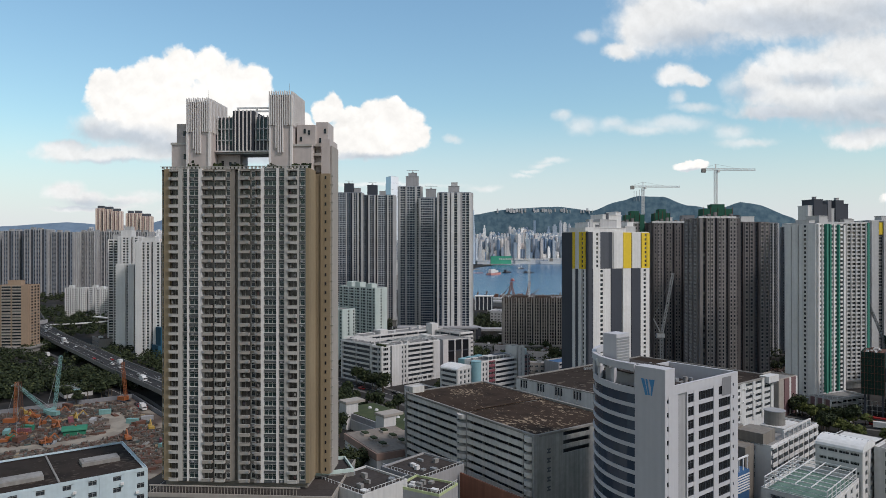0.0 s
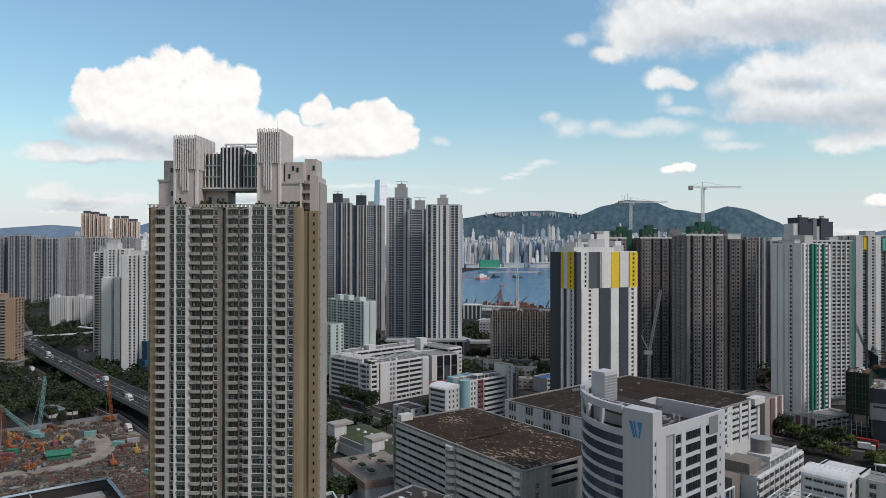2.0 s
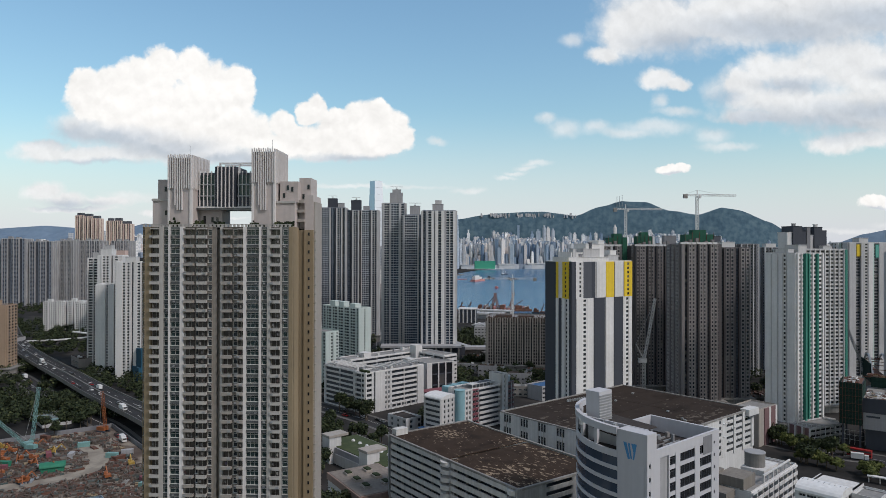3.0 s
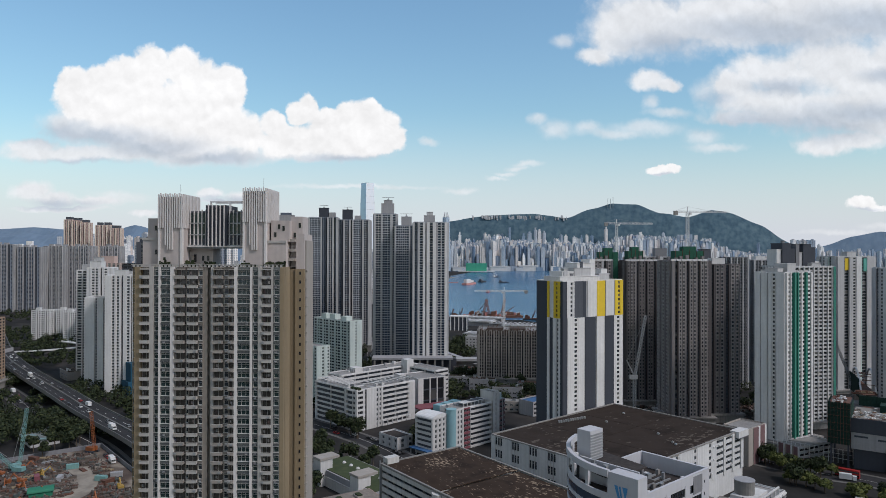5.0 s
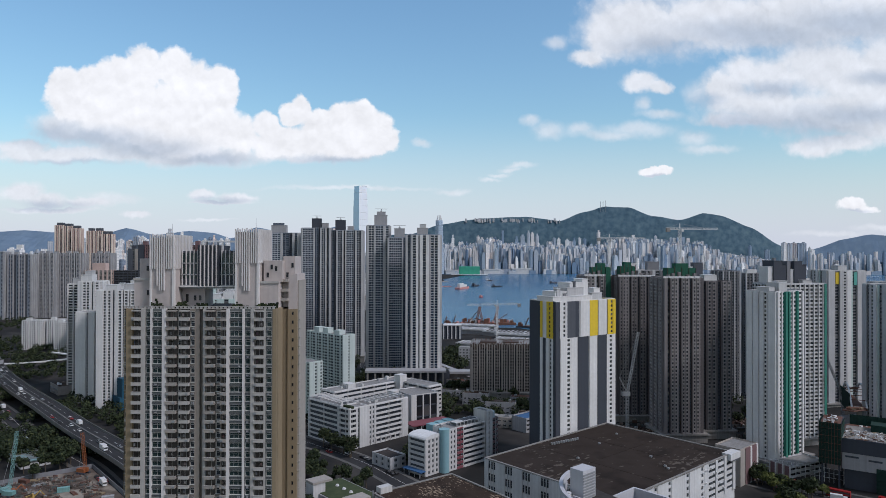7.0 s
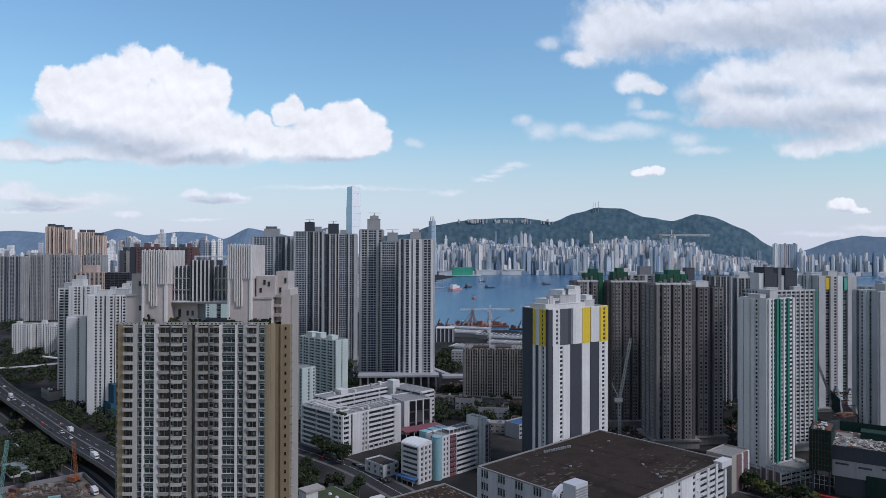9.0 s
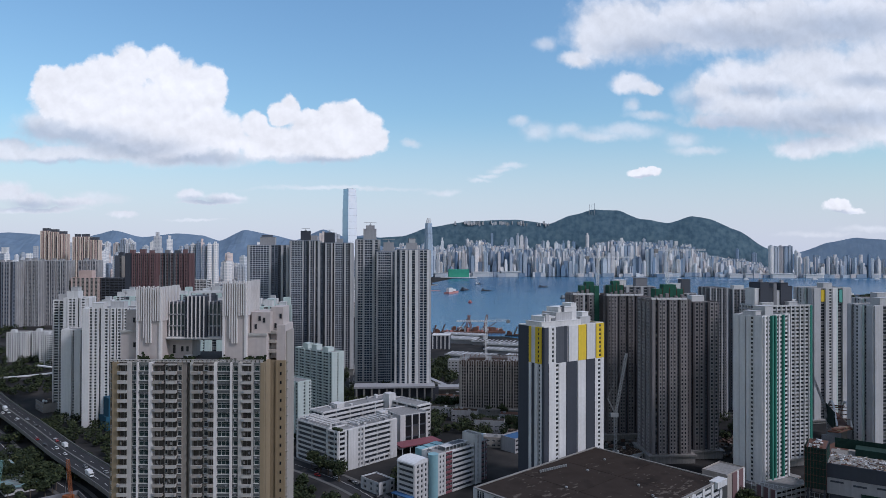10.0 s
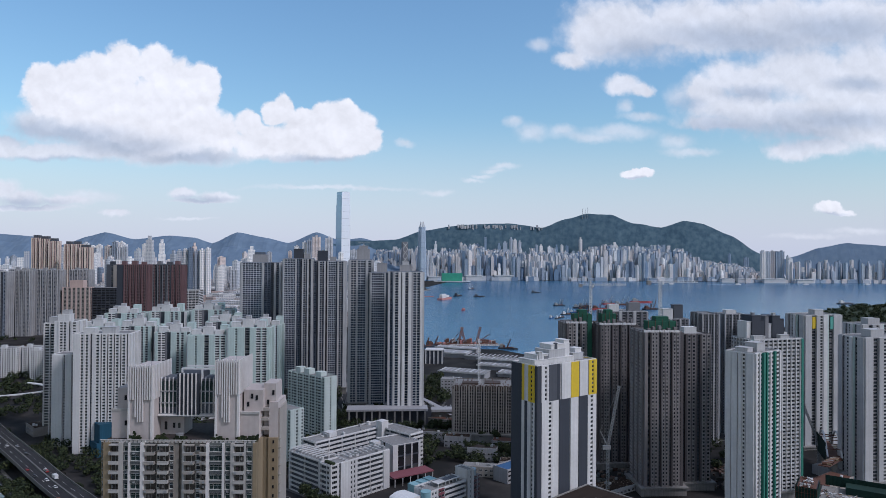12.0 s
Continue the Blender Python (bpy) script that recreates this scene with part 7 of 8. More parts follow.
def woods(name, label, spots, seed):
    """Far woods: one mesh of many ragged crowns."""
    rnd = random.Random(seed)
    g = Geo()
    for x0, x1, y0, y1, n in spots:
        for i in range(n):
            x, y, r = rnd.uniform(x0, x1), rnd.uniform(y0, y1), rnd.uniform(3.0, 5.5)
            g.at((x, y), rnd.uniform(0, 360))
            leaf_cloud(g, 120 if y < 700 else 60, r, r * .8, r * 1.1, 1.35 if y < 700 else 1.9, rnd)
    g.at()
    return solid(name, g, LEAF, label, "woods", kind="stuff")


woods("woods", "dark green trees between roads and towers", [(-430, -300, 560, 690, 0), (-345, -262, 410, 500, 110), (-420, -310, 470, 560, 90), (-320, -200, 640, 760, 60), (-230, -150, 500, 560, 40), (-200, -130, 430, 480, 30), (-330, -250, 400, 480, 40), (-640, -430, 800, 1010, 260), (-480, -350, 690, 800, 90), (-400, -345, 560, 640, 30), (-300, -235, 520, 600, 26), (-240, -120, 560, 690, 70), (-140, -60, 720, 830, 60), (-70, 40, 700, 722, 22), (36, 66, 740, 900, 50), (-60, -8, 590, 690, 40), (70, 130, 700, 760, 26), (-330, -260, 690, 760, 30), (330, 420, 560, 640, 26), (-900, -640, 1020, 1300, 120), (-262, -205, 425, 500, 55), (-345, -262, 400, 470, 60), (-178, -118, 415, 500, 55), (-300, -190, 520, 600, 50), (-150, -78, 480, 560, 45), (20, 70, 520, 560, 26), (60, 110, 520, 570, 24), (-8, 22, 405, 432, 14), (-6, 40, 560, 640, 40), (30, 90, 590, 630, 26), (250, 300, 500, 560, 20), (-110, -60, 560, 600, 22)], 21)
# wooded headland on the far side of the inlet
hill = Geo()
N = 26
HX, HY = 1440, 1620
ids = {}
for i in range(N + 1):
    for j in range(N + 1):
        a, b = -1 + 2 * i / N, -1 + 2 * j / N
        r = math.hypot(a, b)
        z = max(0, 1 - r * r) ** .8 * 46 * (1 + .35 * noise.noise(Vector((a * 2.2, b * 2.2, 3))))
        ids[i, j] = hill.p(HX + a * 290, HY + b * 400, -5 + z)
for i in range(N):
    for j in range(N):
        hill.face(ids[i, j], ids[i + 1, j], ids[i + 1, j + 1], ids[i, j + 1])
solid("headland", hill, ramp_material("hill_scrub", [(0, (.018, .032, .016)), (1, (.04, .06, .025))], .95, by="noise", scale=.05), "wooded green headland by the water", "hill", kind="structure")
hw = Geo()
rnd = random.Random(4)
for i in range(900):
    a, b = rnd.uniform(-1, 1), rnd.uniform(-1, .5)
    r = math.hypot(a, b)
    if r < .97:
        z = max(0, 1 - r * r) ** .8 * 46 * (1 + .35 * noise.noise(Vector((a * 2.2, b * 2.2, 3))))
        q = rnd.uniform(4, 8)
        hw.at((HX + a * 290, HY + b * 400), rnd.uniform(0, 360))
        leaf_cloud(hw, 34, q, q * .8, z - 3 + q * .4, 3.6, rnd)
hw.at()
solid("headland_woods", hw, LEAF, "dense dark green woods on the headland", "woods", kind="stuff")

# ---- construction site ----
DIRT = ramp_material("site_dirt", [(0, (.030, .020, .016)), (.38, (.062, .043, .034)), (.5, (.10, .076, .060)), (.6, (.22, .19, .155)), (1, (.09, .068, .054))], .95, by="noise", scale=.06, detail=10)
solid("site_ground", Geo().prism([(-262, 360), (-192, 412), (-143, 352), (-112, 300), (-118, 262), (-180, 240), (-250, 270)], -.5, .25), DIRT, "bare brown earth of the construction site", "site ground", kind="structure")
hoard = Geo()
for a, b in (((-262, 361), (-192, 413)), ((-192, 413), (-143, 353)), ((-143, 353), (-113, 302))):
    hoard.beam((*a, 1.3), (*b, 1.3), .3, 2.6)
solid("hoarding", hoard, MIDGREY, "grey hoarding round the construction site", "fence")


def lattice(g, a, b, w, n, t):
    """A four-legged lattice mast or boom from a to b."""
    a, b = Vector(a), Vector(b)
    d = (b - a).normalized()
    s = d.cross(Vector((0, 0, 1)))
    s = s.normalized() if s.length > 1e-3 else Vector((1, 0, 0))
    u = s.cross(d)
    c = [(s * x + u * y) * (w / 2) for x, y in ((-1, -1), (1, -1), (1, 1), (-1, 1))]
    for q in c:
        g.beam(a + q, b + q, t)
    for k in range(n):
        p0, p1 = a.lerp(b, k / n), a.lerp(b, (k + 1) / n)
        for j in range(4):
            g.beam(p0 + c[j], p1 + c[(j + 1) % 4], t * .7)
            g.beam(p1 + c[j], p1 + c[(j + 1) % 4], t * .7)
    return g


def crawler(x, y, rot, mat, boom, lean, label):
    ob = thing("crawler_crane", label, "crane", x, y, .25, rot, "site cranes")
    part("track", Geo().box(-3, 3, -2.3, -1.4, 0, 1.1), CHARCOAL, ob)
    part("track", Geo().box(-3, 3, 1.4, 2.3, 0, 1.1), CHARCOAL, ob)
    part("cab", Geo().box(-3.6, 1.8, -1.6, 1.6, 1.1, 3.2).box(.6, 2.2, .5, 1.7, 1.2, 3.6), mat, ob)
    bm = part("boom", lattice(Geo(), (1.6, 0, 2), (1.6 + boom * math.sin(lean), 0, 2 + boom * math.cos(lean)), 1.3, 14, .13), mat, ob)
    part("stay", Geo().beam((-2.8, 0, 3.2), (1.6 + boom * math.sin(lean), 0, 2 + boom * math.cos(lean)), .12), STEEL, bm)


TEALM = material("teal_machine_paint", (.16, .30, .29), .5, stain=.3)
ORANGEM = material("orange_machine_paint", (.26, .085, .03), .6, stain=.3)
YELLOWM = material("yellow_machine_paint", (.32, .21, .05), .6, stain=.3)
crawler(-218, 372, 60, TEALM, 30, .12, "teal crawler crane with a tall lattice boom")
crawler(-214, 366, 170, TEALM, 26, .95, "teal crawler crane with a lowered boom")
crawler(-201, 318, 80, RUST, 27, -.1, "dark brown crawler crane with a lattice boom")
crawler(-236, 342, 20, RUST, 24, .05, "rusty piling rig with a lattice mast")
crawler(-226, 350, 10, ORANGEM, 20, .04, "orange piling rig on bare earth")
crawler(-192, 402, -20, ORANGEM, 22, -.12, "orange piling rig beside the hoarding")
crawler(-232, 320, 40, RUST, 25, .03, "rusty piling rig with a lattice mast")


def digger(x, y, rot, mat, word):
    ob = thing("excavator", word + " excavator on bare earth", "excavator", x, y, .25, rot, "site excavators")
    part("track", Geo().box(-2, 2, -1.5, -.8, 0, .9), CHARCOAL, ob)
    part("track", Geo().box(-2, 2, .8, 1.5, 0, .9), CHARCOAL, ob)
    part("body", Geo().box(-2.2, 1.2, -1.4, 1.4, .9, 2.1).box(-.2, 1.4, .2, 1.3, 2.1, 3.0), mat, ob)
    arm = part("arm", Geo().beam((1, -.4, 1.8), (4, -.4, 4.6), .5).beam((4, -.4, 4.6), (6.2, -.4, 1.4), .4), mat, ob)
    part("bucket", Geo().box(5.7, 6.8, -1, .2, .6, 1.5), STEEL, arm)


rng = random.Random(8)
for i in range(20):
    digger(rng.uniform(-235, -140), rng.uniform(300, 372), rng.uniform(0, 360), *rng.choice(((YELLOWM, "yellow"), (ORANGEM, "orange"), (ORANGEM, "orange"))))


def inside(x, y):
    return -255 < x < -118 and y < 405 - .1 * abs(x + 192) and (x + 192) * 61 + (y - 405) * 49 < -150 and y > 266 and (x + 192) * -45 + (y - 408) * 70 < -150


GREENM = material("green_tarpaulin", (.02, .15, .09), .7, stain=.3)
for i in range(80):
    x, y = rng.uniform(-250, -120), rng.uniform(268, 398)
    if not inside(x, y):
        continue
    kind = rng.random()
    rot = rng.uniform(0, 180)
    if kind < .45:
        mat, word = rng.choice(((GREENM, "green"), (REDW, "red"), (REDW, "red"), (RUST, "rusty"), (TEALM, "teal"), (GREYW, "grey")))
        ob = thing("site_container", word + " steel container on bare earth", "container", x, y, .25, rot, "site containers")
        part("body", Geo().box(-3, 3, -1.2, 1.2, 0, 2.5), mat, ob)
        for k in range(9):
            part("rib", Geo().box(-2.8 + k * .68, -2.6 + k * .68, -1.27, -1.2, .1, 2.4), mat, ob)
    else:
        g = Geo()
        for k in range(5):
            g.box(-3, 3 + rng.uniform(-.6, .6), -1.4 + k * .5, -.9 + k * .5, 0, .3 + .5 * rng.random())
        solid("material_pile", g, rng.choice((RUST, RUST, STEEL, CONCRETE, OCHRE)), "stack of building materials on bare earth", "pile", x, y, .25, rot, "site piles")
track = smooth_line([(-246, 296, 0), (-214, 302, 0), (-184, 312, 0), (-166, 330, 0), (-170, 352, 0), (-186, 372, 0)])
heap = Geo()
for i in range(5500):
    x, y = rng.uniform(-250, -120), rng.uniform(268, 398)
    if inside(x, y) and min((x - q[0]) ** 2 + (y - q[1]) ** 2 for q in track) > 26:
        s = rng.uniform(.3, 1.7)
        heap.at((x, y), rng.choice((20, 110, rng.uniform(0, 180)))).box(-s, s, -s * .25, s * .25, .2, .25 + rng.uniform(.1, 1.3))
heap.at()
solid("site_track", ribbon(Geo(), track, (-4.5, 4.5), 0, .29), ramp_material("pale_site_dirt", [(0, (.10, .085, .07)), (.45, (.19, .165, .135)), (.6, (.26, .23, .19)), (1, (.15, .13, .105))], .95, by="noise", scale=.12, detail=9), "pale dirt track through the construction site", "track", kind="structure")
solid("site_debris", heap, ramp_material("debris", [(0, (.045, .036, .031)), (.2, (.085, .068, .056)), (.36, (.11, .050, .036)), (.42, (.06, .045, .038)), (.62, (.125, .105, .088)), (.70, (.12, .052, .038)), (.78, (.09, .072, .06)), (.88, (.045, .07, .07)), (1, (.21, .19, .17))], .9, by="island"), "scattered timber, steel and rubble on bare earth", "debris", kind="stuff")
shed = thing("green_shed", "green tarpaulin shed roof in the site", "shed", -183, 332, .25, 25)
part("wall", Geo().box(-5, 5, -3, 3, 0, 2.4), GREENM, shed)
rf = Geo()
vault(rf, -5.6, 5.6, -3.6, 3.6, 2.4, 1.8)
part("roof", rf, GREENM, shed)
# park pavilions behind the site
SHEETR = ramp_material("worn_teal_sheet", [(0, (.06, .065, .06)), (.42, (.10, .13, .13)), (.52, (.15, .26, .27)), (.6, (.28, .32, .32)), (1, (.12, .12, .11))], .8, by="noise", scale=.09, detail=8)
for x, y, w, d, rot in ((-300, 412, 30, 12, 28), (-277.4, 459, 66, 18, -48)):
    ob = thing("pavilion", "low pavilion with a worn teal and grey sheet roof", "pavilion", x, y, 0, rot, "park pavilions")
    part("wall", Geo().box(1, w - 1, 1, d - 1, 0, 4), OFFWHITE, ob)
    part("roof", Geo().box(0, w, 0, d, 4, 4.6), SHEETR, ob)
    for k in range(int(w / 4)):
        part("roof_seam", Geo().box(k * 4, k * 4 + .3, 0, d, 4.6, 4.8), CONCRETE, ob)
net = thing("netted_house", "low building wrapped in blue-green scaffolding netting", "scaffolded house", -262, 585, 0, -48)
part("netting", Geo().box(0, 36, 0, 14, 0, 11), NETBLUE, net)
part("netting", Geo().box(24, 36, 2, 14, 11, 26), NETBLUE, net)
part("roof", Geo().box(2, 22, 2, 12, 11, 11.5), CONCRETE, net)
ramp_line = smooth_line([(-470, 770, 5), (-430, 775, 6), (-400, 790, 7), (-395, 815, 7), (-415, 830, 7), (-440, 840, 8)])
rp = thing("curved_footbridge", "pale curving footbridge among dark trees", "footbridge", 0, 0)
part("deck", ribbon(Geo(), ramp_line, (-2.2, 2.2), 6, 0, 1.2), WHITE, rp)
for i in (2, 12, 22):
    part("pillar", Geo().tube(0, 0, 0, ramp_line[i][2] - 1.2, .6, 8), CONCRETE, rp, at=Matrix.Translation((ramp_line[i][0], ramp_line[i][1], 0)))

# school playground beyond the barrel roof
PLACE[0] = LEVEL
COURTG = material("court_paint_green", (.10, .17, .10), .9, stain=.4, streak=False)
COURTR = material("court_paint_red", (.20, .085, .06), .9, stain=.4, streak=False)
pg = thing("playground", "green and red painted school playground", "playground", 214, 306, BASE, -40)
part("border", Geo().box(0, 38, 0, 24, -.1, .12), COURTR, pg)
part("pitch", Geo().box(3, 35, 3, 20, .12, .16), COURTG, pg)
pe = thing("pergola", "white concrete pergola beside the playground", "pergola", 226, 338, BASE, -40)
part("roof", Geo().box(0, 26, 0, 3, 3.2, 3.7), WHITE, pe)
for k in range(6):
    part("post", Geo().box(.4 + k * 4.9, .9 + k * 4.9, 1.2, 1.7, 0, 3.2), WHITE, pe)
PLACE[0] = DOWN

# ---- tower cranes and footbridges ----
PLACE[0] = LEVEL
def tower_crane(x, y, z0, z1, jib, back, rot, label, mat=WHITESTEEL):
    ob = thing("tower_crane", label, "crane", x, y, 0, rot, "tower cranes")
    part("mast", lattice(Geo(), (0, 0, z0), (0, 0, z1), 1.8, max(6, int((z1 - z0) / 2.4)), .26), mat, ob)
    jb = part("jib", lattice(Geo(), (0, 0, z1 + 1), (jib, 0, z1 + 1), 1.3, int(jib / 2.2), .2), mat, ob)
    cj = part("counter_jib", lattice(Geo(), (-back, 0, z1 + 1), (0, 0, z1 + 1), 1.3, 5, .2), mat, ob)
    part("counterweight", Geo().box(-back, -back + 3, -1, 1, z1 - 1.5, z1 + 1.6), CONCRETE, cj)
    part("cab", Geo().box(.9, 2.4, -1.9, -.6, z1 - 1.4, z1 + .6), mat, ob)
    part("peak", Geo().beam((0, 0, z1 + 1), (0, 0, z1 + 5), .6), mat, ob)
    part("tie", Geo().beam((0, 0, z1 + 5), (jib * .6, 0, z1 + 1.6), .12).beam((0, 0, z1 + 5), (-back + 1, 0, z1 + 1.6), .12), STEEL, jb)


tower_crane(176, 588, 110, 144, 33, 11, 3, "white tower crane rising from a netted roof")
tower_crane(209, 512, 110, 150, 31, 11, 3, "white tower crane rising from a netted roof")
tower_crane(86, 668, BASE, 79, 30, 24, 184, "slim white tower crane by the concrete block")
luff = thing("luffing_crane", "grey luffing crane standing in the building site", "crane", 163, 498, 0)
part("mast", lattice(Geo(), (0, 0, BASE), (0, 0, 26), 1.8, 14, .26), STEEL, luff)
part("boom", lattice(Geo(), (0, 0, 26), (8.5, 0, 72), 1.5, 18, .24), STEEL, luff)
part("back_mast", Geo().beam((0, 0, 26), (-6, 0, 38), .7), STEEL, luff)
part("tie", Geo().beam((-6, 0, 38), (8.3, 0, 71), .14), STEEL, luff)
part("cab", Geo().box(-4, 2, -1.4, 1.4, 24, 27), STEEL, luff)
lb = thing("lattice_boom_crane", "dark crawler crane boom beside the arched footbridge", "crane", 372, 560, 0)
part("boom", lattice(Geo(), (0, 0, 8), (-16, 0, 46), 1.4, 16, .24), STEEL, lb)
part("mast", lattice(Geo(), (0, 0, BASE), (0, 0, 8), 1.8, 8, .24), STEEL, lb)
part("cab", Geo().box(-2, 3, -1.4, 1.4, 6, 9), STEEL, lb)
PLACE[0] = DOWN
fbline = smooth_line([(-30, 840, 6.5), (-4, 800, 6.5), (25, 740, 6.5), (45, 690, 6.5), (58, 650, 6.5)])
fb2 = thing("footbridge", "grey covered footbridge over the street", "footbridge", 0, 0)
part("deck", ribbon(Geo(), fbline, (-2.5, 2.5), 6, 0, .8), CONCRETE, fb2)
part("roof", ribbon(Geo(), fbline, (-2.8, 2.8), 6, 3.2, .3), GREYW, fb2)
for i in range(1, len(fbline), 4):
    part("pillar", Geo().tube(0, 0, 0, 9.4, .5, 8), CONCRETE, fb2, at=Matrix.Translation((fbline[i][0], fbline[i][1], 0)))
part("stair", Geo().beam((30, 722, 6.5), (50, 705, .2), 3, 1.2), GREYW, fb2)
PLACE[0] = LEVEL
pod = thing("podium_deck", "grey podium deck on columns under the towers", "podium", -5, 705, -8)
part("slab", Geo().box(-44, 42, 4, 24, 12.6, 14.6), GREYW, pod)
for k in range(11):
    part("column", Geo().box(-42 + k * 8, -40.2 + k * 8, 4.6, 6.4, BASE + 8, 12.6), CONCRETE, pod)
part("back_wall", Geo().box(-44, 46, 10, 11, BASE + 8, 12.6), CHARCOAL, pod)
part("side_deck", Geo().box(46, 90, 10, 24, 10, 12.5), GREYW, pod)
part("side_wall", Geo().box(46, 90, 14, 24, BASE + 8, 10), CONCRETE, pod)
PLACE[0] = DOWN
fence = thing("court_fence", "tall pale wire fence posts round a ball court", "fence", 212, 392, 0, -40)
for k in range(18):
    part("post", Geo().box(k * 2.4, k * 2.4 + .22, 0, .22, 0, 8), WHITESTEEL, fence)
for z in (2.6, 5.2, 7.8):
    part("rail", Geo().box(0, 41, .05, .17, z, z + .14), WHITESTEEL, fence)
for k in range(6):
    part("post", Geo().box(40.8, 41.02, k * 2.6, k * 2.6 + .22, 0, 8), WHITESTEEL, fence)

# ---- market sheds and low town buildings ----
rng = random.Random(3)
for x, y, w, d, h, rot in ((52, 1085, 70, 34, 8, -24), (70, 1130, 74, 26, 9, -24), (112, 1050, 90, 26, 7, -24), (60, 900, 66, 30, 9, -24), (120, 960, 78, 24, 7, -24), (126, 1010, 70, 22, 8, -24), (140, 900, 60, 26, 6, -24)):
    ob = thing("market_shed", "long flat-roofed wholesale market shed near the quay", "shed", x, y, 0, rot, "market sheds")
    part("wall", Geo().box(1, w - 1, 1, d - 1, 0, h - .8), GREYW, ob)
    part("roof", Geo().box(0, w, 0, d, h - .8, h), rng.choice((ROOFPALE, GREYW, ROOFGREY, ROOFPALE)), ob)
    for k in range(int(w / 7)):
        part("roof_strip", Geo().box(k * 7 + 1, k * 7 + 3.4, 2, d - 2, h, h + .5), GREYW if k % 3 else OFFWHITE, ob)
    part("fascia", Geo().box(-.3, w + .3, -.4, 0, h - 1.6, h + .4), WHITE, ob)
wc = thing("quay_house", "white framed quay house with dark glass", "quay house", 48, 1010, 0, -10)
part("body", Geo().box(0, 26, 0, 20, 0, 20), CHARCOAL, wc)
for k in range(5):
    part("frame", Geo().box(k * 6.2, k * 6.2 + 1.6, -.8, .2, 0, 21), WHITE, wc)
part("roof", Geo().box(-.6, 26.6, -.9, 20.6, 20, 21.4), WHITE, wc)
for x, y, w, d, h, rot in ((56, 790, 24, 16, 18, -10), (88, 740, 26, 14, 9, 10), (60, 625, 46, 14, 7, -12), (72, 596, 40, 13, 6, -14), (100, 600, 36, 12, 8, -14), (84, 566, 46, 14, 7, -16), (108, 545, 30, 12, 6, -20), (30, 655, 36, 12, 6, -30), (130, 560, 30, 16, 7, 0), (246, 445, 40, 20, 6, 31), (300, 440, 36, 16, 8, 31), (330, 470, 44, 24, 7, 20), (150, 450, 30, 18, 4, 30), (52, 500, 26, 12, 7, -14), (82, 512, 30, 14, 6, -14), (118, 508, 24, 12, 8, -14), (60, 540, 24, 12, 9, -14), (126, 590, 30, 14, 8, -14), (20, 600, 28, 12, 7, -14), (44, 575, 22, 12, 9, -14), (-20, 560, 24, 12, 6, -30),
                           (-300, 660, 26, 14, 9, -48), (-336, 640, 24, 12, 8, -48), (-250, 640, 30, 16, 8, -48), (-440, 620, 30, 20, 10, 10), (-470, 660, 34, 20, 22, 5), (-480, 720, 40, 24, 14, 0), (-540, 1080, 60, 24, 12, 0), (-600, 1100, 60, 24, 14, 0), (-130, 640, 30, 16, 8, -45), (-150, 690, 30, 16, 12, -45), (-215, 700, 36, 20, 10, -45)):
    ob = thing("low_building", rng.choice(("low grey building with flat roof and vents", "low brown-roofed building with a pale parapet")), "low building", x, y, 0, rot, "low town buildings")
    wm = rng.choice((GREYW, OFFWHITE, BEIGE, CONCRETE))
    part("wall", Geo().box(0, w, 0, d, 0, h), wm, ob)
    part("roof", Geo().box(.4, w - .4, .4, d - .4, h, h + .2), rng.choice((ROOFGREY, ROOFPALE, RUST, WORN)), ob)
    part("parapet", Geo().box(-.1, w + .1, -.1, .4, h - .2, h + .8), wm, ob)
    for k in range(int(w / 4)):
        for z in range(int(h / 3.4)):
            part("window", window_mesh(2.2, 1.5, GLASSD, OFFWHITE), None, ob, at=Matrix.Translation((1 + k * 4, -.13, 1.1 + z * 3.4)))
    for k in range(3):
        bx, by = rng.uniform(1, w - 4), rng.uniform(1, d - 3)
        part("roof_unit", Geo().box(bx, bx + 2, by, by + 1.4, h + .2, h + 1.6), rng.choice((STEEL, WHITESTEEL)), ob)

# ---- hills ----
PLACE[0] = LEVEL
EYE2 = 158.0


def ridge(name, label, prof, dist, depth, seed, mat, foot=-12.0, rough=10.0, sub=7):
    """A hill range: ridge heights (bearing, slope over the eye at the top of the climb) at one distance, falling to its foot in front."""
    g = Geo()
    pts = []
    for (u0, v0), (u1, v1) in zip(prof, prof[1:]):
        for k in range(sub):
            t = k / sub
            s = t * t * (3 - 2 * t)
            pts.append((u0 + (u1 - u0) * t, v0 + (v1 - v0) * (.5 * t + .5 * s)))
    pts.append(prof[-1])
    rowsn = 9
    ids = []
    for i, (u, v) in enumerate(pts):
        col = []
        for j in range(rowsn + 1):
            q = j / rowsn
            y = dist - depth * (1 - q)
            x = u * dist
            top = EYE2 + v * dist
            z = foot + (top - foot) * (q ** 1.25)
            nz = noise.fractal(Vector((x * .007, y * .009, seed)), 1.0, 2.0, 5) * rough * (2.2 if j < rowsn else .3) * min(1, q * 3)
            col.append(g.p(x + noise.noise(Vector((i * .7, j, seed))) * 12 * q * (j < rowsn), y, max(foot - 5, z + nz)))
        ids.append(col)
    for a, b in zip(ids, ids[1:]):
        for j in range(rowsn):
            g.face(a[j], b[j], b[j + 1], a[j + 1])
    ob = solid(name, g, mat, label, "hill", kind="structure")
    return ob


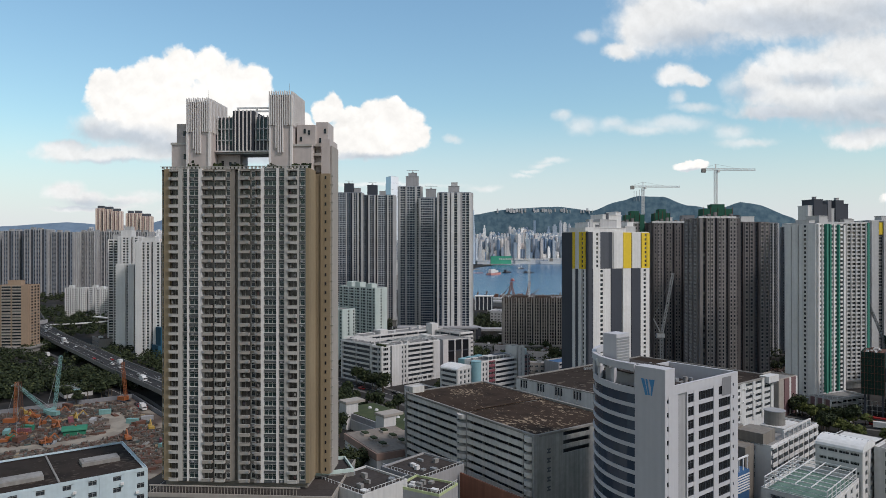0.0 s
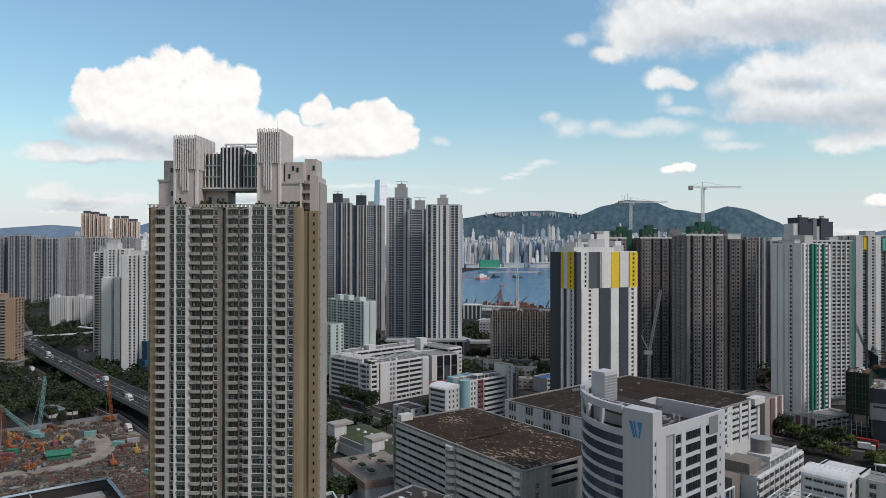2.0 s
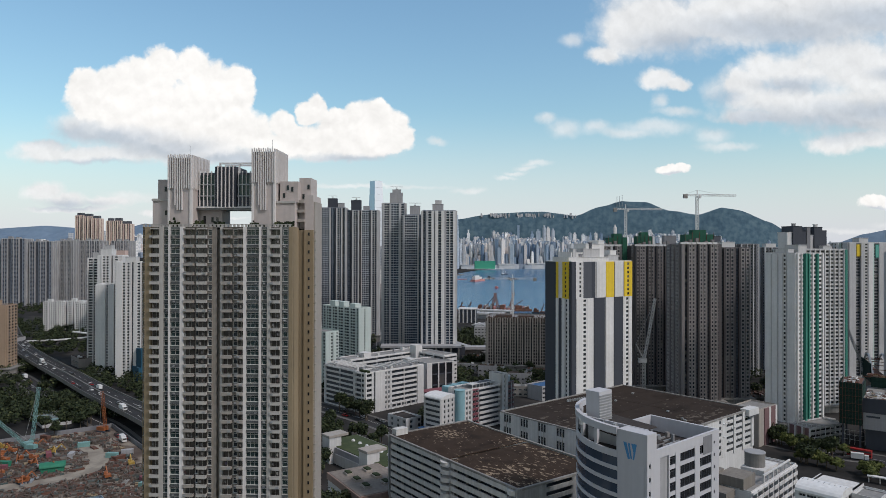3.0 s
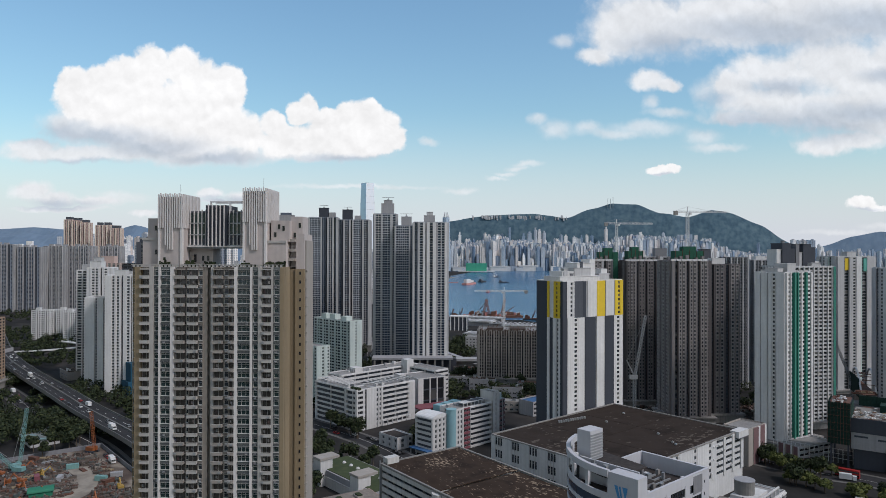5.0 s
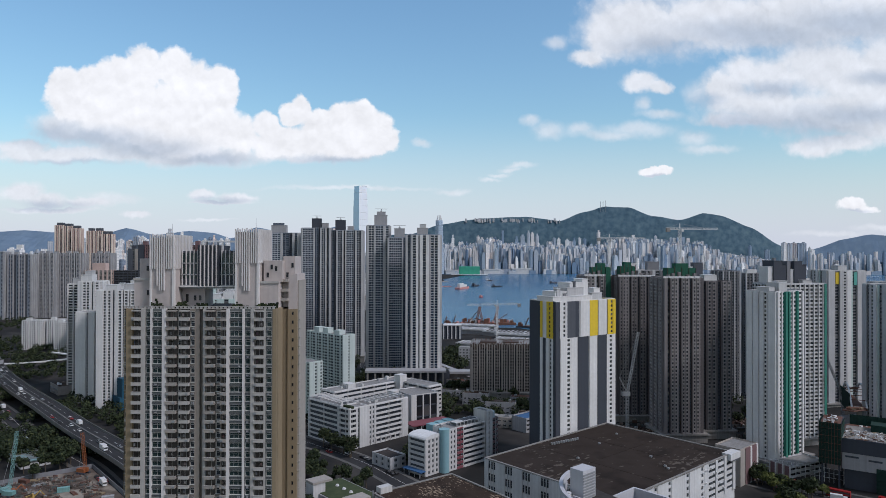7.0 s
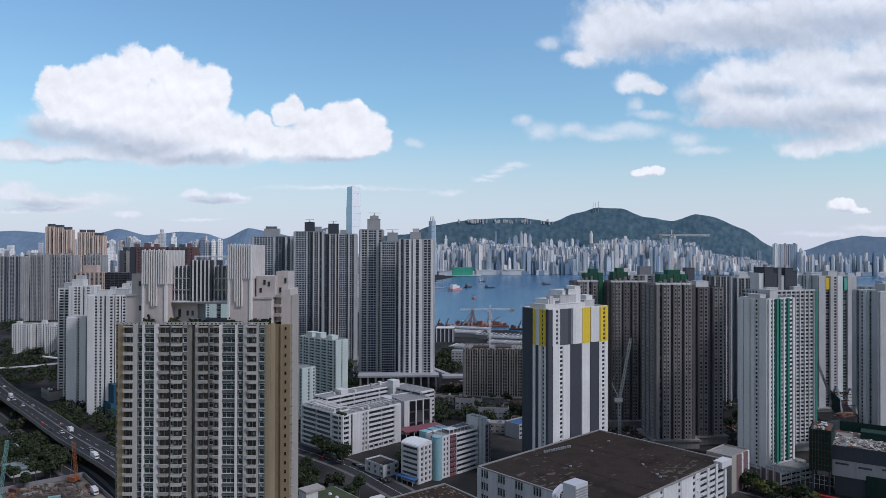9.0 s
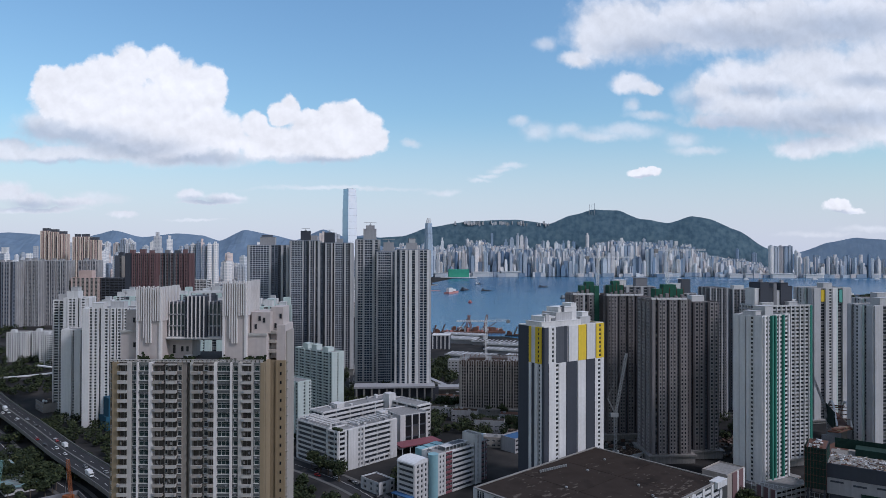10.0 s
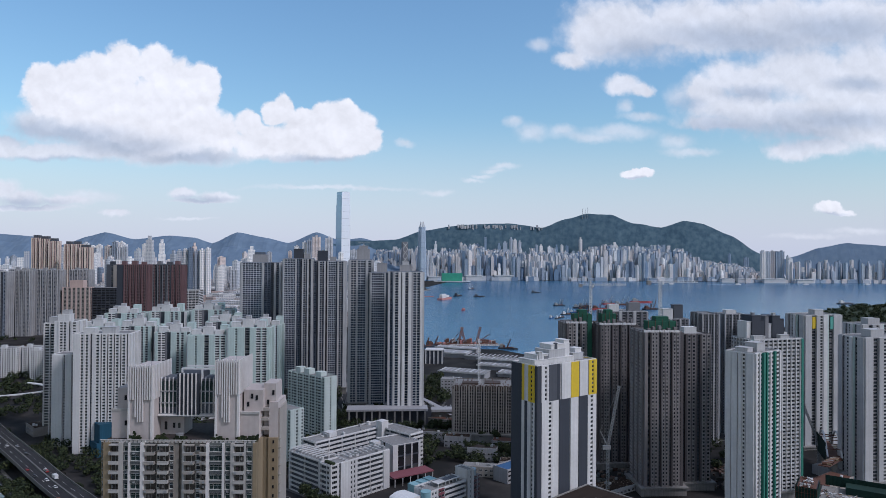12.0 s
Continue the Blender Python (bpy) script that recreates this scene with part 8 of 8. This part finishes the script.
# Forest tones with blue distance haze mixed in, paler for the farther ranges.
HILL = ramp_material("hazed_forest", [(.32, (.042, .088, .125)), (.46, (.060, .112, .150)), (.56, (.078, .135, .172)), (.72, (.105, .165, .195))], .95, by="noise", scale=.03, detail=15)
HILLF = ramp_material("hazed_farther_forest", [(.30, (.105, .160, .235)), (.6, (.130, .190, .265)), (.8, (.155, .215, .285))], .95, by="noise", scale=.02, detail=10)
ridge("hill_range", "haze-blue wooded hill range beyond the city", [(-.75, .010), (-.66, .020), (-.563, .026), (-.516, .023), (-.477, .011), (-.44, .024), (-.418, .030), (-.375, .020), (-.327, .026), (-.291, .023), (-.266, .015), (-.23, .031), (-.189, .024), (-.156, .016), (-.115, .033), (-.082, .022), (-.048, .025), (-.02, .018), (.02, .018)], 4840, 500, 3, HILLF)
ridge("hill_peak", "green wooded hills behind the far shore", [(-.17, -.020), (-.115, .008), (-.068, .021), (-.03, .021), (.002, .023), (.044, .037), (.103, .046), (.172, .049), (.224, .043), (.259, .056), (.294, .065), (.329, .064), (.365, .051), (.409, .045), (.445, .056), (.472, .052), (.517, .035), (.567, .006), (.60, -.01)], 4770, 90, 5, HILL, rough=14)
ridge("hill_west", "haze-blue wooded hill at the harbour mouth", [(.60, -.004), (.618, .001), (.664, .016), (.71, .024), (.74, .022), (.774, .020), (.842, .012), (.95, .018)], 4600, 100, 9, HILLF)
mast = Geo()
for u in (.286, .290, .294):
    mast.beam((u * 4760, 4760, 430), (u * 4760, 4760, 506 + 10 * math.sin(u * 900)), 2.2)
solid("radio_masts", mast, STEEL, "thin radio masts on the hill top", "mast")

# ---- far city ----
def far_mesh(kind):
    """Unit tower (1 x 1 x 1) with some shape, to be stretched to size."""
    g = Geo()
    if kind == 0:
        g.box(-.5, .5, -.5, .5, 0, .96).box(-.25, .25, -.25, .25, .96, 1)
    elif kind == 1:
        g.prism([(-.5, -.2), (-.2, -.2), (-.2, -.5), (.2, -.5), (.2, -.2), (.5, -.2), (.5, .2), (.2, .2), (.2, .5), (-.2, .5), (-.2, .2), (-.5, .2)], 0, .97).box(-.2, .1, -.2, .2, .97, 1)
    elif kind == 2:
        g.box(-.5, .5, -.5, .5, 0, .7).box(-.4, .4, -.4, .4, .7, .92).box(-.2, .2, -.2, .2, .92, 1)
    elif kind == 3:
        for k in range(3):
            g.box(-.5 + k * .36, -.5 + k * .36 + .26, -.5, .5, 0, .94 + .03 * (k % 2))
        g.box(-.48, .46, -.3, .4, 0, .92)
    elif kind == 4:
        g.tube(0, 0, 0, .95, .5, 10).tube(0, 0, .95, 1, .25, 8)
    else:
        g.box(-.5, .5, -.5, .5, 0, .25).box(-.42, .42, -.42, .42, .25, 1)
    return g


def storey_mat(name, stops, by="object", haze=0.0):
    """Pale far walls with faint storeys."""
    m = ramp_material(name, stops, .75, by=by, spec=.3)
    t = m.node_tree
    b = t.nodes["Principled BSDF"]
    src = b.inputs["Base Color"].links[0].from_socket
    geo = t.nodes.new("ShaderNodeNewGeometry")
    sep = t.nodes.new("ShaderNodeSeparateXYZ")
    t.links.new(geo.outputs["Position"], sep.inputs[0])
    br = t.nodes.new("ShaderNodeTexBrick")
    cmb = t.nodes.new("ShaderNodeCombineXYZ")
    add = t.nodes.new("ShaderNodeMath")
    add.operation = "ADD"
    t.links.new(sep.outputs[0], add.inputs[0])
    t.links.new(sep.outputs[1], add.inputs[1])
    t.links.new(add.outputs[0], cmb.inputs[0])
    t.links.new(sep.outputs[2], cmb.inputs[1])
    t.links.new(cmb.outputs[0], br.inputs["Vector"])
    br.offset = 0
    for k, v in (("Scale", 1.0), ("Brick Width", 7.0), ("Row Height", 6.6), ("Mortar Size", 1.5), ("Mortar Smooth", .3)):
        br.inputs[k].default_value = v
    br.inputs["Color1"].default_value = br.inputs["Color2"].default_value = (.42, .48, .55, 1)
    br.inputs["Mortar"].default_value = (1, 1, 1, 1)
    mx = t.nodes.new("ShaderNodeMix")
    mx.data_type, mx.blend_type = "RGBA", "MULTIPLY"
    mx.inputs[0].default_value = .8
    t.links.new(src, mx.inputs[6])
    t.links.new(br.outputs[0], mx.inputs[7])
    t.links.new(mx.outputs[2], b.inputs["Base Color"])
    return m


# Assorted far-shore wall tones, with distance haze put into the colours.
HAZESTOPS = [(0, (.20, .29, .40)), (.14, (.36, .42, .49)), (.3, (.56, .57, .59)), (.44, (.84, .80, .76)), (.56, (.62, .55, .52)), (.66, (.92, .90, .87)), (.78, (.44, .51, .58)), (.88, (.13, .20, .30)), (1, (.66, .66, .68))]
ISLE = storey_mat("hazed_shore_walls", HAZESTOPS)
ISLE_S = storey_mat("hazed_shore_walls_joined", HAZESTOPS, "island")
# Inner-city whites are raised so the colour carries that district's sunlight.
KOWL = storey_mat("sunlit_city_walls", [(0, (.36, .39, .44)), (.22, (.74, .71, .68)), (.48, (.90, .87, .84)), (.64, (.70, .54, .47)), (.74, (.86, .84, .82)), (.86, (.20, .25, .32)), (1, (.80, .78, .77))])
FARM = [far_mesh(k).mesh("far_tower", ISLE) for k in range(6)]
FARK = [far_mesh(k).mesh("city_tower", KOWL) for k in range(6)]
rng = random.Random(17)


def far_tower(name, label, meshes, x, y, w, d, h, z=BASE, k=None, group="", rot=None):
    ob = new(name, meshes[rng.randrange(6) if k is None else k])
    ob.matrix_basis = pose(x, y, z, 0, 0, rng.choice((0, 0, 12, -15, 30)) if rot is None else rot) @ Matrix.Diagonal((w, d, h - z, 1))
    return tagged(ob, label, "tower", group)


def skyline(u):
    """Usual roof height of the far shore along its bearing."""
    base = 196 + 20 * math.sin(u * 19 + .6) + 12 * math.sin(u * 61 + 1)
    if u < .10:
        base *= .86
    if u > .40:
        base -= 110 * (u - .40) / .14
    return base


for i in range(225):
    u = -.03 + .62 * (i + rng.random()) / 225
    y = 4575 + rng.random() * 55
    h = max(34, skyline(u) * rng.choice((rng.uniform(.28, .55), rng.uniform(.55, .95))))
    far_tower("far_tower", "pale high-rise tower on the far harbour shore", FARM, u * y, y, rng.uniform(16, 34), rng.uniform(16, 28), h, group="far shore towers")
back = Geo()
for i in range(900):      # clusters of alike towers climb the slope behind
    u0, y0, n = -.03 + .62 * rng.random(), 4636 + rng.random() * 60, rng.choice((1, 1, 2, 3, 4))
    h = max(46, skyline(u0) * (rng.uniform(.62, .98) + (y0 - 4640) / 60 * .22))
    w = rng.uniform(5.5, 9.5)
    for k in range(n):
        x = u0 * y0 + k * w * 2.35
        back.at((x, y0), rng.choice((0, 18, -18))).box(-w, w, -w, w, BASE, h + 4 * (k % 2)).box(-w * .4, w * .4, -w * .4, w * .4, h + 4 * (k % 2), h + 8)
back.at()
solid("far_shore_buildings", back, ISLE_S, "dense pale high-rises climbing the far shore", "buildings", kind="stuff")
for i in range(110):      # towers at the harbour mouth
    u = .61 + .26 * (i + rng.random()) / 110
    y = 4395 + rng.random() * 60
    far_tower("far_tower", "pale slim tower near the harbour mouth", FARM, u * y, y, rng.uniform(14, 26), 18, rng.uniform(60, 150) * (1.3 if rng.random() < .1 else 1), group="harbour mouth towers")
for k in range(5):
    far_tower("far_tower", "broad dark grey tower block by the water", FARM, (.572 + k * .0075) * 4440, 4440, 30, 24, 216 - 6 * (k % 2), k=3, group="dark far blocks")
for u, h, w in ((.283, 296, 26), (.062, 258, 24), (.100, 262, 26), (.106, 240, 26), (.137, 290, 18), (.158, 250, 30), (.167, 262, 30), (.176, 290, 24), (.182, 280, 24), (.189, 268, 26), (.336, 262, 22), (.371, 262, 20), (.405, 246, 26), (.413, 246, 26), (.421, 240, 26), (.455, 196, 18), (.518, 192, 26), (.545, 168, 34), (.235, 240, 26), (.246, 240, 22), (.254, 244, 22), (.262, 240, 22), (.215, 244, 22), (.222, 240, 22)):
    far_tower("far_tower", "taller slim tower above the far shore skyline", FARM, u * 4690, 4690, w, 16, h, group="far shore towers", rot=0)
villas = Geo()
for i in range(60):
    u = rng.choice((.078, .105, .118, .140, .150, .168, .185, .21)) + rng.gauss(0, .008)
    w = rng.uniform(2, 7)
    top = EYE2 + .0462 * 4770 + rng.uniform(-14, 3)
    villas.at((u * 4766, 4766 - rng.uniform(0, 6)), rng.uniform(-20, 20)).box(-w, w, -3, 4, top - 22, top)
villas.at()
solid("hillside_houses", villas, OFFWHITE, "white villas and flats along the wooded ridge", "houses", kind="stuff")
for row, (u, w, h) in enumerate(((.545, 130, 16), (.565, 100, 14), (.59, 150, 18), (.515, 90, 12), (.64, 120, 14), (.12, 110, 22), (.165, 130, 26), (.06, 80, 14), (.40, 120, 10))):
    y = (4540 if u < .5 else 4400 if u < .58 else 4330) + row * 3
    ob = thing("ferry_terminal", "long white terminal building on the far quay", "terminal", u * y, y, 0, 0, "far quay terminals")
    part("hall", Geo().box(-w / 2, w / 2, -14, 14, -14, h * .7), WHITE, ob)
    part("roof", Geo().box(-w / 2 - 3, w / 2 + 3, -17, 17, h * .7, h), WHITE, ob)
quay = Geo()
for i in range(120):
    u = rng.uniform(0, .85)
    y = 4538 if u < .55 else 4335
    quay.at((u * y, y + rng.uniform(0, 20))).box(-rng.uniform(6, 30), rng.uniform(6, 30), 0, 14, -14, rng.uniform(6, 20))
quay.at()
solid("quay_sheds", quay, ISLE_S, "low pale sheds along the far quay", "sheds", kind="stuff")

# the two landmark skyscrapers
MIRRORF = material("mirror_facade", (.36, .47, .62), .2, .45, stain=.08, vary=.05, bump=0)
# Paler copy for the right-hand face: its brightness is put into the colour.
MIRROR_LIT = material("lit_mirror_facade", (.80, .83, .87), .35, .1, stain=.06, vary=.04, bump=0)
tallest = thing("skyscraper", "very tall glass skyscraper with mirror-like faces", "skyscraper", -341, 4485, 0, 38)
for k in range(13):
    z0, z1 = k * 44.2 if k else BASE, 44.2 + k * 44.2 - .8
    s = 34.5 if k < 10 else 34.5 - (k - 9) * 1.3
    part("facade", Geo().box(-s, -s + 1, -s + 1, s, z0, z1), MIRRORF, tallest)
    part("facade", Geo().box(-s, s, -s, -s + 1, z0, z1), MIRROR_LIT, tallest)
    part("facade", Geo().box(s - 1, s, -s + 1, s, z0, z1), MIRRORF, tallest)
    part("facade", Geo().box(-s + 1, s - 1, s - 1, s, z0, z1), MIRRORF, tallest)
    part("floor_band", Geo().box(-s + 1, s - 1, -s + 1, s - 1, z0, z1), DARKGREY, tallest)
    part("belt", Geo().box(-s + .4, s - .4, -s + .4, s - .4, z1, z1 + .8), MIDGREY, tallest)
clawed = thing("skyscraper", "tall pale skyscraper with a clawed crown", "skyscraper", 186, 4500, 0, 20)
for k in range(10):
    z0, z1 = k * 35 if k else BASE, k * 35 + 34
    s = 27 - (0 if k < 4 else (k - 3) * 1.1)
    part("storey_block", Geo().prism([(-s, -s * .6), (-s * .6, -s), (s * .6, -s), (s, -s * .6), (s, s * .6), (s * .6, s), (-s * .6, s), (-s, s * .6)], z0, z1), storey_mat("slim_storeys", [(0, (.40, .48, .56)), (1, (.46, .54, .62))]) if k == 0 else clawed.children[0].data.materials[0], clawed)
for k in range(8):
    a = k * math.pi / 4 + .3
    part("claw", Geo().beam((17 * math.cos(a), 17 * math.sin(a), 346), (10 * math.cos(a), 10 * math.sin(a), 384), 4.5, w2=1.5), WHITE, clawed)
for x, y, w, h, lab in ((-478, 3820, 30, 258, "slim grey tower beside the skyscraper"), (-505, 3830, 26, 245, "slim grey tower beside the skyscraper"), (-442, 3850, 46, 278, "tall mirror-glass tower beside the skyscraper"), (-372, 3860, 44, 272, "tall mirror-glass tower beside the skyscraper"), (-545, 3800, 26, 220, "slim grey tower near the skyscraper"), (-232, 3880, 40, 200, "grey tower near the skyscraper"), (-590, 3850, 22, 190, "slim cream tower near the skyscraper"), (-190, 3900, 36, 215, "grey tower near the skyscraper")):
    ob = far_tower("city_tower", lab, FARK, x, y, w, w * .8, h, k=3, rot=10)
bank = thing("bank_tower", "grey bank tower with white diagonal bracing", "tower", 70, 4480, 0, 12)
part("body", Geo().box(-18, 18, -18, 18, BASE, 246), MIDGREY, bank)
for k in range(4):
    part("brace", Geo().beam((-18, -19, 60 + k * 46), (18, -19, 106 + k * 46), 3), WHITE, bank)
    part("brace", Geo().beam((18, -19, 60 + k * 46), (-18, -19, 106 + k * 46), 3), WHITE, bank)

# inner city towards the hills
for i in range(300):
    y = rng.uniform(2350, 4050)
    u = rng.uniform(-.60, -.015)
    if y < 2900 and -.34 < u < -.20:
        continue
    h = min(rng.uniform(50, 150) * (1.3 if rng.random() < .15 else 1), 172 + y * .012)
    far_tower("city_tower", "pale apartment tower in the inner city", FARK, u * y, y, rng.uniform(18, 40), rng.uniform(18, 34), h, group="inner city towers")
for i in range(24):
    u = -.44 + .09 * rng.random()
    far_tower("city_tower", "white slab tower on the slope below the hills", FARK, u * 4300, 4200 + 60 * rng.random(), rng.uniform(24, 40), 20, rng.uniform(190, 245), k=3, group="hillside slabs")
for k in range(6):
    far_tower("city_tower", "tall cream slab tower in the inner city", FARK, -812 + k * 21, 2600 + 6 * (k % 2), 18, 30, 180 + 5 * (k % 3), k=1, group="cream slabs", rot=0)
for x, y, w, h in ((-1170, 3300, 36, 246), (-1120, 3320, 30, 230), (-960, 3300, 22, 215), (-930, 2900, 26, 176), (-690, 3300, 40, 200)):
    far_tower("city_tower", "taller grey tower in the inner city", FARK, x, y, w, w, h, k=2, group="inner city towers")
lows = Geo()
for i in range(1500):
    y = rng.uniform(1650, 4000)
    u = rng.uniform(-.66, -.01)
    w = rng.uniform(8, 26)
    lows.at((u * y, y), rng.uniform(-20, 20)).box(-w, w, -w * .6, w * .6, BASE, rng.uniform(8, 46) if not -.36 < u < -.17 else rng.uniform(4, 16))
lows.at()
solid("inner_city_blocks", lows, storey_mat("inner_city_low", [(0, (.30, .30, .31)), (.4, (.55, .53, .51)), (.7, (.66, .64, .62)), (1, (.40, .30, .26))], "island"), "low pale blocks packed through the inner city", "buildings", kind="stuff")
PLACE[0] = DOWN
woods("rail_land_trees", "scattered trees on the open railway lands", [(-640, -300, 1700, 2300, 150), (-1000, -500, 2300, 2600, 60)], 31)
rl = Geo()
for i in range(40):
    x, y, w = rng.uniform(-640, -300), rng.uniform(1700, 2300), rng.uniform(20, 60)
    rl.at((x, y), 30).box(-w, w, -6, 6, .02 + i * .004, .06 + i * .004)
rl.at()
solid("sandy_lots", rl, DIRT, "sandy open lots and tracks", "lots", kind="stuff")

# ---- boats ----
PLACE[0] = SEA
def hull(g, L, W, h, z=-4.0):
    poly = [(-L / 2, -W / 2), (L * .32, -W / 2), (L / 2, 0), (L * .32, W / 2), (-L / 2, W / 2)]
    g.prism(poly, z - .5, z + h)
    return g


def boat(name, label, x, y, rot, L, W, hullm, housem, masts=0, long_house=.25):
    ob = thing(name, label, "boat", x, y, 0, rot, "harbour boats")
    part("hull", hull(Geo(), L, W, L * .055 + .8), hullm, ob)
    z = -4 + L * .055 + .8
    part("wheelhouse", Geo().box(-L * .42, -L * .42 + L * long_house, -W * .32, W * .32, z, z + L * .07 + 1.6).box(-L * .4, -L * .4 + L * long_house * .6, -W * .25, W * .25, z + L * .07 + 1.6, z + L * .11 + 2.6), housem, ob)
    part("deck_cargo", Geo().box(-L * .08, L * .26, -W * .34, W * .34, z, z + 1.2), RUST, ob)
    for k in range(masts):
        s = -.05 + .22 * k
        dk = part("derrick", lattice(Geo(), (L * s, 0, z), (L * (s + .16), 0, z + L * .42), 1.6, 8, .4), housem, ob)
        part("derrick_mast", Geo().beam((L * s, 0, z), (L * s, 0, z + L * .26), .8), hullm, dk)
    return ob


REDH = material("red_hull", (.34, .06, .06), stain=.3)
PINKH = material("faded_red_hull", (.45, .20, .18), stain=.3)
DARKH = material("dark_hull", (.03, .035, .045), stain=.3)
boat("barge", "faded red and white work barge on the water", 196, 2530, 62, 110, 20, PINKH, WHITE, 0, .6)
boat("barge", "dark barge beside the red barge", 262, 2720, 60, 60, 16, DARKH, DARKGREY)
boat("launch", "small red and white boat on the water", 214, 2049, 70, 22, 9, REDH, PINKH, 0, .7)
boat("barge", "low dark barge on the water", 344, 2680, 4, 44, 11, DARKH, DARKGREY)
boat("junk", "small boat with a tall mast on the water", 380, 3250, 10, 34, 10, DARKH, WHITE, 1)
boat("barge", "long low barge far across the water", 640, 2980, 2, 44, 11, DARKH, DARKGREY)
for x, y, rot, L, hm, wm, n, lab in ((560, 2230, 20, 46, DARKH, STEEL, 2, "grey crane barge with twin derricks"), (608, 2130, -8, 58, DARKH, STEEL, 1, "dark derrick barge on the water"), (655, 2080, 5, 60, REDH, RUST, 1, "rust-red derrick barge on the water"), (430, 1800, 60, 30, BLUEP, WHITE, 0, "blue and white work boat"), (446, 1790, 50, 28, DARKH, WHITE, 0, "dark work boat with a white wheelhouse"),
                                     (462, 1815, 40, 26, DARKH, WHITE, 0, "dark work boat with a white wheelhouse"), (472, 1700, 10, 34, BLUEP, LIGHTBLUE, 0, "pale blue launch on the water"), (735, 2000, 15, 56, DARKH, RUST, 2, "dark derrick barge with rusty booms"), (790, 2260, 0, 64, RUST, STEEL, 2, "rusty derrick barge on the water"), (820, 2080, 20, 60, DARKH, RUST, 2, "dark derrick barge on the water"), (900, 2380, 3, 80, REDH, STEEL, 0, "long red-brown barge on the water"),
                                     (600, 1640, 30, 40, DARKH, WHITE, 0, "dark work boat near the towers"), (1650, 2330, 5, 66, DARKGREY, WHITE, 0, "grey and white ship at anchor"), (585, 2010, 12, 52, DARKH, RUST, 2, "dark derrick barge with rusty booms"), (640, 2200, -12, 50, DARKH, STEEL, 2, "grey crane barge with twin derricks"), (700, 2120, 30, 46, RUST, RUST, 1, "rusty derrick barge on the water"), (500, 1900, 20, 40, DARKH, WHITE, 1, "dark work boat with a white wheelhouse"), (540, 1960, -15, 36, BLUEP, WHITE, 0, "blue and white work boat"), (760, 2300, 8, 60, REDH, STEEL, 1, "rust-red derrick barge on the water"), (690, 1930, 40, 34, DARKH, WHITE, 1, "dark work boat near the towers"), (520, 1120, 40, 30, DARKH, WHITE, 0, "work boat moored in the inlet"), (700, 985, 10, 30, REDH, WHITE, 0, "red work boat moored in the inlet")):
    boat("work_boat", lab, x, y, rot, L, L * .26, hm, wm, n)
db = thing("derrick_barge", "large rusty derrick barge moored at the quay", "barge", 140, 1272, 0, 4)
part("hull", Geo().box(-58, 58, -16, 16, -5, -.4), RUST, db)
for x, lean in ((-18, 9), (-4, -8), (18, 7)):
    part("derrick", lattice(Geo(), (x, -4, -.4), (x + lean, -4, 30), 3.2, 8, .7), material("rust_pink_steel", (.24, .13, .11), stain=.4), db)
for k in range(46):
    x, y = rng.uniform(-54, 52), rng.uniform(-13, 12)
    part("deck_gear", Geo().box(x, x + rng.uniform(2, 9), y, y + rng.uniform(2, 5), -.4, rng.uniform(1, 8)), rng.choice((RUST, PINKH, WHITE, STEEL, RUST)), db)
part("boom", Geo().beam((22, 0, 2), (44, 0, 16), 1.2), RUST, db)
part("boom", Geo().beam((-30, 0, 2), (-12, 0, 24), 1.0), RUST, db)
for x, y, rot in ((62, 1240, 20), (80, 1262, 10), (210, 1215, -20)):
    boat("work_boat", "dark work boat moored by the quay", x, y, rot, 36, 10, DARKH, rng.choice((WHITE, RUST)), 1)
gs = thing("netted_station", "building wrapped in bright green netting on a spit", "construction block", 352, 4060, 0, 0)
part("netting", Geo().box(-62, 62, -25, 25, 0, 50), material("bright_green_netting", (.05, .30, .20), .9, stain=.3), gs)
part("apron", Geo().box(-110, 110, -40, 40, 0, 3), WHITE, gs)
jt = thing("breakwater", "low stone breakwater beside the open water", "breakwater", 100, 3000, 0, 0)
part("wall", Geo().beam((-40, -100, -3), (70, 180, -3), 14, 4), CONCRETE, jt)
part("jetty", Geo().box(-60, 60, -320, -306, -5, -2), PINKH, jt)
WAKE = material("wake_foam", (.62, .66, .70), .6, stain=.4, streak=False)
for x, y, L in ((2050, 3850, 150), (2480, 3860, 130), (1650, 3870, 90), (2900, 3900, 120)):
    ob = thing("ferry", "white fast ferry trailing a wake", "boat", x, y, 0, 2, "fast ferries")
    part("hull", hull(Geo(), 34, 10, 5), WHITE, ob)
    part("cabin", Geo().box(-14, 8, -4, 4, 1, 5), WHITE, ob)
    w = Geo()
    w.face(*[w.p(*q) for q in ((-16, -3, -3.94), (-16, 3, -3.94), (-L * 1.2, 9, -3.94), (-L * 1.2, -9, -3.94))])
    part("wake", w, WAKE, ob)

# ---- clutter of the building site between the brown towers ----
PLACE[0] = DOWN
rng = random.Random(41)
cl = Geo()
for i in range(700):
    x, y = rng.uniform(140, 262), rng.uniform(462, 560)
    s = rng.uniform(.5, 2.6)
    cl.at((x, y), rng.uniform(0, 180)).box(-s, s, -s * .35, s * .35, 0, rng.uniform(.3, 2.4))
cl.at()
solid("tower_site_debris", cl, ramp_material("dark_debris", [(0, (.05, .035, .03)), (.35, (.10, .055, .04)), (.6, (.16, .14, .12)), (.85, (.05, .06, .055)), (1, (.24, .22, .20))], .9, by="island"), "dark heaps of timber and steel between the brown towers", "debris", kind="stuff")
